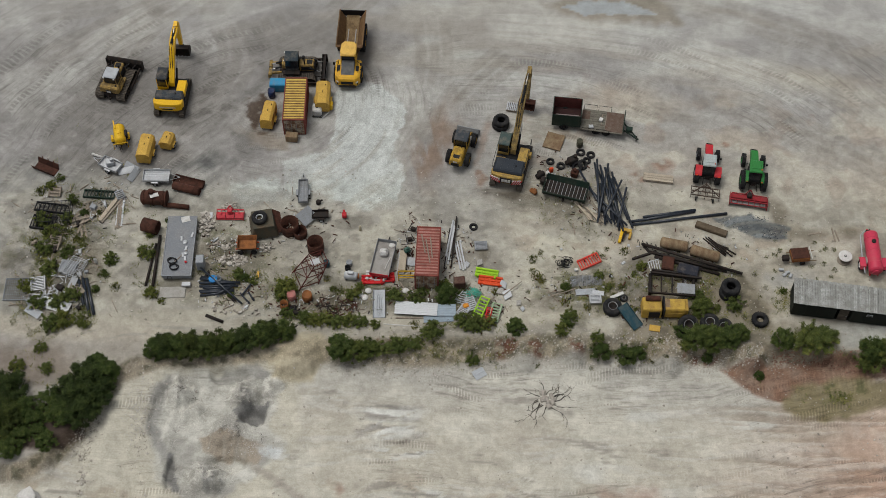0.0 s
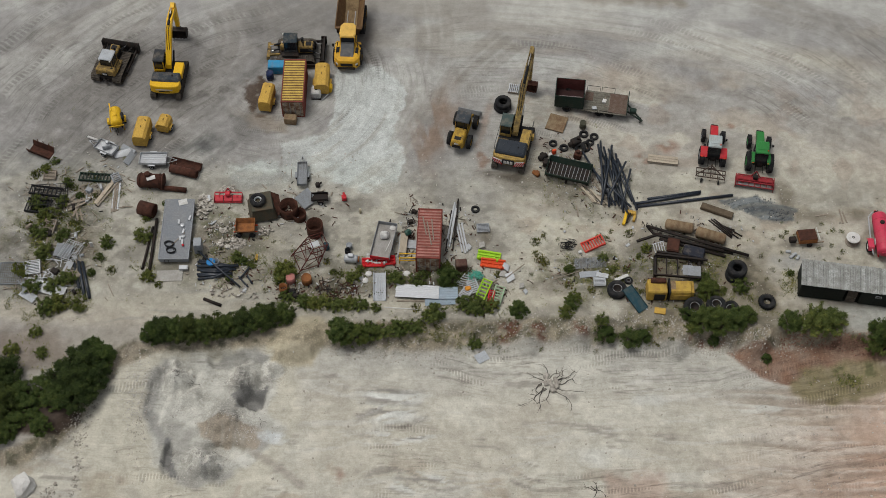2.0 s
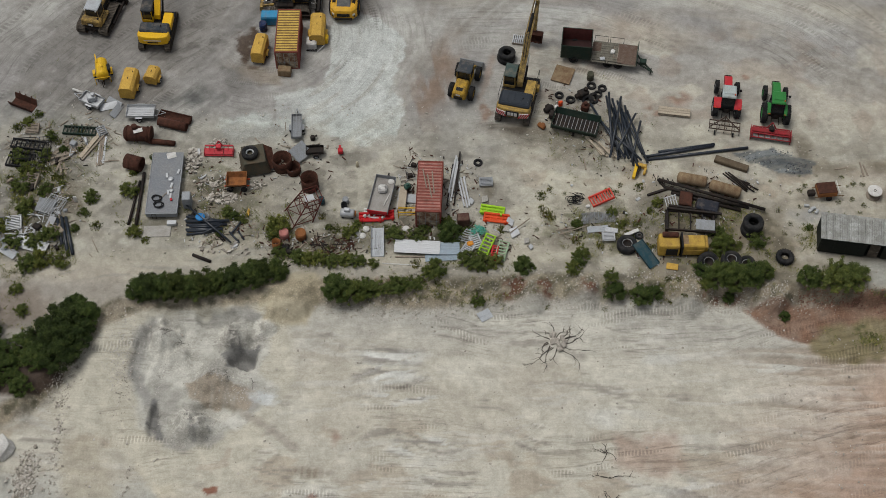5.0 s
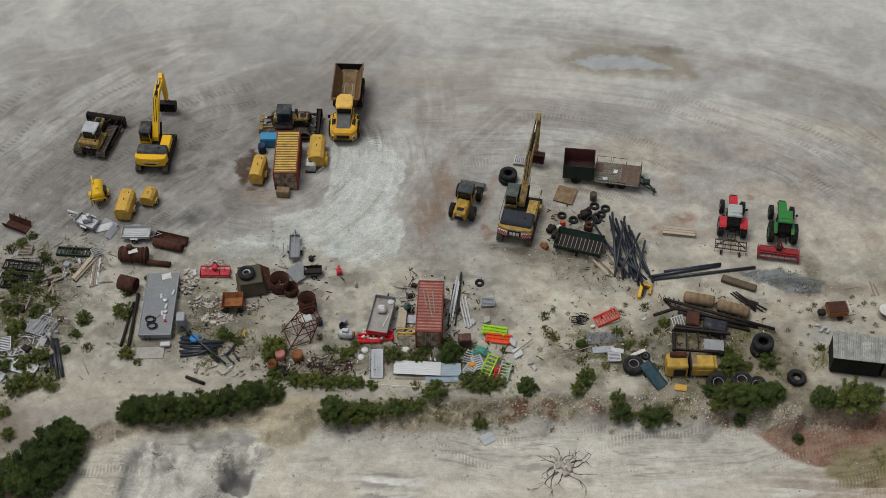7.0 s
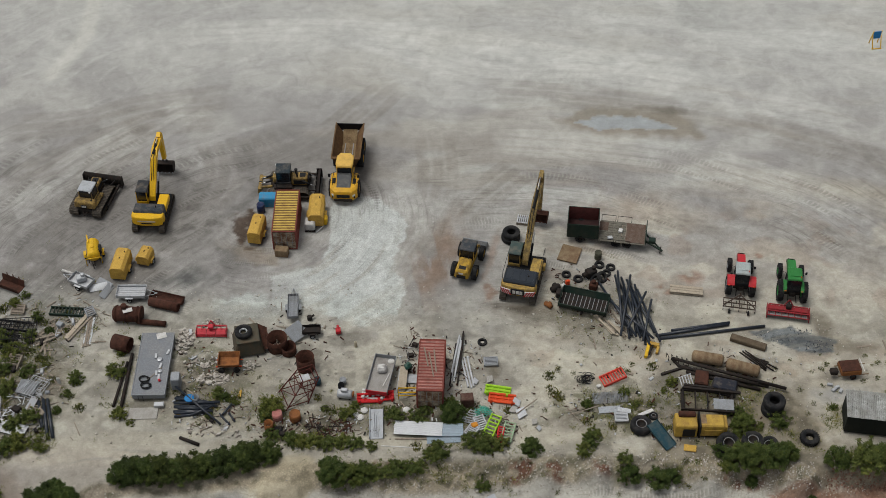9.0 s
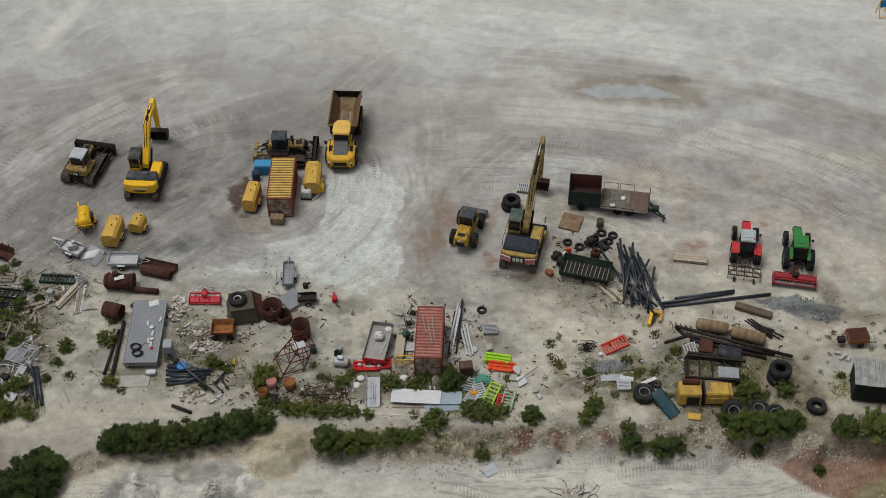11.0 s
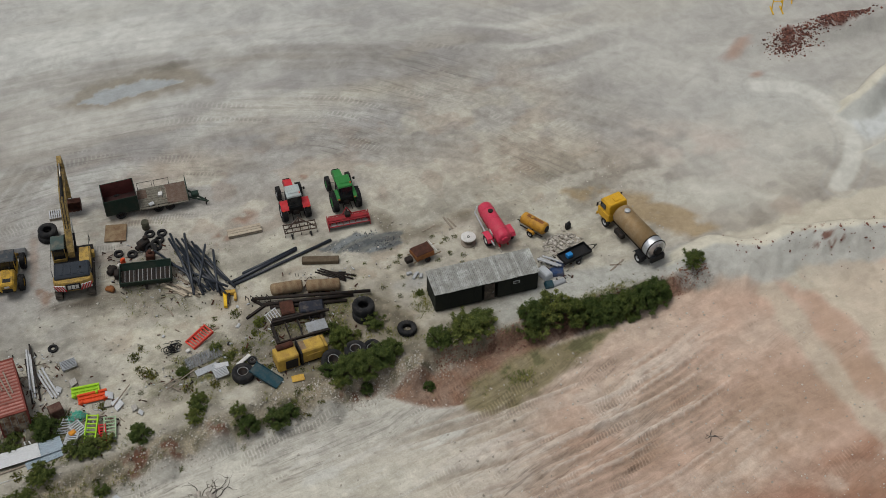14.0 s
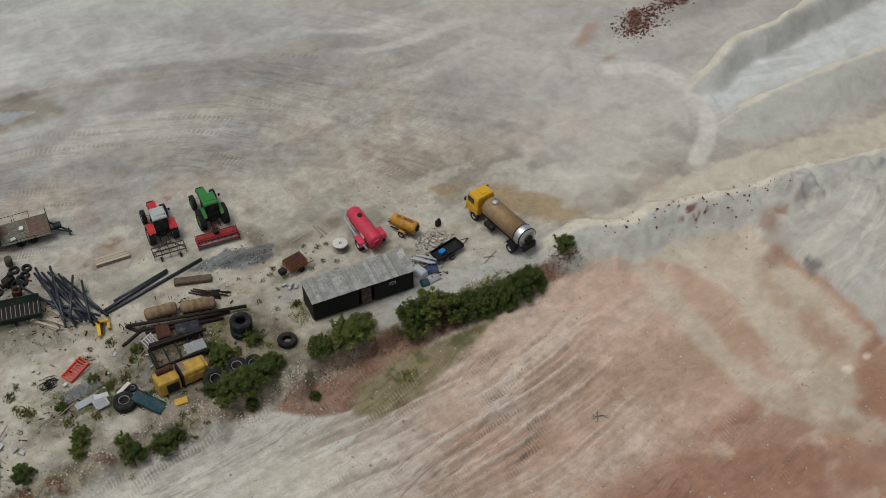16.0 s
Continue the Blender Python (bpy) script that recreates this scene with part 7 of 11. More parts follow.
def red_tanker():
    d = thing("slurry_tanker", "red slurry tanker trailer with round tank and two wheels", "tanker", 46.9, -0.3, 0)
    PINK = surface("sun_faded_red", (0.56, 0.045, 0.09), 0.35, 0, (0.35, 0.1, 0.1), 0.4, 1.0)
    r, l, z = 0.72, 4.6, 1.45
    g = Geo().lathe([(0.0, -l / 2 - 0.2), (r * 0.6, -l / 2 - 0.14), (r * 0.93, -l / 2), (r, -l / 2 + 0.12), (r, l / 2 - 0.12), (r * 0.93, l / 2), (r * 0.6, l / 2 + 0.14), (0.0, l / 2 + 0.2)], (0, 0, z), (0, 1, 0), 28)
    for k in range(3):
        g.lathe([(r, -0.04), (r + 0.03, -0.03), (r + 0.03, 0.03), (r, 0.04)], (0, -1.5 + 1.5 * k, z), (0, 1, 0), 28)
    t = part("tank", g, PINK, d)
    part("rear_door", Geo().rod((0, -l / 2 - 0.12, z), (0, -l / 2 - 0.24, z), 0.38, 18), PINK, t)
    part("hatch", Geo().rod((0, 0.9, z + r - 0.03), (0, 0.9, z + r + 0.12), 0.24, 14), DARKSTEEL, t)
    part("sight_plate", Geo().box((-r - 0.02, -0.9, z - 0.1), (0.04, 0.7, 0.3), 0.01), WHITE, t)
    part("frame", Geo().beam((-0.4, -l / 2, 0.62), (-0.4, l / 2, 0.62), 0.12, 0.2).beam((0.4, -l / 2, 0.62), (0.4, l / 2, 0.62), 0.12, 0.2).beam((-0.4, l / 2, 0.62), (0, l / 2 + 1.2, 0.55), 0.12, 0.16).beam((0.4, l / 2, 0.62), (0, l / 2 + 1.2, 0.55), 0.12, 0.16).box((0, -1.0, 0.6), (2.2, 0.16, 0.16), 0.02), RED, d)
    part("suction_pipe", Geo().tube([(-1.0, -l / 2, 1.0), (-1.02, 0, 0.95), (-0.95, l / 2, 1.1), (-0.5, l / 2 + 0.5, 1.25)], 0.08, 10), GALV, d)
    part("pump", Geo().box((0, l / 2 + 0.6, 0.85), (0.5, 0.45, 0.45), 0.06), DARKSTEEL, d)
    part("stand", Geo().rod((0.2, l / 2 + 1.0, 0), (0.2, l / 2 + 1.0, 0.9), 0.05, 8), DARKSTEEL, d)
    for sx in (-1, 1):
        tyre(d, sx * 1.12, -1.0, 0.55, 0.55, 0.48, WHITE, lugs=14)
        part("mudguard", Geo().prism([(-1.75, 0.85), (-1.55, 1.2), (-0.45, 1.2), (-0.25, 0.85), (-0.3, 0.85), (-0.5, 1.15), (-1.5, 1.15), (-1.7, 0.85)], sx * 1.12 - 0.3, sx * 1.12 + 0.3), PINK, d)
    return d


red_tanker()


def tanker_truck():
    d = thing("tanker_truck", "old yellow tanker truck with brown tank and bright steel end", "truck", 58.35, -6.3, 7)
    CABY = surface("truck_cab_yellow", (0.66, 0.37, 0.02), 0.4, 0, (0.3, 0.2, 0.06), 0.4, 1.3)
    TANK = surface("dusty_brown_tank", (0.26, 0.175, 0.085), 0.5, 0.25, (0.35, 0.28, 0.19), 0.6, 0.9)
    part("chassis", Geo().beam((-0.42, -3.2, 0.85), (-0.42, 3.2, 0.85), 0.12, 0.28).beam((0.42, -3.2, 0.85), (0.42, 3.2, 0.85), 0.12, 0.28), DARKSTEEL, d)
    c = part("cab", Geo().box((0, 3.35, 1.25), (2.25, 1.75, 0.95), 0.08).box((0, 3.3, 2.2), (2.15, 1.6, 1.0), 0.1, None, (0.94, 0.9)), CABY, d)
    part("roof", Geo().box((0, 3.25, 2.78), (2.0, 1.4, 0.16), 0.06, None, (0.9, 0.9)).box((0.1, 3.1, 2.9), (0.6, 0.5, 0.08), 0.02), CABY, c)
    part("windscreen", Geo().box((0, 4.1, 2.25), (1.8, 0.06, 0.7), 0.02, Matrix.Rotation(radians(6), 3, "X")), GLASS_DARK, c)
    for sx in (-1, 1):
        part("side_window", Geo().box((sx * 1.06, 3.5, 2.25), (0.05, 0.8, 0.6), 0.02), GLASS_DARK, c)
        part("mirror", Geo().box((sx * 1.35, 4.0, 2.2), (0.2, 0.06, 0.45), 0.02).rod((sx * 1.05, 4.0, 2.4), (sx * 1.35, 4.0, 2.4), 0.02, 6), BLACK, c)
        part("headlight", Geo().box((sx * 0.8, 4.24, 1.0), (0.3, 0.05, 0.2), 0.02), WHITE, c)
        part("wheel_arch", Geo().prism([(2.35, 0.75), (2.6, 1.15), (3.4, 1.15), (3.65, 0.75)], sx * 1.0 - 0.12, sx * 1.0 + 0.12), BLACK, d)
    part("bumper", Geo().box((0, 4.28, 0.72), (2.3, 0.16, 0.35), 0.05), CABY, c)
    part("grille", Geo().box((0, 4.24, 1.35), (1.4, 0.05, 0.4), 0.02), BLACK, c)
    r, z = 0.98, 1.98
    g = Geo().lathe([(0.0, -0.15), (r * 0.6, -0.1), (r * 0.95, 0.05), (r, 0.18), (r, 4.75), (0.0, 4.75)], (0, 2.1, z), (0, -1, 0), 30)
    t = part("tank", g, TANK, d, "dusty brown round tank")
    g = Geo().lathe([(r + 0.03, 0), (r + 0.04, 0.05), (r + 0.04, 0.75), (r * 0.95, 0.85), (r * 0.6, 0.95), (0.0, 0.98), (0.0, 0.0)], (0, -2.65, z), (0, -1, 0), 30)
    e = part("end_section", g, surface("bright_steel", (0.62, 0.65, 0.68), 0.3, 0.9, (0.4, 0.38, 0.34), 0.4, 2.0), t, "bright steel end section")
    for k in (0, 0.75):
        part("band", Geo().lathe([(r, -0.05), (r + 0.07, -0.04), (r + 0.07, 0.04), (r, 0.05)], (0, -2.65 - k, z), (0, 1, 0), 30), DARKSTEEL, e)
    part("manhole", Geo().rod((0, 1.2, z + r - 0.04), (0, 1.2, z + r + 0.14), 0.28, 16), GALV, t)
    part("rear_gear", Geo().box((0, -3.75, 1.2), (1.5, 0.3, 0.7), 0.05).rod((0, -3.6, 2.0), (0, -3.8, 2.0), 0.45, 16), BLACK, d)
    part("ladder", Geo().tube([(-0.3, -3.75, 1.2), (-0.3, -3.75, 2.9), (0.1, -3.75, 2.9), (0.1, -3.75, 1.2)], 0.025, 6), STEEL, d)
    part("side_tank", Geo().box((-0.95, 0.8, 0.85), (0.5, 1.2, 0.5), 0.06), DARKSTEEL, d)
    for yy, dbl in ((3.0, 0), (-2.4, 1)):
        for sx in (-1, 1):
            tyre(d, sx * (1.0 - 0.05 * dbl), yy, 0.5, 0.5, 0.32 + 0.25 * dbl, GALV)
            if dbl:
                part("mudguard", Geo().prism([(-3.1, 0.8), (-2.9, 1.12), (-1.9, 1.12), (-1.7, 0.8), (-1.75, 0.8), (-1.95, 1.07), (-2.85, 1.07), (-3.05, 0.8)], sx * 0.95 - 0.3, sx * 0.95 + 0.3), BLACK, d)
    return d


tanker_truck()


# ---- trailers, tanks and scrap in the yard ----
def grey_deck():
    d = thing("flat_tank", "long grey steel tank with hoses and clutter on its flat top", "tank", -24.55, -2.35, 3)
    TOP = surface("weathered_grey_steel", (0.2, 0.215, 0.235), 0.55, 0.2, (0.3, 0.3, 0.29), 0.5, 0.7, 0.2)
    part("body", Geo().box((0, 0, 0.45), (3.0, 7.4, 0.55), 0.08, None, (0.98, 0.99)), MIDGREY, d)
    part("top_plate", Geo().box((0, 0, 0.74), (3.05, 7.5, 0.08), 0.03), TOP, d)
    for sx in (-1, 1):
        part("rim_rail", Geo().beam((sx * 1.5, -3.7, 0.8), (sx * 1.5, 3.7, 0.8), 0.08, 0.08), MIDGREY, d)
        part("skid", Geo().box((sx * 1.0, 0, 0.1), (0.3, 7.0, 0.2), 0.03), DARKSTEEL, d)
    part("end_rail", Geo().beam((-1.5, -3.7, 0.8), (1.5, -3.7, 0.8), 0.08, 0.08), MIDGREY, d)
    part("filler_cap", Geo().rod((0.55, 0.4, 0.75), (0.55, 0.4, 0.92), 0.25, 16), GALV, d)
    part("filler_cap", Geo().rod((0.75, -1.0, 0.75), (0.75, -1.0, 0.92), 0.2, 16), GALV, d)
    part("ladder", Geo().tube([(-0.9, -3.78, 0.1), (-0.9, -3.78, 0.75), (-0.5, -3.78, 0.75), (-0.5, -3.78, 0.1)], 0.03, 6), DARKSTEEL, d)
    rnd = random.Random(2)
    for k in range(2):
        pts = []
        for i in range(34):
            a = i * 0.55
            rr = 0.45 + 0.12 * math.sin(i * 0.7)
            pts.append((-0.75 + 0.25 * k + rr * math.cos(a) + 0.01 * i, -1.9 - 0.75 * k + 0.75 * rr * math.sin(a), 0.83 + 0.004 * i))
        single("hose", Geo().tube(pts, 0.045, 6), BLACK, "coiled black hose lying on a grey tank", "hose", -24.55, -2.35, 3)
    for k in range(5):
        xx, yy = rnd.uniform(0.0, 1.2), rnd.uniform(-3.0, 1.6)
        single("tool_box", Geo().box((0, 0, 0.06), (0.22, 0.6, 0.1), 0.02), GALV, "small pale steel box lying on a tank top", "box", -24.55 + xx, -2.35 + yy, 3 + rnd.uniform(-15, 15), 0.78)
    single("timber_offcut", Geo().box((0, 0, 0.03), (0.08, 1.9, 0.06), 0.01), WOOD, "grey timber length lying on a tank top", "plank", -24.2, -3.6, -35, 0.78)
    single("plastic_sheet", Geo().box((0, 0, 0.02), (0.9, 0.7, 0.03), 0.01), WHITE, "white plastic sheet lying on a tank top", "sheet", -24.4, 1.0, 20, 0.78)
    single("red_can", Geo().rod((0, 0, 0), (0, 0, 0.2), 0.12, 12), RED, "small red can on a tank top", "can", -23.6, -4.4, 0, 0.78)
    single("steel_cabinet", Geo().box((0, 0, 0.75), (0.8, 1.0, 1.5), 0.04).box((0, -0.51, 0.8), (0.7, 0.03, 1.3), 0.01), MIDGREY, "grey steel cabinet standing beside a tank", "cabinet", -22.1, -4.3, 5)
    single("steel_pipe", Geo().pipe((0, -3.2, 0.2), (0, 3.2, 0.2), 0.16), DARKSTEEL, "dark steel pipe lying beside a tank", "pipe", -26.8, -4.0, 2)
    single("steel_pipe", Geo().pipe((0, -2.6, 0.17), (0, 2.6, 0.17), 0.13), DARKSTEEL, "dark steel pipe lying beside a tank", "pipe", -27.3, -4.4, -3)
    single("concrete_slab", Geo().box((0, 0, 0.05), (2.6, 1.3, 0.12), 0.03), CONCRETE, "cracked concrete slab on the ground", "slab", -24.6, -7.6, 4)
    single("car_battery", Geo().box((0, 0, 0.15), (0.9, 0.5, 0.3), 0.04), GALV, "pale steel box on a slab", "box", -23.3, -6.7, 4, 0.1)


grey_deck()


def crusher_block():
    d = thing("hopper", "dark green steel hopper with a tyre on its top", "hopper", -16.2, 0.8, 14)
    OLIVE = surface("dark_olive_steel", (0.075, 0.075, 0.055), 0.7, 0.2, (0.14, 0.09, 0.055), 0.6, 1.2)
    part("body", Geo().box((0, 0, 0.85), (2.9, 3.0, 1.5), 0.15, None, (0.72, 0.72)), OLIVE, d)
    part("top_plate", Geo().box((0, 0, 1.65), (2.2, 2.3, 0.12), 0.03), OLIVE, d)
    part("side_plate", Geo().slab([(1.1, -1.2, 0.2), (1.9, -0.9, 0.3), (1.9, 1.0, 1.0), (1.1, 1.2, 1.5)], 0.06), RUSTY, d)
    t = single("tyre", Geo().lathe([(0.4, -0.2), (0.7, -0.24), (0.82, -0.14), (0.82, 0.14), (0.7, 0.24), (0.4, 0.2)], (0, 0, 0.25), (0, 0, 1), 26, True, True), RUBBER, "black tyre lying on a steel hopper", "tyre", -16.5, 0.75, 0, 1.72)
    part("rim", Geo().lathe([(0.3, -0.1), (0.44, -0.12), (0.44, 0.12), (0.3, 0.1)], (0, 0, 0.23), (0, 0, 1), 22, True, True), GALV, t, "pale steel rim")


crusher_block()


def drum(label, x, y, r, h, mat, z=0.0, rx=0.0, rz=0.0, open_top=True, name="steel_drum"):
    prof = [(0.0, 0.02), (r, 0.02), (r, h * 0.33), (r + 0.02, h * 0.35), (r, h * 0.37), (r, h * 0.65), (r + 0.02, h * 0.67), (r, h * 0.69), (r, h)]
    prof += [(r - 0.04, h), (r - 0.04, 0.08), (0.0, 0.08)] if open_top else [(r - 0.03, h), (r - 0.05, h - 0.03), (0.0, h - 0.03)]
    return single(name, Geo().lathe(prof, (0, 0, 0), (0, 0, 1), 22), mat, label, "drum", x, y, rz, z + (r if rx else 0), rx=rx)


drum("large rusty open steel drum on bare ground", -13.4, 0.6, 0.95, 1.5, RUSTY)
drum("rusty steel tub beside a larger drum", -12.3, 0.1, 0.7, 0.9, RUSTY)
drum("rusty open steel cylinder standing alone", -10.5, -1.7, 0.85, 1.6, RUSTY)
drum("faded pink drum by the bank", -12.4, -7.7, 0.45, 0.9, surface("faded_pink", (0.4, 0.16, 0.14), 0.7), open_top=False)
drum("brown rusty drum by the bank", -10.8, -7.7, 0.5, 0.9, ORANGE_RUST, open_top=False)
drum("orange brown drum among weeds", -13.0, -8.9, 0.4, 1.0, ORANGE_RUST)
drum("small dark drum on bare ground", -7.0, -4.0, 0.28, 0.6, BLACK)
drum("grey drum on bare ground", -6.9, -3.4, 0.3, 0.6, MIDGREY, open_top=False)
drum("dark green oil barrel standing near a trailer", 17.0, 13.3, 0.35, 0.9, surface("olive_barrel", (0.06, 0.06, 0.04), 0.6), open_top=False)
drum("grey drum among rubble", -20.1, -6.0, 0.35, 0.7, MIDGREY)
drum("blue plastic barrel beside a container", -17.4, 18.7, 0.4, 1.1, surface("navy_plastic", (0.015, 0.03, 0.09), 0.5), open_top=False)
drum("teal gas bottle by a frame", -9.2, -3.6, 0.3, 0.8, TEAL, open_top=False)
drum("rusty drum lying beside a boiler", -28.8, 0.2, 0.75, 1.7, RUSTY, rx=90, rz=75)


def boiler():
    d = thing("boiler", "rusty red boiler shell with a long pipe", "boiler", -27.6, 3.6, -2)
    part("shell", Geo().rod((-1.9, 0, 0.75), (0.7, 0, 0.75), 0.75, 22), RUSTY, d)
    for k in range(3):
        part("band", Geo().lathe([(0.75, -0.05), (0.82, -0.04), (0.82, 0.04), (0.75, 0.05)], (-1.6 + k, 0, 0.75), (1, 0, 0), 22), RUSTY, d)
    part("pipe", Geo().pipe((0.5, -0.5, 0.35), (3.2, -0.6, 0.3), 0.28), RUSTY, d)
    part("dome", Geo().rod((-0.8, 0.1, 1.4), (-0.8, 0.1, 1.9), 0.3, 14), RUSTY, d)
    part("flange", Geo().rod((0.7, 0, 0.75), (0.82, 0, 0.75), 0.88, 22), RUSTY, d)


boiler()
single("white_sheet", Geo().box((0, 0, 0.02), (0.9, 0.5, 0.05), 0.02), WHITE, "white plastic scrap on a boiler", "sheet", -28.0, 3.4, 20, 1.5)


def trough(label, x, y, rz, l, r, mat):
    n, out, inn = 9, [], []
    for k in range(n):
        a = math.pi * k / (n - 1)
        out.append((-r * math.cos(a), r - r * math.sin(a)))
        inn.append((-(r - 0.04) * math.cos(a), r - (r - 0.04) * math.sin(a)))
    g = Geo().prism(out + inn[::-1], -l / 2, l / 2).prism(out, -l / 2 - 0.03, -l / 2).prism(out, l / 2, l / 2 + 0.03)
    return single("trough", g, mat, label, "trough", x, y, rz)


trough("rusty half-round steel trough on bare ground", -24.9, 6.2, -14, 3.3, 0.5, RUSTY)
single("rusty_pipe", Geo().pipe((-1.5, 0, 0.45), (1.5, 0, 0.45), 0.44), RUSTY, "wide rusty steel pipe lying on ground", "pipe", -25.0, 5.2, -14)
d = thing("rusty_skip", "rusty steel skip with upright lugs", "skip", -40.6, 7.4, -22)
part("body", Geo().prism([(-0.5, 0), (0.5, 0), (0.7, 0.75), (0.64, 0.75), (0.45, 0.06), (-0.45, 0.06), (-0.64, 0.75), (-0.7, 0.75)], -1.3, 1.3), RUSTY, d)
for sx in (-0.7, 0.0, 0.7):
    part("lug", Geo().box((sx, 0.7, 0.85), (0.12, 0.08, 0.4), 0.02), RUSTY, d)


def light_trailer(label, x, y, rz, l, w, mat, cage=0.0, items=0):
    """A small two-wheeled trailer: floor, sides, drawbar."""
    d = thing("car_trailer", label, "trailer", x, y, rz)
    part("floor", Geo().box((0, 0, 0.5), (w, l, 0.06), 0.01), mat, d)
    for sx in (-1, 1):
        part("side", Geo().box((sx * w / 2, 0, 0.68), (0.04, l, 0.3), 0.01), mat, d)
    for sy in (-1, 1):
        part("end_board", Geo().box((0, sy * l / 2, 0.68), (w, 0.04, 0.3), 0.01), mat, d)
    part("drawbar", Geo().beam((-w * 0.3, l / 2, 0.45), (0, l / 2 + 1.1, 0.42), 0.06, 0.08).beam((w * 0.3, l / 2, 0.45), (0, l / 2 + 1.1, 0.42), 0.06, 0.08), mat, d)
    part("stand", Geo().rod((0, l / 2 + 0.8, 0), (0, l / 2 + 0.8, 0.5), 0.03, 8), DARKSTEEL, d)
    for k in range(items):
        part("rail", Geo().rod((-w / 2 + w * (k + 0.5) / items, -l / 2, 0.85), (-w / 2 + w * (k + 0.5) / items, l / 2, 0.85), 0.025, 6), mat, d)
    for sx in (-1, 1):
        tyre(d, sx * (w / 2 + 0.14), -0.1, 0.28, 0.28, 0.18, GALV)
        part("mudguard", Geo().box((sx * (w / 2 + 0.14), -0.1, 0.62), (0.22, 0.75, 0.04), 0.015), mat, d)
    return d


light_trailer("silver compressor trailer with scrap around it", -33.6, 7.9, 65, 2.3, 1.3, GALV)
single("engine_block", Geo().box((0, 0, 0.3), (0.9, 0.7, 0.6), 0.08).rod((0.2, 0, 0.6), (0.2, 0, 0.9), 0.2, 12), GALV, "pale metal engine on a trailer", "engine", -33.6, 8.0, 20, 0.53)
light_trailer("galvanised car trailer with a tube cage", -28.4, 6.6, -88, 2.8, 1.5, GALV, items=5)
light_trailer("grey plant trailer with ramp rails", -12.5, 5.3, 5, 2.9, 1.0, MIDGREY, items=3)
for k, (xx, yy, a) in enumerate(((-31.9, 7.5, 20), (-31.0, 7.0, 70), (-31.4, 8.0, -30))):
    g = Geo().slab([(-0.9, -0.3, 0.02), (0.9, -0.35, 0.02), (0.9, 0.3, 0.35), (-0.9, 0.35, 0.3)], 0.04)
    single("bent_sheet", g, MIDGREY if k else GALV, "bent grey metal panel on the ground", "panel", xx, yy, a)
single("metal_tube", Geo().pipe((-0.7, 0, 0.3), (0.7, 0, 0.5), 0.12), WHITE, "white tube propped on scrap", "tube", -35.3, 9.2, -25)


def red_implement():
    d = thing("rotary_tiller", "red rotary tiller with a hooded rotor", "tiller", -19.9, 2.1, 2)
    PK = surface("faded_implement_red", (0.5, 0.04, 0.055), 0.5, 0, (0.3, 0.1, 0.09), 0.4)
    for k in (-1, 0, 1):
        part("hood", Geo().prism([(-0.5, 0.12), (-0.46, 0.42), (-0.1, 0.58), (0.2, 0.52), (0.2, 0.46), (-0.1, 0.5), (-0.4, 0.36), (-0.45, 0.12)], 0.92 * k - 0.43, 0.92 * k + 0.43), PK, d)
        part("stay", Geo().beam((0.92 * k, -0.2, 0.6), (0.92 * k, 0.42, 0.72), 0.08, 0.08), PK, d)
    part("tool_bar", Geo().beam((-1.42, 0.42, 0.66), (1.42, 0.42, 0.66), 0.14, 0.14), PK, d)
    part("rear_bar", Geo().beam((-1.42, -0.5, 0.2), (1.42, -0.5, 0.2), 0.07, 0.1), PK, d)
    part("gearbox", Geo().box((0, 0.1, 0.9), (0.5, 0.5, 0.35), 0.06), PK, d)
    part("rotor", Geo().rod((-1.35, 0, 0.3), (1.35, 0, 0.3), 0.2, 12), DARKSTEEL, d)
    part("headstock", Geo().beam((-0.4, 0.4, 0.6), (0, 0.5, 1.3), 0.1, 0.1).beam((0.4, 0.4, 0.6), (0, 0.5, 1.3), 0.1, 0.1), PK, d)
    for sx in (-1, 1):
        part("side_plate", Geo().prism([(-0.55, 0), (-0.5, 0.6), (0.5, 0.6), (0.5, 0)], sx * 1.42 - 0.02, sx * 1.42 + 0.02), PK, d)


red_implement()


def cart():
    d = thing("tipper_cart", "orange rusty tipping cart on small wheels", "cart", -17.6, -1.8, 4)
    g = Geo().prism([(-0.6, 0.6), (0.6, 0.6), (0.85, 1.15), (0.8, 1.15), (0.55, 0.66), (-0.55, 0.66), (-0.8, 1.15), (-0.85, 1.15)], -0.95, 0.95)
    for sx in (-1, 1):
        g.prism([(-0.6, 0.6), (0.6, 0.6), (0.85, 1.15), (-0.85, 1.15)], sx * 0.95 - 0.03, sx * 0.95 + 0.03)
    part("tub", g, ORANGE_RUST, d)
    part("frame", Geo().beam((-1.2, -0.4, 0.45), (1.2, -0.4, 0.45), 0.1, 0.14).beam((-1.2, 0.4, 0.45), (1.2, 0.4, 0.45), 0.1, 0.14), ORANGE, d, "orange painted frame")
    for yy in (-0.75, 0.75):
        for xx in (-0.7, 0.7):
            part("wheel", Geo().lathe([(0.08, -0.1), (0.28, -0.1), (0.32, 0), (0.28, 0.1), (0.08, 0.1)], (xx, yy, 0.32), (0, 1, 0), 18, True, True), RUBBER, d)


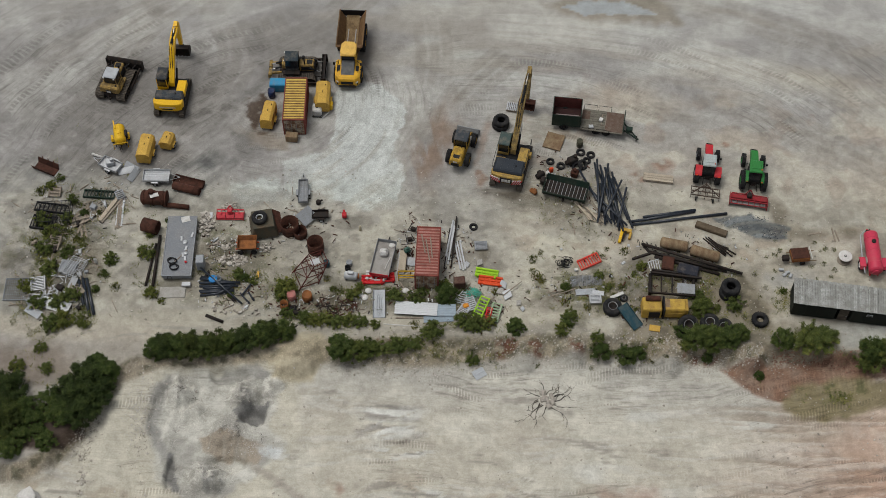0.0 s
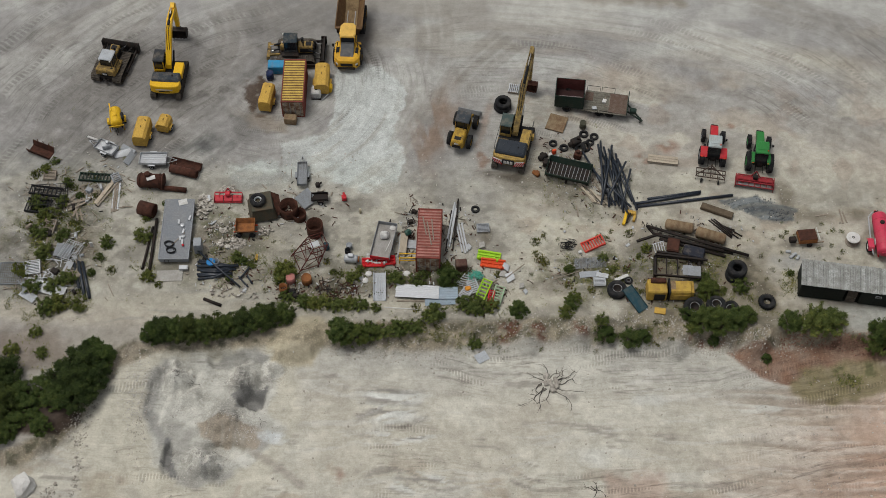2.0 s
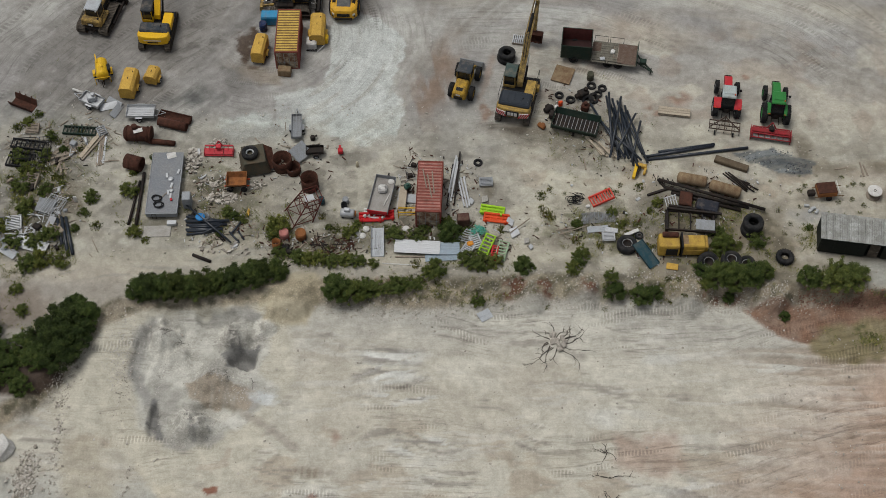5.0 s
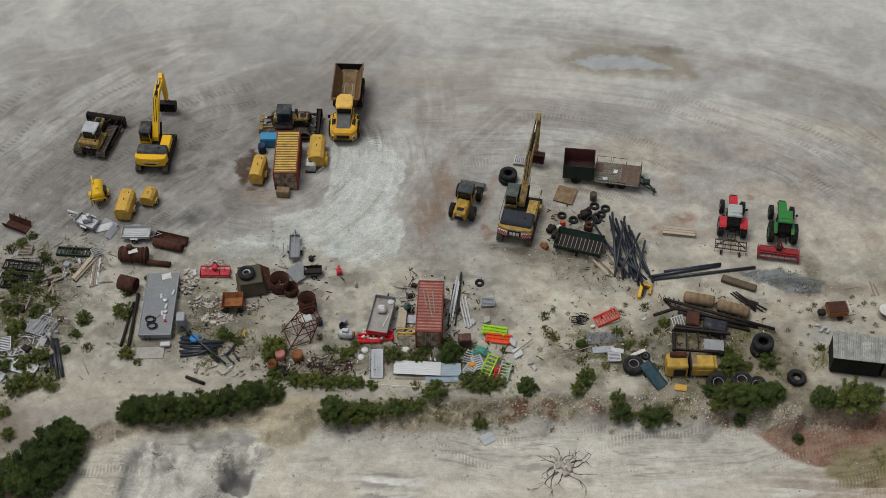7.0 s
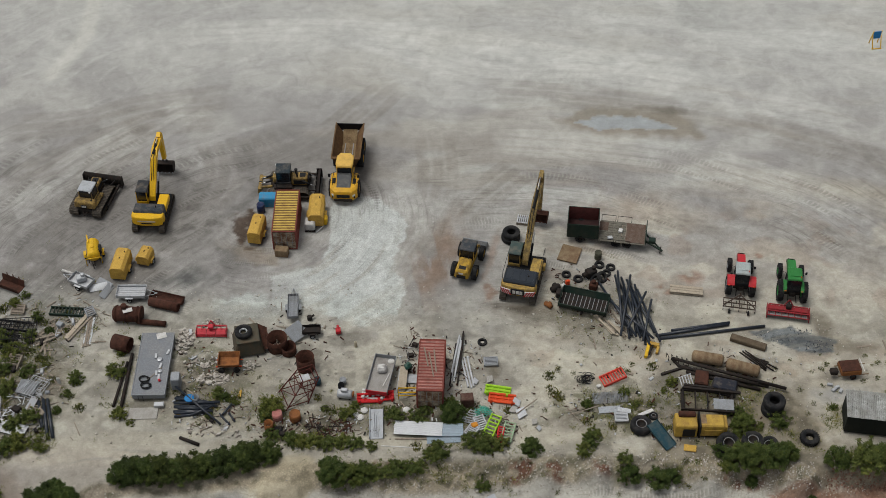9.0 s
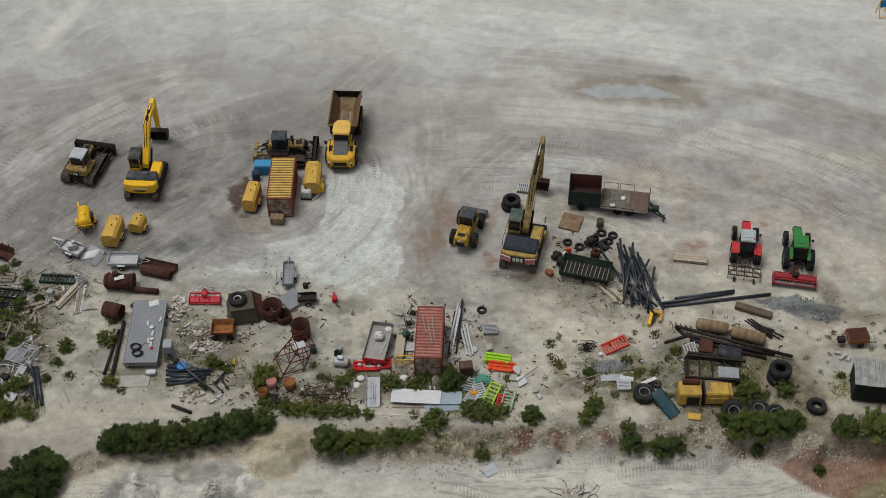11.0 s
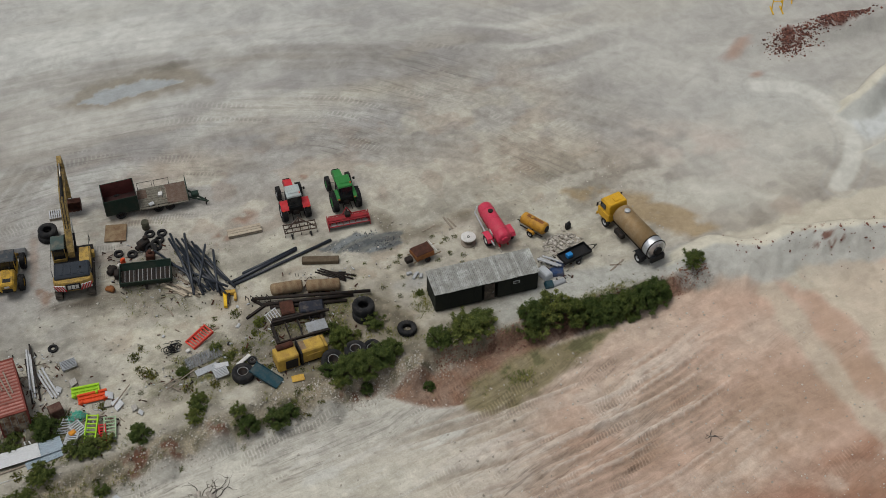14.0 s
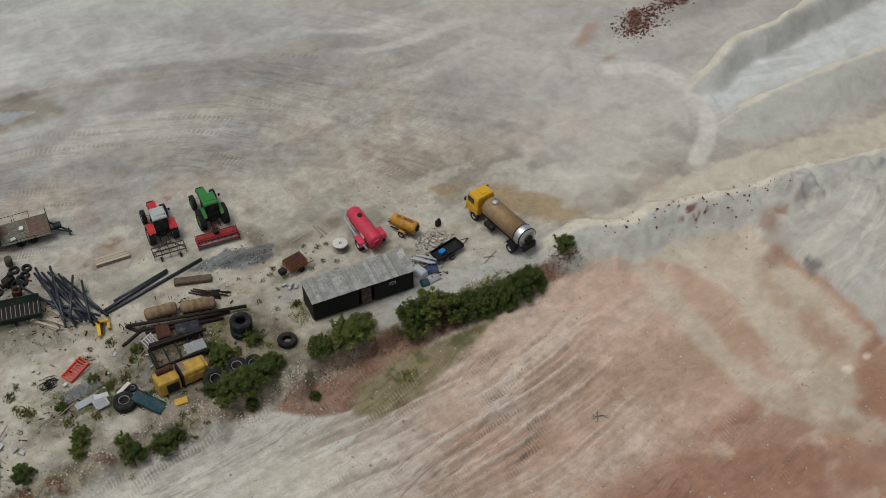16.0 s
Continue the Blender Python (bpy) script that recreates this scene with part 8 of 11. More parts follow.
cart()
g = Geo().slab([(-0.95, -0.7, 0.4), (0.95, -0.75, 0.25), (0.95, 0.75, 0.9), (-0.95, 0.7, 1.05)], 0.05)
single("flat_steel_scrap", g, MIDGREY, "grey steel plate leaning on scrap", "plate", -11.8, 2.1, 50)
light_trailer("dark tool trailer with scrap parts", -10.4, 2.4, 95, 1.7, 0.9, DARKSTEEL)
single("pump", Geo().box((0, 0, 0.35), (0.5, 0.6, 0.5), 0.08).rod((0, 0, 0.5), (0, 0.5, 0.6), 0.12, 12), RED, "small red pump on the ground", "pump", -7.9, 2.6, 10)
single("pump", Geo().rod((0, 0, 0), (0, 0, 0.5), 0.25, 14).rod((0, 0, 0.3), (0.5, 0, 0.4), 0.1, 10), DARKSTEEL, "dark metal pump with outlet on the ground", "pump", -10.8, 4.2, 30)
single("gas_bottle", Geo().rod((0, 0, 0), (0, 0, 0.7), 0.14, 12).rod((0, 0, 0.7), (0, 0, 0.8), 0.06, 8), surface("cream", (0.5, 0.45, 0.33), 0.5), "cream gas bottle on bare ground", "bottle", -6.1, 1.0, 0)


def rusty_frame():
    d = thing("tower_scaffold", "rusty red tower frame of steel tubes leaning over", "frame", -11.3, -5.3, 25)
    FRAME = surface("dark_red_rust", (0.12, 0.03, 0.022), 0.8, 0, (0.045, 0.02, 0.016), 0.7, 2.0)
    pts = [(-0.85, -0.95), (0.85, -0.95), (0.85, 0.95), (-0.85, 0.95)]
    at = lambda p, z: (p[0] * (1.2 - 0.12 * z) + 0.62 * z, p[1] * (1.2 - 0.12 * z) + 0.15 * z, 0.78 * z)
    for p in pts:
        part("leg", Geo().beam(at(p, 0.0), at(p, 2.9), 0.1, 0.1), FRAME, d)
    for z in (0.35, 1.5, 2.3, 2.85):
        for k in range(4):
            part("rail", Geo().beam(at(pts[k], z), at(pts[(k + 1) % 4], z), 0.08, 0.08), FRAME, d)
    for k in range(4):
        part("brace", Geo().beam(at(pts[k], 0.35), at(pts[(k + 1) % 4], 1.5), 0.06, 0.06), FRAME, d)
        part("brace", Geo().beam(at(pts[(k + 1) % 4], 1.5), at(pts[k], 2.3), 0.06, 0.06), FRAME, d)
    part("deck_plate", Geo().box((1.4, 0.4, 1.84), (0.9, 0.7, 0.04), 0.01), GALV, d)


rusty_frame()


def pipes(group, mat, r, rows, z=None, name="pipe", label="black plastic pipe lying in a loose stack"):
    """Pipes from (x, y) to (x, y), resting on the ground or on one another."""
    for k, (ax, ay, bx, by, lift) in enumerate(rows):
        g = Geo().pipe((0, 0, 0), (0, math.hypot(bx - ax, by - ay), 0), r, 0.025, 12)
        ang = math.degrees(math.atan2(by - ay, bx - ax)) - 90
        single(name, g, mat, label, "pipe", ax, ay, ang, r + lift, group)


rnd = random.Random(11)
heap = []
for k in range(9):
    heap.append((-21.8 + rnd.uniform(-0.2, 0.4), -7.9 + 0.28 * k, -18.6 + rnd.uniform(-0.4, 0.8), -7.5 + 0.2 * k + rnd.uniform(-0.3, 0.3), 0.16 * (k % 2)))
pipes("black pipe heap", PIPE, 0.13, heap)
pipes("black pipe heap", PIPE, 0.1, [(-22.3, -4.6, -17.3, -8.9, 0.45), (-20.3, -8.0, -18.4, -6.8, 0.35), (-17.7, -7.4, -16.6, -8.6, 0.0), (-16.9, -7.2, -16.2, -8.2, 0.0), (-16.7, -6.3, -17.4, -7.6, 0.15)])
pipes("loose pipes", DARKSTEEL, 0.16, [(-20.8, -10.2, -19.0, -10.9, 0.0)], label="dark pipe lying alone on the track")
single("blue_disc", Geo().rod((0, 0, 0), (0, 0, 0.12), 0.45, 18), BLUE, "blue plastic lid on a pipe heap", "lid", -20.6, -6.1, 0, 0.5)
# long black pipes by the green trough
rnd = random.Random(5)
rows = []
for k in range(13):
    a = rnd.uniform(-0.35, 0.35)
    rows.append((18.9 + 0.14 * k + rnd.uniform(-0.1, 0.1), 8.8 + rnd.uniform(-0.8, 1.8), 20.0 + 0.17 * k + a, 2.4 + rnd.uniform(-0.3, 0.8), 0.2 * (k % 3)))
rows = [(ax + 0.6 * math.sin(3.1 * k), ay, bx + 0.8 * math.cos(2.3 * k), by + 0.5 * math.sin(k), lift) for k, (ax, ay, bx, by, lift) in enumerate(rows)]
rows += [(16.9, 9.4, 20.2, 2.6, 0.6), (21.4, 8.2, 19.4, 3.4, 0.75), (17.9, 7.0, 21.8, 2.4, 0.62), (21.9, 7.4, 20.8, 2.2, 0.55), (18.8, 10.9, 18.9, 3.2, 0.7), (18.6, 11.0, 19.3, 4.5, 0.0), (20.0, 10.3, 18.7, 2.5, 0.8)]
pipes("black pipes by the trough", PIPE, 0.115, rows)
pipes("long black pipes", PIPE, 0.15, [(22.1, 3.25, 29.1, 4.95, 0.0), (22.3, 2.9, 32.5, 4.85, 0.0), (23.6, 3.95, 29.2, 5.15, 0.0)], label="long black pipe lying on bare ground")
pipes("dark steel pipes", DARKSTEEL, 0.16, [(23.4, 0.3, 33.5, -2.9, 0.3), (24.0, -0.4, 32.0, -2.5, 0.0), (24.6, -1.0, 31.2, -2.9, 0.0), (25.4, -1.0, 31.0, -2.5, 0.3)], label="long dark steel pipe in a scrap stack")
rows = []
rnd = random.Random(8)
for k in range(8):
    rows.append((29.8 + 0.25 * k, 1.7 - 0.12 * k + rnd.uniform(-0.2, 0.2), 32.0 + 0.2 * k * rnd.random(), -0.2 + rnd.uniform(-0.5, 0.6), 0.08 * (k % 3)))
pipes("steel bars", DARKSTEEL, 0.07, rows, name="steel_bar", label="rusty dark steel bar in a loose bundle")


def beams(group, mat, w, h, rows, name="plank", label="grey timber plank on the ground", z=0.0):
    for ax, ay, bx, by, lift in rows:
        g = Geo().beam((0, 0, 0), (0, math.hypot(bx - ax, by - ay), 0), w, h, 0.012)
        single(name, g, mat, label, "plank" if mat is WOOD else "beam", ax, ay, math.degrees(math.atan2(by - ay, bx - ax)) - 90, h / 2 + lift + z, group)


beams("planks by the trough", WOOD, 0.14, 0.08, [(16.7, 5.1, 18.9, 3.5, 0.0), (16.9, 5.5, 19.1, 3.4, 0.08), (17.3, 5.3, 18.4, 3.3, 0.16), (17.9, 5.9, 19.5, 3.8, 0.0), (18.2, 6.0, 19.3, 3.5, 0.1), (16.5, 4.5, 18.3, 3.7, 0.0), (17.0, 4.4, 18.9, 4.1, 0.16), (16.2, 2.9, 16.4, 1.5, 0.0)])
rnd = random.Random(19)
beams("pale timbers by the pipes", PALEWOOD, 0.2, 0.12, [(16.3 + 0.28 * k + rnd.uniform(-0.2, 0.2), 5.5 - 0.16 * k + rnd.uniform(-0.3, 0.3), 17.9 + 0.2 * k + rnd.uniform(-0.3, 0.3), 3.6 - 0.12 * k + rnd.uniform(-0.3, 0.3), 0.12 * (k % 3)) for k in range(8)], "timber", "thick pale timber in a loose heap by black pipes")
beams("steel stack", GALV, 0.16, 0.14, [(3.0, -2.8, 3.5, 2.2, 0.0), (3.25, -2.9, 3.7, 2.5, 0.0), (3.0, -2.0, 3.6, 2.6, 0.14), (3.3, -2.5, 3.8, 1.9, 0.14), (4.9, -3.6, 4.1, 0.0, 0.0), (5.1, -3.5, 4.4, 0.0, 0.14), (4.6, -3.5, 3.9, -0.3, 0.0)], "steel_channel", "long pale steel channel in a stack")
beams("steel stack", DARKSTEEL, 0.14, 0.2, [(2.9, -3.4, 3.3, 1.6, 0.0), (3.6, -3.2, 3.9, 2.8, 0.0), (3.75, -2.0, 3.95, 3.0, 0.2)], "steel_channel", "long dark steel channel in a stack")
d = thing("lumber_stack", "stack of pale timber boards on bearers", "lumber", 25.4, 9.1, -6)
for k in range(3):
    for j in range(3):
        part("board", Geo().box((0, -0.35 + 0.33 * j, 0.16 + 0.1 * k), (3.2, 0.3, 0.07), 0.01), WOOD if (k + j) % 2 and k < 2 else PALEWOOD, d)
for sx in (-1.2, 0, 1.2):
    part("bearer", Geo().box((sx, 0, 0.05), (0.1, 1.0, 0.1), 0.01), WOOD, d)
g = Geo().box((0, 0, 0.22), (3.4, 0.75, 0.44), 0.06)
single("timber_baulk", g, surface("dark_weathered_timber", (0.1, 0.075, 0.05), 0.9, 0, (0.16, 0.13, 0.09), 0.6, 2.0), "dark weathered timber baulk on the ground", "timber", 30.7, 2.7, -21)
for k, (ax, ay, bx, by) in enumerate(((25.3, 0.6, 28.0, 0.1), (28.4, -0.2, 31.2, -1.1))):
    l = math.hypot(bx - ax, by - ay)
    g = Geo().lathe([(0.0, -0.1), (0.36, -0.06), (0.52, 0.06), (0.56, 0.16), (0.56, l * 0.33), (0.58, l * 0.34), (0.56, l * 0.35), (0.56, l - 0.16), (0.52, l - 0.06), (0.36, l + 0.06), (0.0, l + 0.1)], (0, 0, 0.56), (0, 1, 0), 24)
    single("cylinder_tank", g, BEIGE, "beige round steel tank with rust stains lying down", "tank", ax, ay, math.degrees(math.atan2(by - ay, bx - ax)) - 90, group="beige tanks")


# ---- trailers and heavy scrap in the east of the yard ----
def box_trailer():
    d = thing("tipping_trailer", "dark green box trailer with open rusty red inside", "trailer", 15.55, 16.7, -4)
    ins = surface("dull_red_inside", (0.16, 0.05, 0.045), 0.8, 0, (0.07, 0.035, 0.03), 0.6)
    dark = surface("dark_inside", (0.035, 0.016, 0.016), 0.8, 0, (0.06, 0.03, 0.026), 0.6)
    part("floor", Geo().box((0, 0, 0.85), (3.0, 2.5, 0.1), 0.02), dark, d)
    for sy in (-1, 1):
        part("side", Geo().box((0, sy * 1.27, 1.62), (3.1, 0.06, 1.85), 0.02), DARKGREEN, d)
        part("side_lining", Geo().box((0, sy * 1.225, 1.7), (2.95, 0.02, 1.6), 0.005), dark if sy < 0 else ins, d)
    for sx in (-1, 1):
        part("end_board", Geo().box((sx * 1.55, 0, 1.62), (0.06, 2.5, 1.85), 0.02), DARKGREEN, d)
        part("end_lining", Geo().box((sx * 1.5, 0, 1.7), (0.02, 2.4, 1.6), 0.005), dark, d)
    for k in range(4):
        part("rib", Geo().box((-1.35 + 0.9 * k, -1.32, 1.6), (0.08, 0.06, 1.7), 0.01), DARKGREEN, d)
    part("load", Geo().box((0.1, -0.55, 1.05), (2.7, 1.3, 0.3), 0.1, None, (0.95, 0.9)), surface("grey_pink_sheet", (0.26, 0.21, 0.21), 0.8, 0, (0.18, 0.12, 0.12), 0.5), d, "grey-pink sheet lying in the box")
    part("chassis", Geo().beam((-1.6, -0.5, 0.68), (1.6, -0.5, 0.68), 0.12, 0.2).beam((-1.6, 0.5, 0.68), (1.6, 0.5, 0.68), 0.12, 0.2), DARKSTEEL, d)
    for sy in (-1, 1):
        m = Matrix.Rotation(radians(90), 4, "Z")
        w = part("wheel", Geo().rod((-0.2, sy * 1.15 - 0.1, 0.5), (-0.2, sy * 1.15 + 0.1, 0.5), 0.15, 10), DARKSTEEL, d)
        part("tyre", Geo().lathe([(0.26, -0.15), (0.42, -0.18), (0.5, -0.1), (0.5, 0.1), (0.42, 0.18), (0.26, 0.15)], (-0.2, sy * 1.15, 0.5), (0, 1, 0), 22, True, True), RUBBER, w)


box_trailer()


def flatbed():
    d = thing("flatbed_trailer", "rusty flatbed trailer with wooden boards and rails", "trailer", 19.5, 16.1, -7)
    DECK = surface("worn_deck", (0.21, 0.2, 0.165), 0.8, 0, (0.1, 0.09, 0.07), 0.7, 1.6, 0.3)
    for k in range(9):
        part("deck_board", Geo().box((0, -1.35 + 0.33 * k, 0.93), (4.6, 0.31, 0.06), 0.01), DECK, d)
    part("chassis", Geo().beam((-2.3, -0.6, 0.75), (2.3, -0.6, 0.75), 0.14, 0.28).beam((-2.3, 0.6, 0.75), (2.3, 0.6, 0.75), 0.14, 0.28), DARKSTEEL, d)
    part("floor_sheet", Geo().box((1.3, 0.0, 0.985), (1.9, 2.7, 0.05), 0.01), surface("brown_boards", (0.13, 0.085, 0.065), 0.9, 0, (0.2, 0.17, 0.14), 0.6, 2.0, 0.3), d, "brown worn boards")
    part("crate_frame", Geo().tube([(-0.1, -0.6, 1.0), (-0.1, 0.9, 1.0), (0.35, 0.9, 1.0), (0.35, -0.6, 1.0), (-0.1, -0.6, 1.0)], 0.05, 6), WOOD, d)
    part("floor_plate", Geo().box((-1.9, 0.6, 0.985), (0.9, 1.2, 0.05), 0.01), surface("brown_boards", (0.13, 0.085, 0.065)), d)
    part("end_frame", Geo().box((2.35, 0, 1.3), (0.08, 2.9, 0.7), 0.02), DARKGREEN, d)
    for x0 in (-2.2, -0.6):
        part("rail", Geo().tube([(x0, 1.5, 0.9), (x0, 1.5, 1.7), (x0 + 1.4, 1.5, 1.7), (x0 + 1.4, 1.5, 0.9)], 0.03, 6), DARKSTEEL, d)
        part("rail", Geo().tube([(x0, -1.5, 0.9), (x0, -1.5, 1.25), (x0 + 1.4, -1.5, 1.25), (x0 + 1.4, -1.5, 0.9)], 0.03, 6), DARKSTEEL, d)
    part("drawbar", Geo().beam((2.3, 0.4, 0.7), (4.1, -1.6, 0.55), 0.14, 0.16).beam((2.3, -0.6, 0.7), (4.1, -1.6, 0.55), 0.14, 0.16), DARKGREEN, d)
    part("winch", Geo().box((3.0, -0.6, 0.85), (0.7, 0.6, 0.5), 0.08), DARKGREEN, d)
    part("jack", Geo().rod((3.9, -1.4, 0), (3.9, -1.4, 0.9), 0.06, 10), DARKSTEEL, d)
    for sx in (-0.6, 0.5):
        for sy in (-1, 1):
            w = part("wheel", Geo().rod((sx, sy * 1.1 - 0.1, 0.46), (sx, sy * 1.1 + 0.1, 0.46), 0.14, 10), DARKSTEEL, d)
            part("tyre", Geo().lathe([(0.24, -0.15), (0.38, -0.18), (0.46, -0.1), (0.46, 0.1), (0.38, 0.18), (0.24, 0.15)], (sx, sy * 1.1, 0.46), (0, 1, 0), 22, True, True), RUBBER, w)
    single("pale_box", Geo().box((0, 0, 0.1), (0.5, 0.4, 0.2), 0.03), GALV, "pale metal box on a flatbed trailer", "box", 18.2, 15.2, 10, 0.96)
    single("pale_box", Geo().box((0, 0, 0.12), (0.4, 0.5, 0.24), 0.03), WHITE, "white box on a flatbed trailer", "box", 19.3, 16.2, -20, 0.96)


flatbed()
single("board_sheet", Geo().box((0, 0, 0.12), (2.0, 2.2, 0.16), 0.02), BEIGE, "tan wooden sheet lying on bearers", "sheet", 14.2, 13.7, -17)
d = thing("pallet_stack", "pale stacked pallets beside an excavator", "pallet", 9.5, 18.3, -8)
for k in range(6):
    part("slat", Geo().box((-0.5 + 0.2 * k, 0, 0.3), (0.12, 1.2, 0.03), 0.005), GALV, d)
    part("slat", Geo().box((-0.5 + 0.2 * k, 0, 0.13), (0.12, 1.2, 0.03), 0.005), WOOD, d)
for k in (-1, 0, 1):
    part("bearer", Geo().box((0, 0.54 * k, 0.2), (1.15, 0.1, 0.1), 0.01), WOOD, d)
    part("bearer", Geo().box((0, 0.54 * k, 0.055), (1.15, 0.1, 0.11), 0.01), WOOD, d)


def loose_tyre(x, y, r, w, label, z=0.0, lugs=0, rim=False, tilt=0.0, az=0.0, group="scrap tyres"):
    prof = [(0.46 * r, -w * 0.4), (0.82 * r, -w * 0.5), (0.96 * r, -w * 0.4), (r, -w * 0.25), (r, w * 0.25), (0.96 * r, w * 0.4), (0.82 * r, w * 0.5), (0.46 * r, w * 0.4), (0.6 * r, 0.0)]
    g = Geo().lathe(prof, (0, 0, 0), (0, 0, 1), 30, True, True)
    for k in range(lugs):
        a = 2 * math.pi * k / lugs
        for s in (-1, 1):
            m = Matrix.Rotation(a + s * 0.5 * math.pi / lugs, 3, "Z") @ Matrix.Rotation(0.5 * s, 3, "X")
            g.box(Matrix.Rotation(a + s * 0.5 * math.pi / lugs, 3, "Z") @ Vector((r, 0, s * w * 0.22)), (r * 0.1, r * 0.11, w * 0.5), 0.01, m)
    t = thing("tyre", label, "tyre", x, y, az, z + w / 2 + (0.35 * r * math.sin(radians(abs(tilt)))), group)
    t.matrix_basis = t.matrix_basis @ pose(0, 0, 0, tilt)
    part("carcass", g, RUBBER, t)
    if rim:
        q = 0.46 * r
        g = Geo().lathe([(0.0, -0.02), (q * 0.3, -0.02), (q * 0.35, 0.04), (q * 0.75, 0.04), (q * 0.8, w * 0.3), (q, w * 0.38), (q, -w * 0.38), (q * 0.8, -w * 0.3), (q * 0.7, -0.04), (0.0, -0.06)], (0, 0, 0), (0, 0, 1), 22)
        part("rim", g, DARKSTEEL, t, "dull dark rim")
        part("rim_bead", Geo().lathe([(q * 0.95, w * 0.36), (q * 1.06, w * 0.42), (q * 1.06, w * 0.46), (q * 0.95, w * 0.42)], (0, 0, 0), (0, 0, 1), 22, True, True), STEEL, t)
    return t


loose_tyre(8.3, 15.7, 0.95, 0.6, "large black tyre lying beside an excavator", lugs=0)
loose_tyre(8.35, 15.75, 0.9, 0.5, "large black tyre lying on another tyre", z=0.6)
for xx, yy, rr in ((13.8, 10.9, 0.45), (14.95, 10.35, 0.48), (18.2, 12.0, 0.47), (17.75, 11.2, 0.45), (17.1, 12.3, 0.5)):
    loose_tyre(xx, yy, rr, 0.26, "small worn tyre lying on the ground")
loose_tyre(17.3, 10.5, 0.6, 0.32, "worn tyre leaning on scrap", tilt=38, az=60)
loose_tyre(16.7, 10.2, 0.6, 0.32, "worn tyre leaning on scrap", tilt=30, az=-30)
loose_tyre(5.75, 1.9, 0.45, 0.22, "small worn tyre on bare ground")
loose_tyre(20.1, -7.5, 0.98, 0.75, "big black tyre with pale rim lying flat", rim=True)
loose_tyre(31.95, -5.2, 1.0, 0.85, "large black tyre in a stack of two")
loose_tyre(32.0, -5.15, 1.0, 0.85, "large black tyre in a stack of two", z=0.86)
loose_tyre(34.9, -8.2, 0.82, 0.5, "tractor tyre with heavy lugs lying flat", lugs=22)
loose_tyre(27.6, -9.3, 1.05, 0.7, "big dark tyre with steel rim in weeds", rim=True, tilt=22, az=20)
loose_tyre(29.8, -8.9, 0.98, 0.8, "big black tyre with pale rim in weeds", rim=True)
loose_tyre(31.2, -9.3, 0.85, 0.6, "black tyre with rim beside other tyres", rim=True, tilt=25, az=-60)
loose_tyre(21.3, -6.2, 0.42, 0.25, "small tyre with white hub", rim=True)


def green_trough():
    d = thing("muck_spreader", "dark green open spreader body with slatted floor", "spreader", 15.4, 6.8, -14)
    part("floor", Geo().box((0, 0, 0.5), (4.5, 1.8, 0.06), 0.01), DARKSTEEL, d)
    for k in range(22):
        part("slat", Geo().box((-2.1 + 0.2 * k, 0, 0.56), (0.06, 1.75, 0.05), 0.01), STEEL if k % 2 else DARKSTEEL, d)
    for sy in (-1, 1):
        part("side", Geo().slab([(-2.3, sy * 0.95, 0.45), (2.3, sy * 0.95, 0.45), (2.3, sy * 1.2, 1.1), (-2.3, sy * 1.2, 1.1)] if sy < 0 else [(2.3, sy * 0.95, 0.45), (-2.3, sy * 0.95, 0.45), (-2.3, sy * 1.2, 1.1), (2.3, sy * 1.2, 1.1)], 0.05), DARKGREEN, d)
        part("top_rail", Geo().beam((-2.3, sy * 1.22, 1.12), (2.3, sy * 1.22, 1.12), 0.1, 0.1), DARKGREEN, d)
    for sx in (-1, 1):
        part("end_board", Geo().box((sx * 2.3, 0, 0.8), (0.06, 2.3, 0.65), 0.02), DARKGREEN, d)
    part("frame", Geo().beam((-2.2, -0.6, 0.3), (2.2, -0.6, 0.3), 0.12, 0.3).beam((-2.2, 0.6, 0.3), (2.2, 0.6, 0.3), 0.12, 0.3), DARKSTEEL, d)
    part("gearbox", Geo().box((-2.6, 0.5, 0.6), (0.5, 0.8, 0.7), 0.08), DARKSTEEL, d)
    part("axle", Geo().rod((0, -1.3, 0.25), (0, 1.3, 0.25), 0.12, 10), DARKSTEEL, d)


green_trough()
single("orange_can", Geo().box((0, 0, 0.35), (0.45, 0.3, 0.7), 0.08), ORANGE, "orange fuel can beside scrap", "can", 13.9, 9.6, 20)
single("white_can", Geo().rod((0, 0, 0), (0, 0, 0.45), 0.22, 14), WHITE, "white plastic tub beside scrap", "tub", 13.5, 9.2, 0)
single("engine_block", Geo().box((0, 0, 0.45), (1.1, 0.8, 0.9), 0.1).rod((0.3, 0, 0.9), (0.3, 0, 1.2), 0.22, 12).rod((-0.5, 0, 0.5), (-0.9, 0, 0.5), 0.25, 14), DARKSTEEL, "dark seized engine block on the ground", "engine", 16.2, 10.9, 30)
single("engine_block", Geo().box((0, 0, 0.4), (0.8, 0.7, 0.8), 0.1).rod((0, 0, 0.8), (0, 0, 1.15), 0.2, 12), RUSTY, "rusty engine block on the ground", "engine", 16.4, 9.2, -20)
single("scrap_gearbox", Geo().rod((-0.5, 0, 0.3), (0.5, 0, 0.3), 0.3, 14).box((0.1, 0.2, 0.35), (0.5, 0.5, 0.5), 0.08), DARKSTEEL, "dark gearbox beside a spreader body", "gearbox", 12.7, 8.9, 40)
single("scrap_gearbox", Geo().rod((-0.4, 0, 0.25), (0.4, 0, 0.25), 0.25, 14).box((0, 0.2, 0.2), (0.4, 0.4, 0.4), 0.06), ORANGE_RUST, "rusty orange gearbox in weeds", "gearbox", 12.0, 6.7, -40)
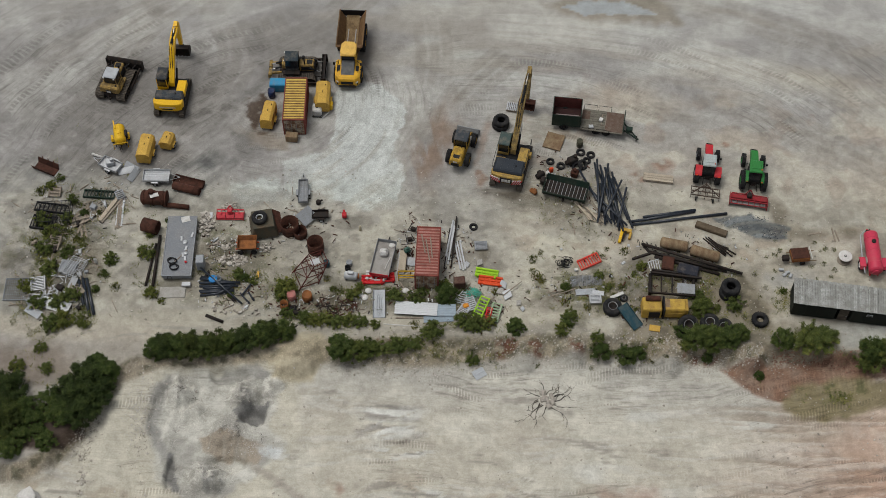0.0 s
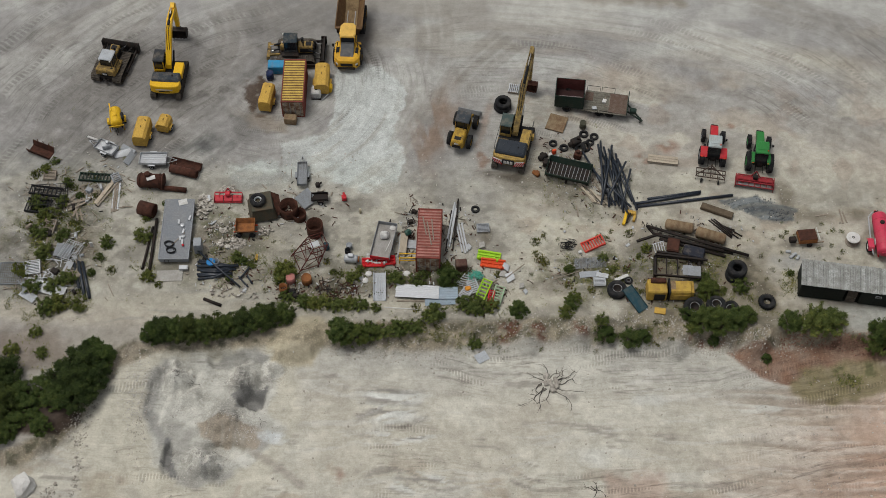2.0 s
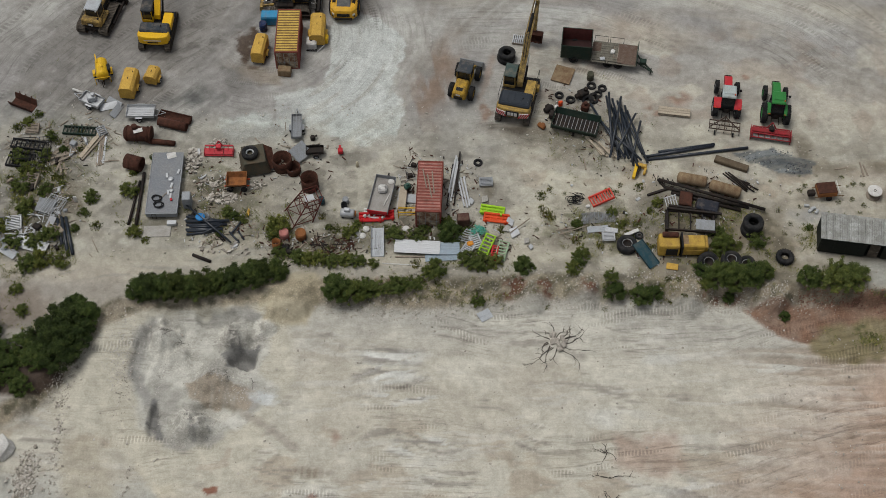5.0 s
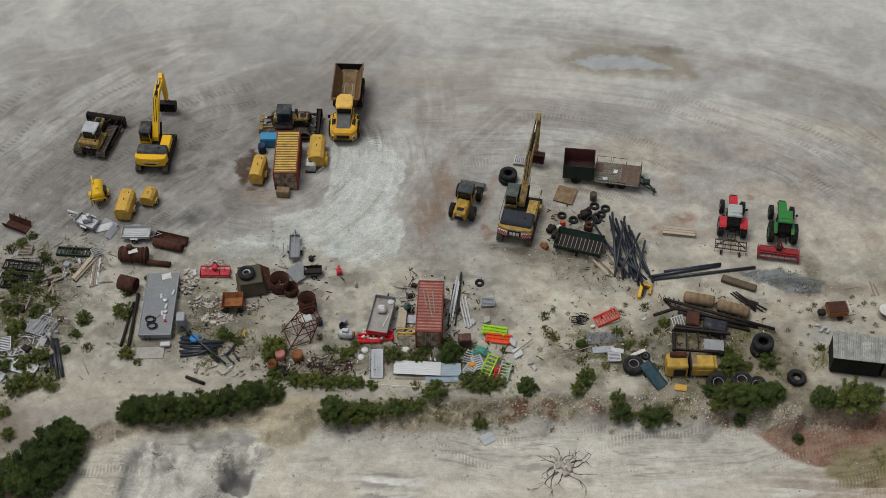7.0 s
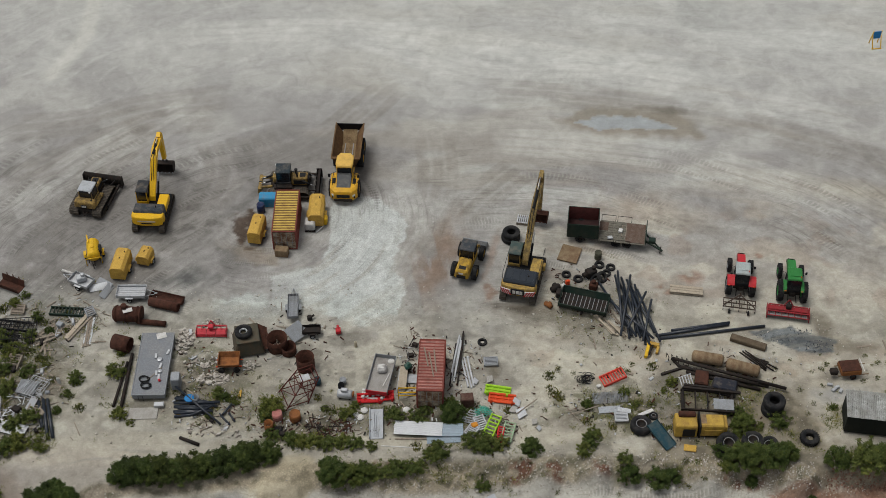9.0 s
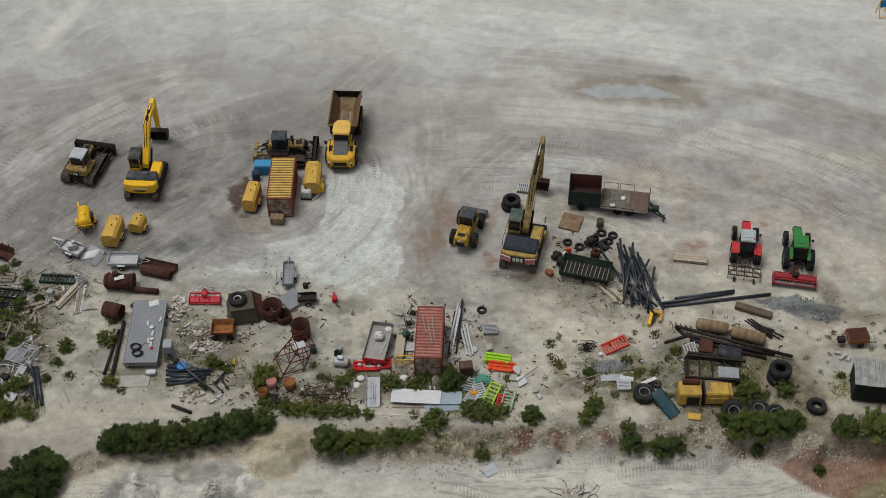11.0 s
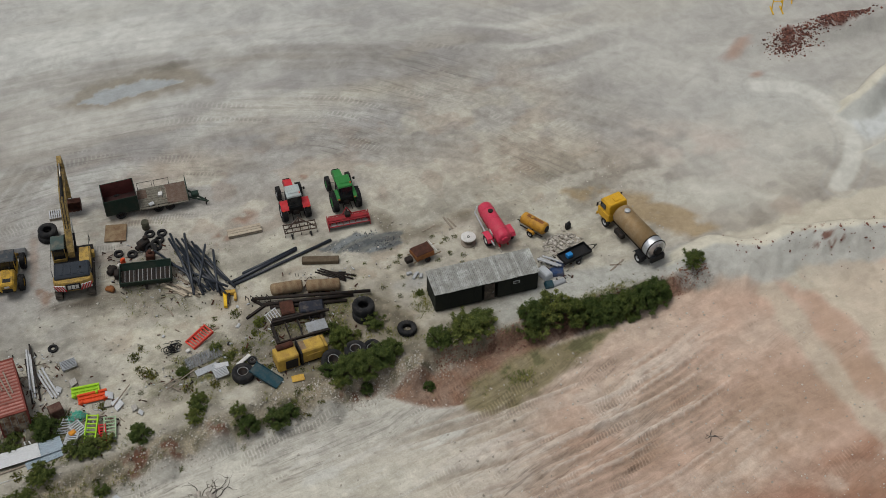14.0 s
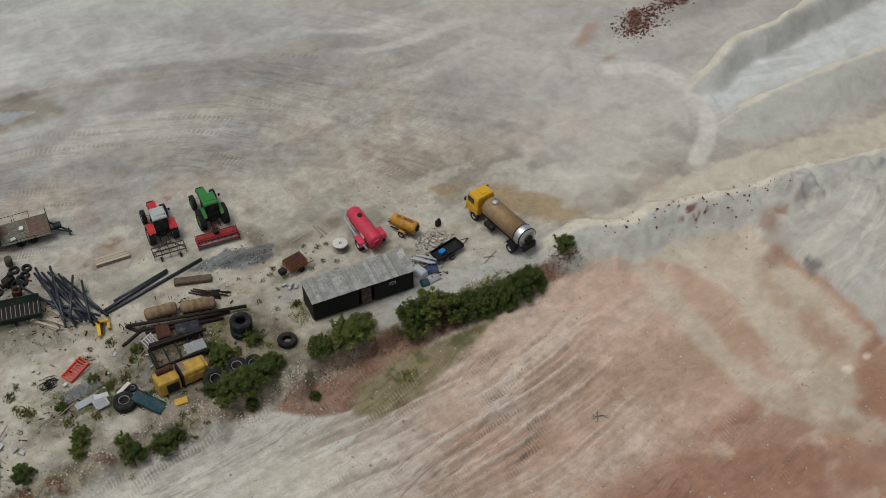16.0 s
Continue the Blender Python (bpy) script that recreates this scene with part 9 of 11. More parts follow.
d = thing("hydraulic_boom", "yellow hydraulic arm lying on the ground", "arm", 21.2, 1.4, -14)
part("arm", Geo().beam((0, -0.9, 0.25), (0, 0.9, 0.35), 0.3, 0.35), BRIGHT_YELLOW, d)
part("bracket", Geo().box((0.5, 0.8, 0.25), (0.9, 0.4, 0.4), 0.05).box((0.9, 0.3, 0.2), (0.25, 0.9, 0.3), 0.04), OCHRE, d)
part("ram", Geo().rod((0.25, -0.6, 0.3), (0.4, 0.7, 0.35), 0.08, 10), DARKSTEEL, d)


def chassis_scrap():
    d = thing("truck_chassis", "stripped dark truck chassis on the ground", "chassis", 26.2, -4.7, -3)
    for sy in (-1, 1):
        part("rail", Geo().beam((-2.4, sy * 1.1, 0.6), (2.4, sy * 1.1, 0.6), 0.16, 0.26), DARKSTEEL, d)
    for k in range(5):
        part("cross_member", Geo().beam((-2.2 + 1.1 * k, -1.1, 0.6), (-2.2 + 1.1 * k, 1.1, 0.6), 0.12, 0.18), DARKSTEEL, d)
    part("deck_plate", Geo().box((1.4, -0.4, 0.78), (1.8, 1.2, 0.06), 0.01), MIDGREY, d)
    part("leg", Geo().box((-2.2, 0, 0.25), (0.3, 2.2, 0.5), 0.03), DARKSTEEL, d)
    part("leg", Geo().box((2.2, 0, 0.25), (0.3, 2.2, 0.5), 0.03), DARKSTEEL, d)


chassis_scrap()
single("rusty_box", Geo().box((0, 0, 0.4), (1.2, 1.6, 0.8), 0.05).box((0, 0, 0.82), (1.0, 1.4, 0.05), 0.01), RUSTY, "rusty steel box in a scrap stack", "box", 25.9, -2.1, -8)
g = Geo()
for k in range(5):
    g.box((-0.5 + 0.25 * k, 0, 0.5), (0.08, 1.4, 0.06), 0.01)
g.box((0, -0.65, 0.5), (1.2, 0.08, 0.08), 0.01).box((0, 0.65, 0.5), (1.2, 0.08, 0.08), 0.01)
single("steel_grille", g, GALV, "pale steel grid leaning on scrap", "grid", 24.7, -2.2, 10, -0.2, ry=-20)
single("dark_sheet", Geo().box((0, 0, 0.5), (2.3, 1.6, 0.9), 0.08, None, (0.9, 0.8)), surface("navy_black", (0.016, 0.019, 0.03), 0.5), "dark steel hood among scrap pipes", "hood", 27.9, -2.9, -14)
beams("scrap beams", DARKSTEEL, 0.22, 0.22, [(24.0, -3.4, 29.2, -3.9, 0.75), (24.2, -3.0, 28.9, -3.5, 0.6), (23.4, 0.6, 24.2, -0.6, 0.0), (22.3, -1.4, 24.8, -0.3, 0.0)], "steel_beam", "dark steel beam in a scrap stack")
for k in range(5):
    single("steel_stand", Geo().tube([(0, -0.25, 0), (0, -0.25, 0.6), (0, 0.25, 0.6), (0, 0.25, 0)], 0.035, 6), DARKSTEEL, "small dark steel stand on the ground", "stand", 23.0 + 0.45 * k, 0.55 - 0.14 * k, 20, group="steel stands")


def yellow_body():
    d = thing("scrapped_machine", "scrapped yellow machine body with open doors in weeds", "machine", 25.1, -7.6, 1)
    FY = surface("scrap_yellow", (0.5, 0.33, 0.06), 0.6, 0, (0.17, 0.09, 0.045), 0.6, 1.4)
    part("body", Geo().box((-1.15, 0, 0.85), (2.0, 1.7, 1.5), 0.1, None, (0.97, 0.9)), FY, d)
    part("hood", Geo().box((1.15, 0, 0.9), (2.2, 1.6, 1.4), 0.12, None, (0.97, 0.85)), FY, d)
    part("tail", Geo().box((2.3, 0.1, 0.9), (0.4, 1.4, 0.9), 0.06), FY, d)
    # black plate in place of the shaded inside behind the open doors
    part("opening", Geo().box((-0.9, -0.84, 0.75), (1.1, 0.06, 1.0), 0.02), BLACK, d)
    part("panel", Geo().box((1.2, -0.8, 0.75), (1.5, 0.05, 0.8), 0.02), FY, d)
    part("rusty_drum", Geo().rod((-1.8, 0.5, 1.75), (-0.3, 0.5, 1.75), 0.28, 14), RUSTY, d)
    part("pale_patch", Geo().box((0.4, 0.1, 1.58), (0.5, 1.0, 0.06), 0.02), BEIGE, d)
    part("divider", Geo().box((0.05, 0, 0.9), (0.14, 1.75, 1.6), 0.02), BLACK, d)
    part("skid", Geo().box((0, 0, 0.08), (4.3, 1.3, 0.16), 0.02), DARKSTEEL, d)


yellow_body()
single("yellow_sheet", Geo().box((0, 0, 0.15), (1.1, 0.7, 0.08), 0.02), OCHRE, "yellow steel panel lying in weeds", "panel", 24.3, -9.6, -8, -0.05)
d = thing("teal_skip", "dark teal steel ramp lying by a tyre", "ramp", 21.8, -8.5, 38)
part("plate", Geo().slab([(-0.55, -1.4, 0.05), (0.55, -1.4, 0.05), (0.55, 1.3, 0.75), (-0.55, 1.3, 0.75)], 0.08), TEAL, d)
for sx in (-1, 1):
    part("flange", Geo().beam((sx * 0.57, -1.4, 0.15), (sx * 0.57, 1.3, 0.85), 0.06, 0.25), TEAL, d)
part("leg", Geo().box((0, 1.1, 0.3), (0.9, 0.1, 0.6), 0.02), TEAL, d)
single("white_sheet", Geo().box((0, 0, 0.3), (1.5, 0.35, 0.12), 0.03), WHITE, "white metal panel propped near a tyre", "panel", 20.6, -6.0, 28)


def rust_trailer():
    d = thing("box_cart", "rusty brown cart with a pale rail and small wheels", "cart", 39.5, -0.5, -82)
    part("body", Geo().box((0, 0, 0.8), (1.6, 1.9, 0.55), 0.1, None, (0.86, 1.0)), ORANGE_RUST, d)
    part("lid", Geo().box((0, 0, 1.1), (1.3, 1.85, 0.06), 0.02), RUSTY, d)
    part("frame", Geo().beam((-0.6, -1.2, 0.45), (-0.6, 1.7, 0.45), 0.08, 0.1).beam((0.6, -1.2, 0.45), (0.6, 1.7, 0.45), 0.08, 0.1), BEIGE, d)
    part("tail_rail", Geo().beam((-0.8, 1.1, 1.1), (0.8, 1.1, 1.1), 0.08, 0.08), WHITE, d)
    part("engine", Geo().box((0.2, -1.5, 0.7), (0.6, 0.7, 0.5), 0.08), DARKSTEEL, d)
    for sx in (-1, 1):
        tyre(d, sx * 0.75, 0.2, 0.3, 0.3, 0.2, RUSTY)


rust_trailer()
d = thing("cable_drum", "white topped cable drum on bare ground", "cable drum", 44.2, -0.45)
part("flange", Geo().rod((0, 0, 0.75), (0, 0, 0.83), 0.7, 26), WHITE, d, "white round top")
part("core", Geo().rod((0, 0, 0.08), (0, 0, 0.75), 0.4, 18), WOOD, d)
part("flange", Geo().rod((0, 0, 0.0), (0, 0, 0.08), 0.7, 26), WOOD, d)
part("hub", Geo().lathe([(0.08, 0), (0.14, 0), (0.14, 0.03), (0.08, 0.03)], (0, 0, 0.83), (0, 0, 1), 14, True, True), DARKSTEEL, d)
beams("loose planks", WOOD, 0.16, 0.08, [(40.8, 2.6, 42.3, 2.9, 0.0), (43.4, 3.6, 43.6, 1.8, 0.0), (43.7, 3.3, 44.0, 1.9, 0.0), (54.7, -8.9, 56.5, -8.1, 0.0), (55.0, -8.2, 56.0, -8.6, 0.0)])
single("jerry_can", Geo().box((0, 0, 0.35), (0.55, 0.4, 0.7), 0.08).rod((0.1, 0, 0.7), (0.1, 0, 0.85), 0.08, 8), BLACK, "black steel can on bare ground", "can", 53.6, -2.4, 15)
for k, (xx, yy) in enumerate(((37.6, -2.0), (38.2, -2.3), (37.9, -2.6), (38.5, -2.7))):
    single("metal_block", Geo().box((0, 0, 0.12), (0.5, 0.28, 0.24), 0.04), GALV, "pale grey block on wet ground", "block", xx, yy, 20 * k, group="grey blocks")


def black_trailer():
    d = light_trailer("low black trailer with a blue box", 52.4, -6.1, -80, 3.0, 1.3, BLACK)
    single("blue_box", Geo().box((0, 0, 0.2), (0.6, 0.5, 0.4), 0.05), BLUE, "blue plastic box in a trailer", "box", 51.8, -6.2, 10, 0.54)


black_trailer()
for xx, yy, a, mat, sz in ((48.9, -7.0, 15, LIGHTGREY, (1.0, 1.5, 0.6)), (50.0, -7.2, -20, surface("dark_blue_tarp", (0.02, 0.05, 0.13), 0.6), (1.4, 1.0, 0.4)), (50.6, -6.6, 40, surface("dark_blue_tarp", (0.02, 0.05, 0.13), 0.6), (1.0, 0.9, 0.35)), (48.7, -8.3, -10, TEAL, (0.9, 0.9, 0.3)), (49.7, -8.4, 5, MIDGREY, (1.3, 0.6, 0.25))):
    single("scrap_tangle", Geo().box((0, 0, sz[2] / 2), sz, 0.1, None, (0.8, 0.85), (0.1, 0.05)), mat, "covered scrap bundle beside a cabin", "bundle", xx, yy, a, group="bundles by the cabin")
beams("gutters", GALV, 0.2, 0.12, [(49.2, -5.3, 50.6, -7.0, 0.5), (48.9, -5.4, 50.3, -7.0, 0.6), (49.6, -5.1, 51.0, -6.6, 0.4)], "gutter_length", "pale metal gutter lengths leaning on scrap")
d = thing("road_sign", "yellow framed road sign standing on the far yard", "sign", 50.3, 48.8, 10)
part("board", Geo().box((0, 0, 1.5), (0.9, 0.06, 1.0), 0.01), BLUE, d, "blue sign board")
for sx in (-1, 1):
    part("post", Geo().beam((sx * 0.5, 0.5, 0), (sx * 0.5, -0.05, 2.1), 0.1, 0.1), BRIGHT_YELLOW, d)
    part("prop", Geo().beam((sx * 0.5, -0.7, 0), (sx * 0.5, 0.0, 1.5), 0.1, 0.1), BRIGHT_YELLOW, d)
part("foot", Geo().beam((-0.6, -0.7, 0.05), (0.6, -0.7, 0.05), 0.1, 0.1), BRIGHT_YELLOW, d)


def yellow_stand(x, y, rz):
    """A yellow tubular stand: two posts on long feet with cross bars."""
    d = thing("sign_stand", "empty yellow tubular sign stand on bare ground", "stand", x, y, rz, ground_z(x, y), "yellow stands")
    for sx in (-1, 1):
        part("post", Geo().beam((sx * 0.55, 0, 0.05), (sx * 0.55, 0.1, 2.1), 0.1, 0.1), BRIGHT_YELLOW, d)
        part("foot", Geo().beam((sx * 0.55, -0.75, 0.06), (sx * 0.55, 0.75, 0.06), 0.14, 0.12), BRIGHT_YELLOW, d)
    for z in (1.2, 2.05):
        part("cross_bar", Geo().beam((-0.55, 0.05, z), (0.55, 0.05, z), 0.08, 0.08), BRIGHT_YELLOW, d)


yellow_stand(90.4, 19.2, -18)
yellow_stand(92.6, 20.5, -35)


# ---- scrap round the red container ----
def grey_tipper():
    d = thing("tipping_trailer", "grey steel tipping trailer with a red tailboard", "trailer", -3.4, -3.0, -8)
    INS = surface("grey_bed", (0.33, 0.32, 0.3), 0.6, 0.2, (0.22, 0.2, 0.18), 0.6, 1.0)
    part("bed", Geo().box((0, 0, 0.75), (1.95, 4.2, 0.08), 0.02), INS, d)
    for sx in (-1, 1):
        part("side", Geo().box((sx * 0.98, 0, 0.95), (0.05, 4.2, 0.4), 0.015), MIDGREY, d)
        part("chassis_rail", Geo().beam((sx * 0.5, -2.1, 0.6), (sx * 0.5, 2.1, 0.6), 0.1, 0.18), DARKSTEEL, d)
        tyre(d, sx * 0.85, -0.3, 0.33, 0.33, 0.22, GALV)
    part("headboard", Geo().box((0, 2.1, 1.0), (1.95, 0.05, 0.5), 0.015), MIDGREY, d)
    part("tailboard", Geo().box((0, -2.12, 0.9), (1.95, 0.06, 0.45), 0.015), RED, d, "dark red tailboard")
    part("drawbar", Geo().beam((0, 2.1, 0.6), (0.1, 3.0, 0.5), 0.1, 0.12).rod((0.1, 2.9, 0), (0.1, 2.9, 0.6), 0.05, 8), DARKSTEEL, d)
    g = Geo().box((0, 0, 0.3), (0.95, 0.9, 0.6), 0.2, None, (0.8, 0.85)).box((0.15, 0.1, 0.62), (0.4, 0.3, 0.18), 0.08, None, (0.6, 0.7)).box((-0.25, -0.15, 0.6), (0.3, 0.35, 0.16), 0.07, None, (0.6, 0.6))
    single("white_bag", g, WHITE, "white bulk bag standing in a trailer", "bag", -3.35, -2.4, 0, 0.8)
    single("pale_disc", Geo().rod((0, 0, 0), (0, 0, 0.04), 0.3, 16), WHITE, "pale round lid in a trailer", "lid", -2.6, -1.3, 0, 0.8)
    single("batten", Geo().box((0, 0, 0.03), (0.08, 1.5, 0.06), 0.01), WHITE, "pale batten in a trailer", "batten", -2.9, -3.5, -18, 0.8)


grey_tipper()


def boat_shell(label, x, y, rz, l, mat):
    """A moulded plastic road barrier lying on its side: panel, rails, bars and feet."""
    d = thing("plastic_barrier", label, "barrier", x, y, rz)
    part("panel", Geo().box((0, 0, 0.13), (l * 0.96, 0.86, 0.07), 0.02), mat, d)
    for yy, w in ((-0.42, 0.2), (0.0, 0.12), (0.42, 0.24)):
        part("rail", Geo().box((0, yy, 0.2 + 0.06 * (yy > 0)), (l, w, 0.2), 0.06), mat, d)
    for k in range(5):
        part("bar", Geo().box((-l / 2 + 0.1 + k * (l - 0.2) / 4, 0, 0.18), (0.16, 0.9, 0.14), 0.04), mat, d)
    for sx in (-1, 1):
        part("foot", Geo().box((sx * l * 0.38, -0.45, 0.25), (0.2, 0.3, 0.5), 0.05), mat, d)
    return d


PLRED = surface("red_plastic", (0.55, 0.015, 0.02), 0.35, 0, (0.3, 0.08, 0.06), 0.3)
boat_shell("glossy red plastic barrier lying on ground", -4.3, -5.2, 4, 2.4, PLRED)
boat_shell("glossy red plastic barrier lying on ground", -2.9, -4.9, 8, 1.6, PLRED)
boat_shell("white and red plastic barrier lying on ground", -4.0, -4.8, -4, 2.2, WHITE)
boat_shell("lime green plastic barrier lying on ground", 7.3, -3.9, -8, 2.4, LIME)
boat_shell("orange red plastic barrier lying on ground", 7.7, -4.8, -6, 2.5, ORANGE)
d = thing("air_compressor", "silver air compressor with a round tank", "compressor", -6.5, -5.0, -4)
part("tank", Geo().rod((-0.75, 0, 0.45), (0.6, 0, 0.45), 0.42, 20), GALV, d)
part("motor", Geo().box((-0.1, 0, 1.0), (0.6, 0.4, 0.3), 0.06), GALV, d)
part("pulley", Geo().rod((0.65, 0, 0.5), (0.75, 0, 0.5), 0.3, 16), ORANGE_RUST, d)
for sx in (-0.5, 0.4):
    part("foot", Geo().box((sx, 0, 0.05), (0.12, 0.7, 0.1), 0.02), DARKSTEEL, d)
for k, (xx, yy, a) in enumerate(((-5.5, -7.0, 20), (-4.7, -6.5, -30), (-5.0, -7.3, 60), (-0.9, -6.3, 10))):
    g = Geo().lathe([(0.0, 0), (0.3, 0.0), (0.36, 0.1), (0.22, 0.2), (0.0, 0.24)], (0, 0, 0), (0, 0, 1), 7, False)
    single("white_sack", g, WHITE, "white plastic sack lying on the ground", "sack", xx, yy, a, group="white sacks")


def tray():
    d = thing("sheet_tray", "open grey metal tray with rails inside", "tray", -3.5, -8.0, 4)
    part("base", Geo().box((0, 0, 0.1), (1.25, 3.3, 0.06), 0.01), LIGHTGREY, d)
    for sx in (-1, 1):
        part("side", Geo().box((sx * 0.6, 0, 0.22), (0.06, 3.3, 0.3), 0.02), LIGHTGREY, d)
    for k in range(3):
        part("rail", Geo().beam((-0.2 + 0.2 * k, -1.4, 0.18), (-0.2 + 0.2 * k, 1.3 - 0.3 * k, 0.2), 0.06, 0.08), GALV, d)


tray()


def sheet(label, x, y, rz, w, l, mat, z=0.1, tilt=0.0):
    n = 14
    up = [(-w / 2 + w * k / n, 0.03 * (k % 2)) for k in range(n + 1)]
    prof = up + [(a, b - 0.02) for a, b in up[::-1]]
    m = Matrix.Rotation(radians(90), 4, "Z")
    return single("corrugated_sheet", Geo().prism(prof, -l / 2, l / 2, m), mat, label, "sheet", x, y, rz, z, rx=tilt)


WHITESHEET = surface("white_sheet_metal", (0.62, 0.64, 0.66), 0.5, 0.1, (0.45, 0.43, 0.4), 0.3)
BLUEGREY = surface("blue_grey_sheet", (0.3, 0.37, 0.43), 0.5, 0.1, (0.25, 0.25, 0.25), 0.4)
sheet("white corrugated roof sheet lying on scrap", 0.3, -8.55, 89, 1.5, 4.3, WHITESHEET, 0.4)
sheet("blue-grey corrugated sheet lying on scrap", 3.2, -8.55, 93, 1.4, 2.2, BLUEGREY, 0.3)
sheet("blue-grey corrugated sheet lying on scrap", 2.6, -9.5, 96, 0.8, 3.0, BLUEGREY, 0.15)
sheet("dull corrugated sheet on the ground", -0.6, -2.8, 88, 1.0, 2.4, LIGHTGREY, 0.2)
beams("sheet bearers", WOOD, 0.15, 0.15, [(-1.7, -9.6, 3.3, -9.4, 0.0), (-1.7, -8.2, 3.6, -8.0, 0.0), (-1.7, -8.9, 3.6, -8.9, 0.0)])
single("white_pole", Geo().rod((-1.9, 0, 0.05), (1.9, 0, 0.05), 0.05, 8), WHITE, "white pole lying along the bank", "pole", -1.0, -10.4, -2)
d = thing("board_stack", "stack of pale wall panels beside a container", "panels", -1.55, -2.9, -2)
for k in range(4):
    part("panel", Geo().box((0.05 * k, 0, 0.1 + 0.14 * k), (0.75, 2.9 - 0.15 * k, 0.12), 0.02), PALEWOOD if k % 2 else LIGHTGREY, d)
d = thing("tubular_trestle", "yellow tubular steel frame beside a container", "frame", -0.75, -5.0, 3)
part("rail", Geo().tube([(-0.95, 0, 0), (-0.95, 0, 0.95), (0.95, 0, 0.95), (0.95, 0, 0)], 0.06, 8), BRIGHT_YELLOW, d)
part("rail", Geo().tube([(-0.95, 0.5, 0), (-0.95, 0.5, 0.95), (0.95, 0.5, 0.95), (0.95, 0.5, 0)], 0.06, 8), BRIGHT_YELLOW, d)
part("bar", Geo().beam((-0.95, 0, 0.5), (0.95, 0, 0.5), 0.08, 0.08), BRIGHT_YELLOW, d)
single("electric_motor", Geo().rod((-0.3, 0, 0.35), (0.3, 0, 0.35), 0.3, 16).box((0, 0, 0.6), (0.3, 0.3, 0.3), 0.05), surface("bottle_green", (0.03, 0.1, 0.08), 0.5), "green electric motor on panels", "motor", -1.0, -1.8, 30, 0.45)
for k in range(3):
    single("scrap_metal", Geo().beam((-0.4, 0, 0.3), (0.4, 0, 0.4), 0.08, 0.08).beam((-0.4, 0, 0.3), (-0.3, 0.9, 0.5), 0.08, 0.08).beam((0.4, 0, 0.4), (0.3, 0.9, 0.3), 0.08, 0.08).box((0, 0.4, 0.2), (0.5, 0.4, 0.4), 0.06), DARKSTEEL, "dark scrap frame beside a container", "frame", -0.7, 0.9 - 1.3 * k, 40 * k - 20)
for k, (xx, a) in enumerate(((1.2, 11), (1.55, 7), (0.75, 12))):
    single("timber_board", Geo().beam((0, -1.6 + 0.3 * k, 0.05), (0, 1.3, 0.05), 0.12, 0.08), WOOD, "grey board lying on a container roof", "board", xx, -2.9 + 0.3 * k, a, 2.61)
single("brown_box", Geo().box((0, 0, 0.55), (1.15, 0.9, 1.1), 0.05).box((0, 0, 1.12), (1.05, 0.8, 0.04), 0.01), surface("dark_brown_steel", (0.085, 0.04, 0.03), 0.7), "dark brown steel box in weeds", "box", 4.55, -5.4, 8)
d = thing("pallet_ladder", "pale folded trestle lying in weeds", "trestle", 4.9, -7.0, -15)
for sx in (-1, 1):
    part("rail", Geo().beam((sx * 0.8, -0.7, 0.1), (sx * 0.15, 0.8, 0.35), 0.08, 0.08), GALV, d)
for k in range(6):
    part("slat", Geo().beam((-0.72 + 0.1 * k, -0.6 + 0.24 * k, 0.16 + 0.04 * k), (0.72 - 0.1 * k, -0.6 + 0.24 * k, 0.16 + 0.04 * k), 0.09, 0.05), GALV, d)
NET = surface("teal_netting", (0.1, 0.45, 0.34), 0.7, 0, (0.2, 0.4, 0.3), 0.4, 3.0)
rnd = random.Random(3)
for k in range(1):
    g = Geo()
    for i in range(150):
        a, b = rnd.uniform(0, 6.28), rnd.uniform(0, 1.4)
        p = Vector((0.75 * math.cos(a) * math.cos(b), 0.6 * math.sin(a) * math.cos(b), 0.5 * math.sin(b)))
        q = p + Vector((rnd.uniform(-0.35, 0.35), rnd.uniform(-0.3, 0.3), rnd.uniform(-0.12, 0.12)))
        g.rod(p, q, 0.025, 5)
    single("netting", g, NET, "tangled heap of teal plastic netting", "netting", 6.0, -6.4, 0)


def crate(label, x, y, rz, w, l, mat, tilt=0.0, z=0.0, slats=7):
    d = thing("plastic_crate", label, "crate", x, y, rz, z)
    d.matrix_basis = d.matrix_basis @ pose(0, 0, 0, tilt, 0, 0)
    for sx in (-1, 1):
        part("rail", Geo().beam((sx * w / 2, -l / 2, 0.2), (sx * w / 2, l / 2, 0.2), 0.12, 0.3), mat, d)
    for k in range(slats):
        part("slat", Geo().beam((-w / 2, -l / 2 + l * (k + 0.2) / (slats - 0.6), 0.25), (w / 2, -l / 2 + l * (k + 0.2) / (slats - 0.6), 0.25), 0.12, 0.1), mat, d)
    return d


crate("lime green slatted plastic barrier lying down", 6.85, -8.1, -22, 0.9, 2.4, LIME, 12, 0.2)
crate("pale green slatted barrier lying down", 8.3, -8.6, -14, 0.9, 2.0, surface("pale_green", (0.35, 0.5, 0.32), 0.5), 10, 0.15)
crate("red and white slatted barrier on its side", 7.6, -8.9, -10, 0.5, 1.6, PLRED, 8, 0.1)
crate("grey slatted crate lying on scrap", 5.8, -7.7, 25, 0.9, 1.4, GALV, 8, 0.15)
crate("grey slatted crate lying on scrap", 5.1, -8.5, -30, 0.9, 1.3, GALV, 0, 0.1)
crate("red slatted plastic barrier lying on ground", 17.85, -2.0, -66, 1.1, 2.3, surface("coral_plastic", (0.72, 0.05, 0.03), 0.45), 10, 0.1, 9)
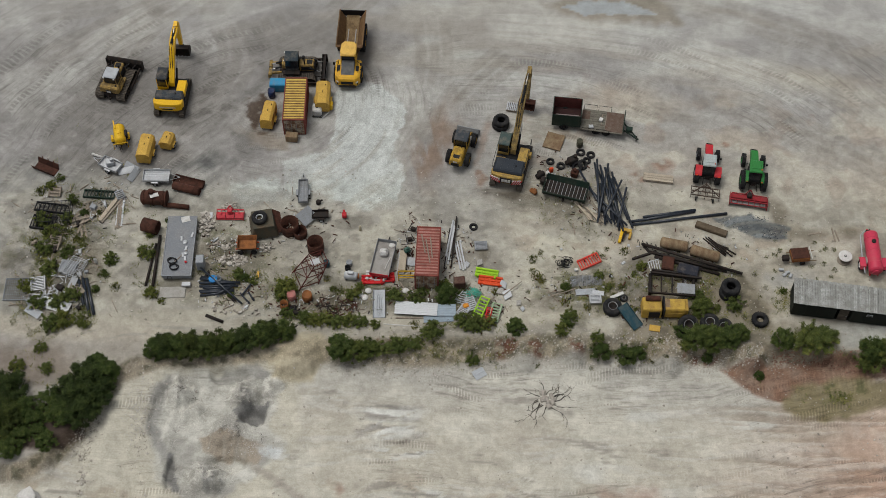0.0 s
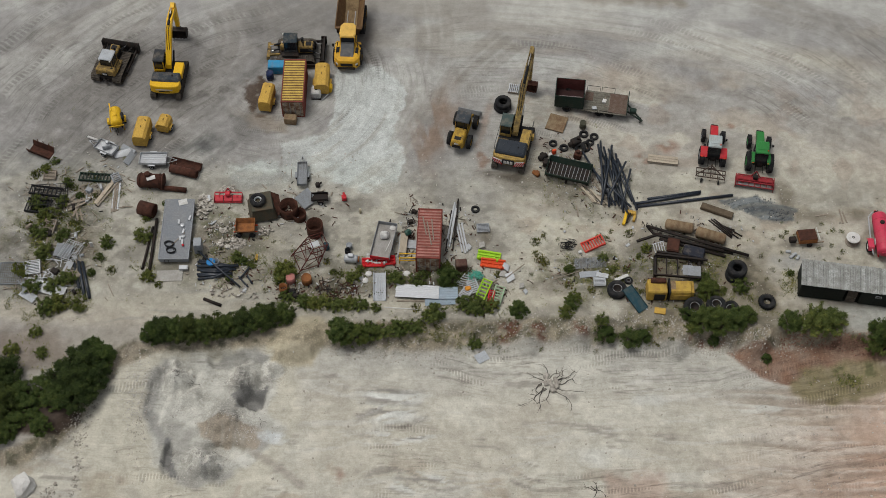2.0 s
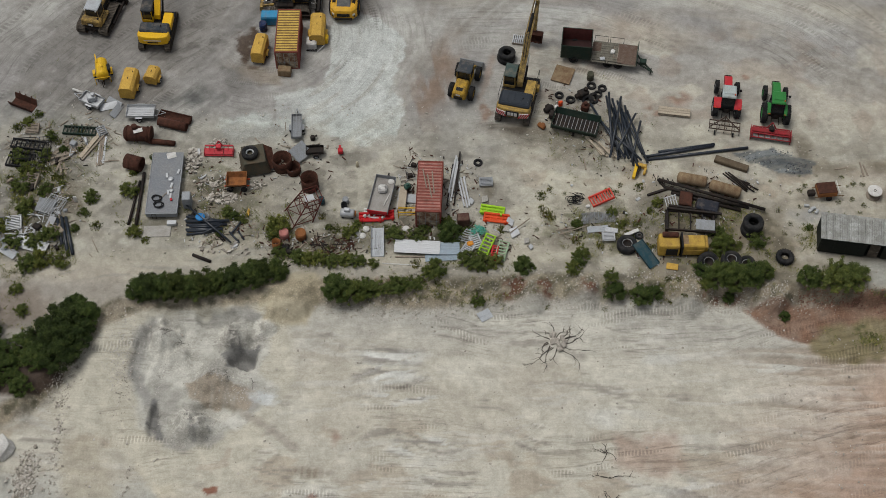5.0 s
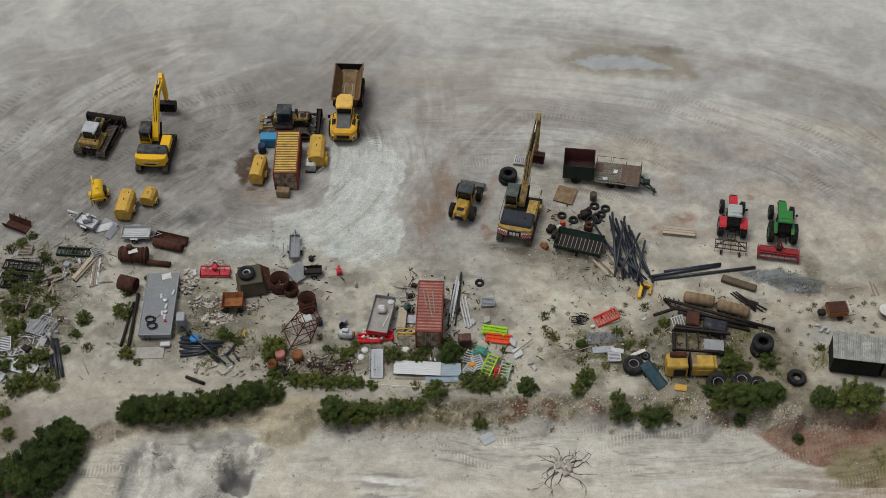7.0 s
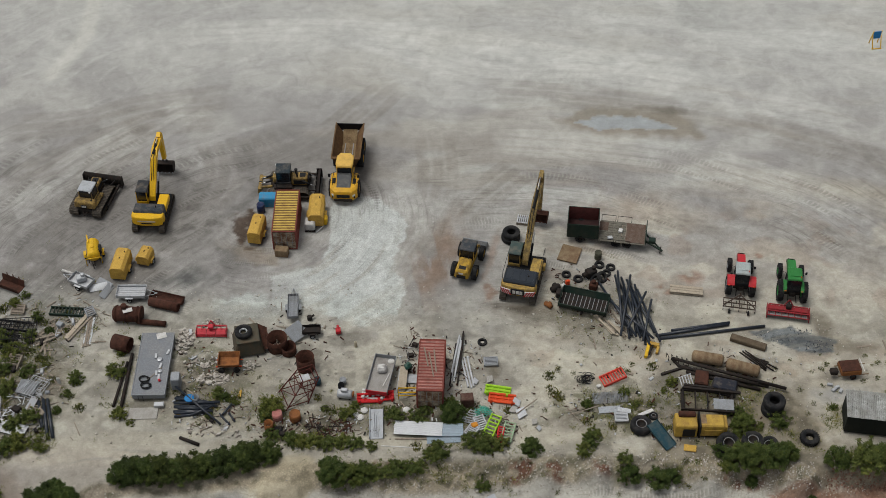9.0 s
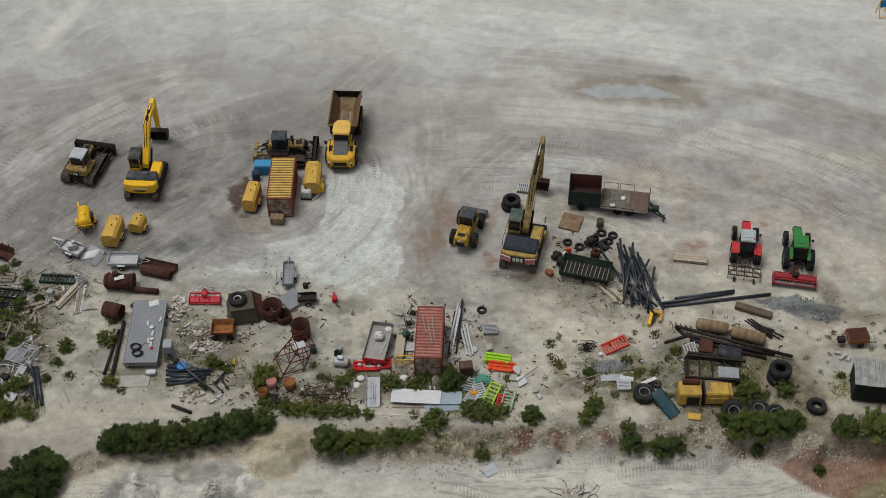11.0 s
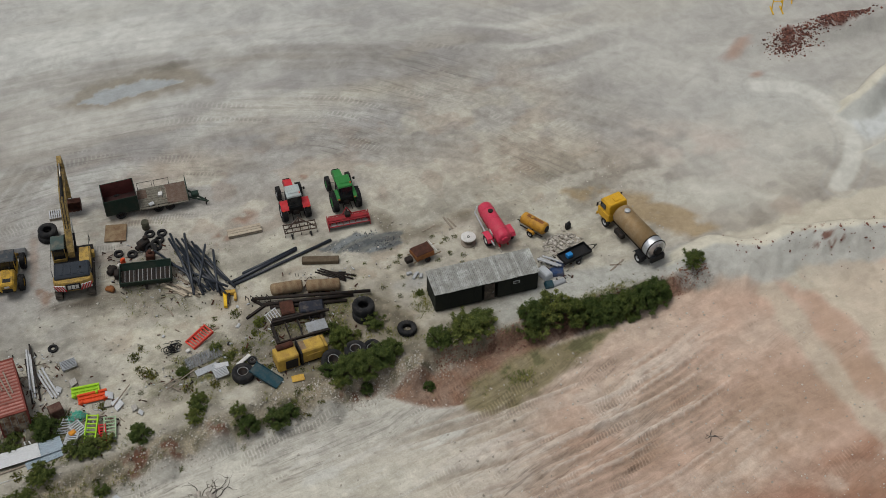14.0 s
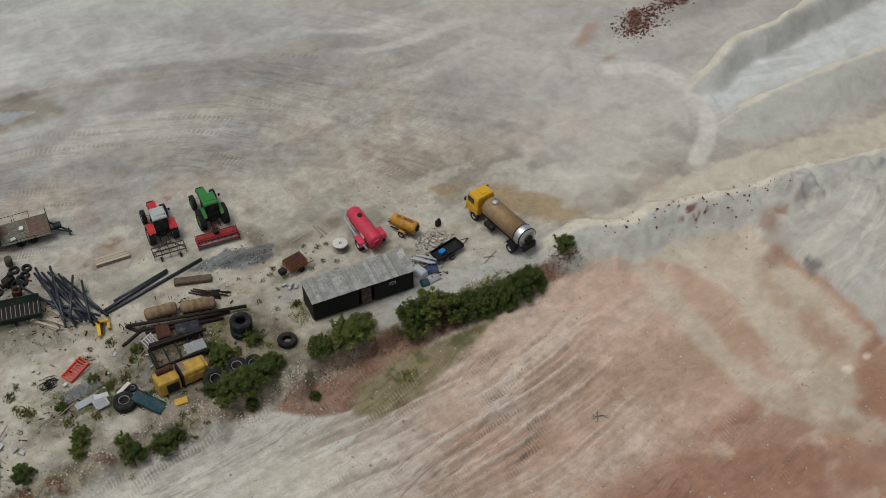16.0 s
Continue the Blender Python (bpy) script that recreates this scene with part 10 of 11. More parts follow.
crate("grey slatted pallet on bare ground", 6.6, -0.5, 5, 1.2, 1.0, MIDGREY, 0, 0.0)
crate("pale slatted pallet in weeds", 18.4, -6.5, 4, 1.1, 1.0, GALV, 0, 0.0)
single("orange_scrap", Geo().box((0, 0, 0.3), (0.6, 0.5, 0.3), 0.1), surface("amber_plastic", (0.7, 0.28, 0.02), 0.5), "orange plastic scrap among crates", "scrap", 5.3, -8.0, 20, 0.1)
for k, (xx, yy, a, s) in enumerate(((9.4, -6.4, 30, 0.9), (8.7, -6.0, -20, 0.6), (9.0, -5.2, 70, 0.7), (10.6, -7.3, 10, 0.5), (11.0, -8.0, 50, 0.4), (6.5, -2.6, 15, 0.6), (5.2, -2.9, 60, 0.5))):
    g = Geo().slab([(-s / 2, -s / 2, 0.05), (s / 2, -s * 0.4, 0.1), (s * 0.6, s / 2, 0.25), (-s * 0.3, s * 0.55, 0.2)], 0.12)
    single("broken_slab", g, CONCRETE if k % 2 else GALV, "broken pale slab lying on the ground", "slab", xx, yy, a, group="broken slabs")
beams("long sticks", WOOD, 0.09, 0.07, [(9.0, -6.6, 10.9, -4.8, 0.3), (13.6, -6.6, 16.4, -5.4, 0.3), (13.4, -6.0, 15.4, -5.6, 0.2), (13.6, -5.6, 14.6, -7.0, 0.1), (-30.6, -8.8, -29.8, -10.2, 0.0)])
d = thing("steel_mesh", "grey steel mesh panels stacked in weeds", "mesh", 17.5, -4.3, 6)
for k in range(12):
    part("bar", Geo().rod((-1.6, -0.55 + 0.1 * k, 0.1 + 0.01 * k), (1.6, -0.5 + 0.1 * k, 0.12 + 0.01 * k), 0.025, 6), MIDGREY, d)
for k in range(9):
    part("cross_bar", Geo().rod((-1.5 + 0.37 * k, -0.6, 0.2), (-1.45 + 0.37 * k, 0.65, 0.24), 0.02, 6), MIDGREY, d)
sheet("pale blue-grey sheet lying in weeds", 17.4, -5.6, 98, 0.7, 2.0, LIGHTGREY, 0.12)
sheet("pale sheet lying in weeds", 18.7, -5.7, 80, 0.5, 1.2, WHITESHEET, 0.2)
g = Geo()
rnd = random.Random(12)
for i in range(26):
    a = rnd.uniform(0, 6.28)
    c = Vector((rnd.uniform(-0.5, 0.5), rnd.uniform(-0.35, 0.35), 0.1))
    g.tube([c + Vector((0.5 * math.cos(a + k * 0.5), 0.4 * math.sin(a + k * 0.5), 0.05 * k)) for k in range(6)], 0.03, 5)
single("wire_tangle", g, BLACK, "tangle of black wire and hose", "wire", 15.3, -2.2, 0)
single("white_block", Geo().box((0, 0, 0.15), (0.4, 0.3, 0.25), 0.05), WHITE, "white scrap block on bare ground", "block", 16.5, -3.0, 20)
d = thing("slab_sign", "pale blue metal sheet lying on the bank foot", "sheet", 6.9, -14.6, 35, ground_z(6.9, -14.6) + 0.12)
d.matrix_basis = d.matrix_basis @ pose(0, 0, 0, 8, 6, 0)
part("plate", Geo().box((0, 0, 0), (1.3, 1.0, 0.05), 0.01), LIGHTGREY, d)
part("rib", Geo().box((0, 0, 0.04), (1.2, 0.06, 0.04), 0.01), LIGHTGREY, d)
# round the yellow container
d = thing("intermediate_bulk_container", "white bulk liquid container in a cage", "tank", -12.05, 16.5, 0)
part("bottle", Geo().box((0, 0, 0.62), (1.0, 1.1, 0.95), 0.12), WHITE, d)
for k in range(5):
    part("cage_bar", Geo().tube([(-0.53, -0.58, 0.2 + 0.2 * k), (0.53, -0.58, 0.2 + 0.2 * k), (0.53, 0.58, 0.2 + 0.2 * k), (-0.53, 0.58, 0.2 + 0.2 * k), (-0.53, -0.58, 0.2 + 0.2 * k)], 0.015, 6), GALV, d)
part("pallet", Geo().box((0, 0, 0.07), (1.1, 1.2, 0.14), 0.02), DARKSTEEL, d)
part("cap", Geo().rod((0, 0, 1.09), (0, 0, 1.15), 0.13, 14), BLACK, d)
single("yellow_tub", Geo().box((0, 0, 0.45), (0.75, 0.7, 0.9), 0.1, None, (1.1, 1.1)), BRIGHT_YELLOW, "bright yellow plastic tub beside a tank", "tub", -10.8, 17.3, -6)
single("blue_tank", Geo().box((0, 0, 0.6), (2.0, 1.1, 1.2), 0.08).box((0, 0, 1.22), (1.9, 1.0, 0.04), 0.01), surface("sky_blue_paint", (0.03, 0.27, 0.5), 0.5), "sky blue steel box behind a container", "box", -16.7, 19.9, 2)
single("wooden_crate", Geo().box((0, 0, 0.45), (1.3, 0.8, 0.9), 0.04).box((0, -0.41, 0.45), (1.1, 0.03, 0.7), 0.01), BEIGE, "tan crate before container doors", "crate", -14.5, 12.7, -4)
single("metal_channel", Geo().beam((0, -0.5, 0.1), (0.2, 0.6, 0.3), 0.1, 0.1), GALV, "pale metal channel beside a tank", "channel", -11.2, 16.2, -30)


# ---- the scrap corner in the west ----
rnd = random.Random(21)
beams("plank pile", WOOD, 0.2, 0.06, [(-33.3, 0.6, -31.5, 4.2, 0.15), (-32.0, 3.6, -31.8, 0.1, 0.0), (-31.7, 3.6, -31.4, 0.2, 0.05), (-31.9, 3.4, -31.6, 0.0, 0.1), (-35.6, 1.4, -34.6, -1.2, 0.0), (-35.9, 1.2, -35.0, -1.3, 0.1), (-35.2, 1.6, -35.6, -0.9, 0.15), (-36.4, 0.6, -34.3, 1.4, 0.2), (-36.2, -0.2, -34.6, 0.9, 0.25), (-35.0, 2.4, -33.6, 1.0, 0.0), (-34.6, 2.8, -32.9, 2.0, 0.0), (-35.0, 2.5, -36.2, 1.2, 0.1)])
crate("grey timber pallet in weeds", -39.0, 4.3, 5, 1.2, 1.2, WOOD, 0, 0.0)
crate("grey timber pallet in weeds", -37.7, -2.2, -10, 1.1, 1.5, WOOD, 14, 0.1)
crate("pale timber pallet in weeds", -38.4, -7.3, 12, 1.4, 1.6, GALV, 0, 0.05, 9)
crate("pale timber pallet in weeds", -34.6, -7.9, -12, 1.0, 1.5, WOOD, 0, 0.0, 6)
crate("grey steel cage lying in weeds", -35.7, -5.2, -8, 1.6, 1.5, MIDGREY, 0, 0.1, 12)
crate("dark steel cage lying in weeds", -38.9, 2.0, 84, 1.0, 3.4, BLACK, 0, 0.3, 8)
crate("dark mesh container in weeds", -39.4, 0.3, 84, 1.6, 2.6, BLACK, 0, 0.0, 9)
crate("dark green slatted frame on the ground", -34.2, 4.2, 88, 0.9, 3.4, DARKGREEN, 0, 0.0, 10)
crate("grey crate heap beside a frame", -32.0, 4.2, 30, 0.8, 1.0, MIDGREY, 10, 0.1, 5)
sheet("pale corrugated sheet lying in weeds", -36.3, -9.7, 75, 1.3, 3.4, WHITESHEET, 0.25)
sheet("pale corrugated sheet lying in weeds", -38.2, -10.6, 60, 0.9, 1.8, LIGHTGREY, 0.2)
sheet("pale sheet propped in weeds", -34.9, -7.2, -20, 0.7, 1.4, GALV, 0.3, 15)
pipes("dark pipes in weeds", PIPE, 0.16, [(-34.0, -6.4, -32.5, -10.8, 0.0), (-33.6, -6.4, -32.1, -10.6, 0.0), (-34.4, -6.6, -33.3, -9.6, 0.0)], label="dark plastic pipe lying in weeds")
def tube_cage(label, x, y, rz, w, l, h, bars, mat, z=0.0):
    """An open frame of thin tubes with bars across its sides and top."""
    d = thing("tube_cage", label, "cage", x, y, rz, z)
    for sx in (-1, 1):
        for sy in (-1, 1):
            part("post", Geo().rod((sx * w / 2, sy * l / 2, 0), (sx * w / 2, sy * l / 2, h), 0.04, 8), mat, d)
        for zz in (0.1, h):
            part("rail", Geo().rod((sx * w / 2, -l / 2, zz), (sx * w / 2, l / 2, zz), 0.035, 8), mat, d)
            part("rail", Geo().rod((-w / 2, sx * l / 2, zz), (w / 2, sx * l / 2, zz), 0.035, 8), mat, d)
    for k in range(bars):
        u = (k + 0.5) / bars - 0.5
        part("bar", Geo().rod((u * w, -l / 2, h), (u * w, l / 2, h), 0.022, 6), mat, d)
        part("bar", Geo().rod((u * w, -l / 2, 0.1), (u * w, -l / 2, h), 0.022, 6), mat, d)
        part("bar", Geo().rod((-w / 2, u * l, h * 0.55), (w / 2, u * l, h * 0.55), 0.022, 6), mat, d)
    return d


tube_cage("dark tube frame cage overgrown with weeds", -38.4, 1.3, 6, 3.4, 2.6, 0.9, 9, BLACK)
tube_cage("flat grey steel mesh panel lying on the ground", -40.4, -8.0, 4, 2.6, 2.6, 0.18, 13, MIDGREY)
tube_cage("galvanised tube frame lying among weeds", -35.0, -5.2, -20, 1.6, 2.2, 0.5, 6, GALV)
for cx, cy, n, l, mat, word in ((-36.0, -6.0, 14, 1.3, GALV, "pale steel bar tangled in weeds"), (-35.6, 1.6, 12, 1.6, WOOD, "grey timber length tangled in weeds"), (-37.2, -8.6, 16, 1.2, GALV, "pale steel bar tangled in weeds"), (-35.0, -9.6, 10, 1.5, MIDGREY, "dull steel bar tangled in weeds"), (-34.2, -6.4, 8, 1.2, WOOD, "grey timber length tangled in weeds")):
    rows = []
    for k in range(n):
        ax, ay, q = cx + rnd.gauss(0, 0.6), cy + rnd.gauss(0, 0.6), rnd.uniform(0, 3.14)
        m = l * rnd.uniform(0.5, 1.2)
        rows.append((ax, ay, ax + m * math.cos(q), ay + m * math.sin(q), rnd.uniform(0.0, 0.3)))
    beams("bars tangled in weeds", mat, 0.08, 0.06, rows, "scrap_bar", word)
beams("wide boards", PALEWOOD, 0.42, 0.05, [(-33.6, 0.9, -31.9, 4.6, 0.12)], "board", "long pale board lying across another")
beams("wide boards", GALV, 0.75, 0.05, [(-31.5, 0.3, -31.8, 3.9, 0.02)], "sheet_metal_strip", "wide pale sheet strip lying on the ground")
single("marker_post", Geo().box((0, 0, 0.4), (0.35, 0.12, 0.8), 0.03), WHITE, "short white marker post in bare ground", "post", -33.0, -4.4, 0)
for k in range(16):
    xx, yy = rnd.uniform(-40, -33), rnd.uniform(-11, 4)
    g = Geo().box((0, 0, 0.15), (rnd.uniform(0.3, 1.0), rnd.uniform(0.3, 0.8), rnd.uniform(0.15, 0.5)), 0.05, None, (0.8, 0.8)).beam((-0.5, 0, 0.3), (0.5, 0.3, 0.4), 0.06, 0.06)
    single("scrap_metal", g, (GALV, DARKSTEEL, WOOD, MIDGREY)[k % 4], "weathered scrap piece lying in weeds", "scrap", xx, yy, rnd.uniform(0, 180), group="scrap in the weeds")
for k in range(14):
    xx, yy = rnd.uniform(-9.5, -5.5), rnd.uniform(-9.4, -7.6)
    g = Geo().beam((-0.6, 0, 0.1), (0.6, 0.2, 0.25), 0.07, 0.07).rod((0, -0.5, 0.1), (0.2, 0.5, 0.2), 0.05, 6)
    single("scrap_metal", g, (RUSTY, DARKSTEEL)[k % 2], "rusty scrap bar lying along the bank", "scrap", xx, yy, rnd.uniform(0, 180), group="rusty bars by the bank")
for k in range(12):
    xx, yy = rnd.uniform(-13.2, -11.6), rnd.uniform(-9.8, -8.2)
    g = Geo().box((0, 0, 0.2), (rnd.uniform(0.3, 0.8), rnd.uniform(0.3, 0.6), 0.4), 0.08, None, (0.7, 0.8)).rod((0, 0, 0.3), (0.4, 0.2, 0.5), 0.08, 8)
    single("scrap_heap_piece", g, (BLACK, DARKSTEEL, RUSTY)[k % 3], "dark machine part heaped by the bank", "scrap", xx, yy, rnd.uniform(0, 180), group="machine parts by the bank")
for k in range(14):
    xx, yy = rnd.uniform(-22.5, -15.5), rnd.uniform(-9.3, 2.5)
    g = Geo().box((0, 0, 0.1), (rnd.uniform(0.3, 0.9), rnd.uniform(0.1, 0.4), 0.18), 0.03).beam((-0.4, 0.2, 0.06), (0.5, 0.1, 0.1), 0.07, 0.06)
    single("scrap_metal", g, (WOOD, GALV, DARKSTEEL, CONCRETE, OCHRE)[k % 5], "small scrap piece lying on bare ground", "scrap", xx, yy, rnd.uniform(0, 180), group="small scrap")
for k in range(16):
    xx, yy = rnd.uniform(12.5, 24.0), rnd.uniform(-6.8, 0.5)
    g = Geo().box((0, 0, 0.06), (rnd.uniform(0.15, 0.5), rnd.uniform(0.1, 0.3), 0.12), 0.03)
    single("scrap_piece", g, (WOOD, GALV, DARKSTEEL, CONCRETE)[k % 4], "small scrap piece lying on bare ground", "scrap", xx, yy, rnd.uniform(0, 180), group="small scrap")


# ---- bushes, weeds, stones ----
def leaf_material(name, a, b, c):
    m, t, bs = nodes_of(name)
    geo = t.nodes.new("ShaderNodeNewGeometry")
    info = t.nodes.new("ShaderNodeObjectInfo")
    col = ramp_of(t, geo.outputs["Random Per Island"], [(0.0, a), (0.55, b), (1.0, c)])
    tone = ramp_of(t, info.outputs["Random"], [(0.0, (0.78, 0.84, 0.8)), (0.6, (1.0, 1.0, 1.0)), (1.0, (1.25, 1.12, 0.95))])
    sprays = ramp_of(t, noise_of(t, 1.5, 3, 0.6), [(0.36, (0.62, 0.68, 0.66)), (0.52, (1.0, 1.0, 1.0)), (0.66, (1.45, 1.32, 1.15))])
    col = mix_of(t, 1.0, mix_of(t, 1.0, col, tone, "MULTIPLY"), sprays, "MULTIPLY")
    t.links.new(col, bs.inputs["Base Color"])
    bs.inputs["Roughness"].default_value = 0.7
    bs.inputs["Specular IOR Level"].default_value = 0.12
    return m


LEAF = leaf_material("bush_leaves", (0.046, 0.067, 0.018), (0.062, 0.088, 0.024), (0.088, 0.116, 0.033))
LEAF_OLIVE = leaf_material("olive_leaves", (0.066, 0.088, 0.024), (0.088, 0.112, 0.031), (0.13, 0.148, 0.043))
LEAF_DARK = leaf_material("dark_bush_leaves", (0.024, 0.036, 0.011), (0.034, 0.05, 0.014), (0.052, 0.073, 0.021))
BARK = surface("bark", (0.09, 0.07, 0.05), 0.95)


def leaves(seed, blobs, count, size):
    """Leaves on and inside uneven clumps; each leaf is a small folded blade that faces outwards and up."""
    r = np.random.RandomState(seed)
    b = np.array(blobs)
    weight = b[:, 3] ** 1.7
    k = r.choice(len(b), count, p=weight / weight.sum())
    d = r.normal(size=(count, 3))
    d /= np.linalg.norm(d, axis=1, keepdims=True)
    d[:, 2] = np.where(d[:, 2] < -0.3, -0.6 * d[:, 2], d[:, 2])
    lobes = 1 + 0.3 * np.sin(5 * d[:, 0] + 3 * d[:, 1] + seed + 1.7 * k) * np.cos(4 * d[:, 2] + k)
    p = b[k, :3] + d * (b[k, 3] * (0.3 + 1.15 * r.rand(count) ** 0.8) * lobes)[:, None]
    n = d * 0.6 + np.array([0, 0, 0.5]) + r.normal(size=(count, 3)) * 0.45
    n /= np.linalg.norm(n, axis=1, keepdims=True)
    u = np.cross(n, r.normal(size=(count, 3)))
    u /= np.linalg.norm(u, axis=1, keepdims=True) + 1e-9
    w = np.cross(n, u)
    s = (size * (0.6 + 0.8 * r.rand(count)))[:, None]
    v = np.stack([p - u * s, p + w * s * 0.5 + n * s * 0.15, p + u * s * 1.1, p - w * s * 0.5 + n * s * 0.15], 1).reshape(-1, 3)
    i = 4 * np.arange(count)
    f = np.stack([np.stack([i, i + 1, i + 2], 1), np.stack([i, i + 2, i + 3], 1)], 1).reshape(-1, 3)
    return Geo().add(v.tolist(), f.tolist())


def bush_kind(seed, wide, high, count, size, mat, label, name="bush", clumps=52):
    """Stems from one root, each with a clump of leaves; a few sprays stand out of the crown."""
    rnd = random.Random(seed)
    blobs = []
    for k in range(clumps):
        a, q = rnd.uniform(0, 6.28), wide * 0.5 * math.sqrt(rnd.random())
        rr = rnd.uniform(0.07, 0.17) * high * (1.2 - 0.9 * q / wide)
        blobs.append((q * math.cos(a), q * math.sin(a), max(rr * 0.5, rnd.uniform(0.15, 0.85) * high * (1 - 1.2 * (q / wide) ** 1.5)), rr))
    for k in range(clumps // 3):
        a, q = rnd.uniform(0, 6.28), wide * rnd.uniform(0.1, 0.58)
        blobs.append((q * math.cos(a), q * math.sin(a), high * rnd.uniform(0.2, 1.05) * (1 - 0.9 * q / wide), rnd.uniform(0.06, 0.11) * high))
    d = thing(name, label, "bush" if high > 0.7 else "weed", 0, 0)
    g = Geo()
    for cx, cy, cz, rr in blobs:
        g.tube([(cx * 0.15, cy * 0.15, -0.25), (cx * 0.6, cy * 0.6, cz * 0.5), (cx, cy, cz), (cx * 1.05, cy * 1.05, cz + rr * 0.6)], 0.015 * high, 5)
    part("stem", g, BARK, d)
    part("foliage", leaves(seed, blobs, count, size), mat, d)
    return d


def weed_kind(seed, wide, high, count, mat, label):
    """A tuft of thin blades."""
    r = np.random.RandomState(seed)
    v, f = [], []
    for k in range(count):
        q, a = wide * 0.5 * r.rand() ** 0.7, r.rand() * 6.28
        p = np.array([q * math.cos(a), q * math.sin(a), -0.05])
        h = high * (0.35 + 0.65 * r.rand()) * (1.1 - q / wide)
        lean = np.array([r.normal() * 0.35 * h, r.normal() * 0.35 * h, h])
        w = np.array([-lean[1], lean[0], 0]) / (np.hypot(lean[0], lean[1]) + 1e-6) * (0.03 + 0.035 * r.rand())
        i = len(v)
        v += [tuple(p - w), tuple(p + w), tuple(p + lean * 0.6 + w * 1.3), tuple(p + lean), tuple(p + lean * 0.6 - w * 1.3)]
        f += [(i, i + 1, i + 2, i + 4), (i + 4, i + 2, i + 3)]
    d = thing("weeds", label, "weed", 0, 0)
    part("tuft", Geo().add(v, f), mat, d)
    return d


WEED = leaf_material("weed_blades", (0.06, 0.072, 0.022), (0.115, 0.128, 0.038), (0.22, 0.21, 0.08))
KINDS = [bush_kind(1, 2.8, 2.1, 10500, 0.07, LEAF, "dense dark green bush on the bank edge"),
         bush_kind(2, 2.6, 1.8, 6000, 0.07, LEAF_OLIVE, "loose olive green bush on the bank edge", clumps=46),
         bush_kind(3, 3.2, 2.5, 11000, 0.08, LEAF_DARK, "large dense dark green bush on the bank edge"),
         weed_kind(4, 1.5, 0.5, 130, WEED, "thin olive weeds growing through scrap"),
         weed_kind(5, 1.0, 0.3, 80, WEED, "thin pale green weeds on bare ground"),
         bush_kind(6, 2.4, 1.3, 2600, 0.07, LEAF_OLIVE, "straggly olive shrub on bare ground", clumps=46)]
used = set()


def plant(kind_, x, y, s=1.0, sz=None, rz=0.0, group="bushes along the bank"):
    z = ground_z(x, y) - 0.05
    m = pose(x, y, z, 0, 0, rz) @ Matrix.Diagonal((s, s, sz or s, 1))
    if kind_ not in used:
        used.add(kind_)
        KINDS[kind_].matrix_basis = m
        tagged(KINDS[kind_], group=group)
        return KINDS[kind_]
    ob = copy_thing(KINDS[kind_], pose(0, 0, 0))
    ob.matrix_basis = m
    return tagged(ob, group=group)


rnd = random.Random(77)
spin = lambda: rnd.uniform(0, 360)
# the long hedge on the west bank
for k in range(11):
    u = k / 10
    plant((0, 2)[k % 2], -25.4 + 12.6 * u + rnd.uniform(-0.3, 0.3), np.interp(-25.4 + 12.6 * u, [-26, -19, -13.5, -12], [-14.5, -13.7, -12.0, -11.6]), 0.78 + 0.14 * rnd.random(), 0.8 + 0.2 * rnd.random(), spin())
for xx, yy, s in ((-6.9, -13.1, 0.8), (-5.6, -13.3, 0.75), (-4.2, -12.9, 0.62), (-2.7, -12.8, 0.6), (-1.4, -12.6, 0.6), (-0.4, -12.3, 0.5), (0.6, -12.2, 0.45)):
    plant(0 if s > 0.6 else 1, xx, yy, s * 1.2, s * 1.15, spin())
# big thicket in the south-west
for xx, yy, s in ((-29.7, -17.3, 0.95), (-31.2, -17.9, 1.05), (-30.3, -19.6, 1.1), (-32.3, -19.9, 1.1), (-31.3, -21.5, 1.1), (-33.2, -21.8, 0.95), (-30.8, -16.2, 0.7), (-38.6, -19.6, 1.1), (-40.4, -21.4, 1.2), (-38.0, -22.2, 1.05), (-39.2, -24.2, 1.1), (-42.2, -20, 1.2), (-36.6, -24.4, 0.7), (-41.6, -24.6, 1.1), (-35.0, -23.9, 0.55), (-34.6, -20.6, 0.8), (-36.6, -21.6, 0.9), (-35.6, -22.8, 0.75), (-34.0, -24.8, 0.7), (-37.4, -25.6, 0.8)):
    plant(2 if s > 1 else 0, xx, yy, s, s * 0.9, spin())
for xx, yy, s in ((-36.6, -14.7, 0.5), (-35.6, -17.0, 0.5), (-38.5, -16.8, 0.6)):
    plant(1, xx, yy, s, s, spin())
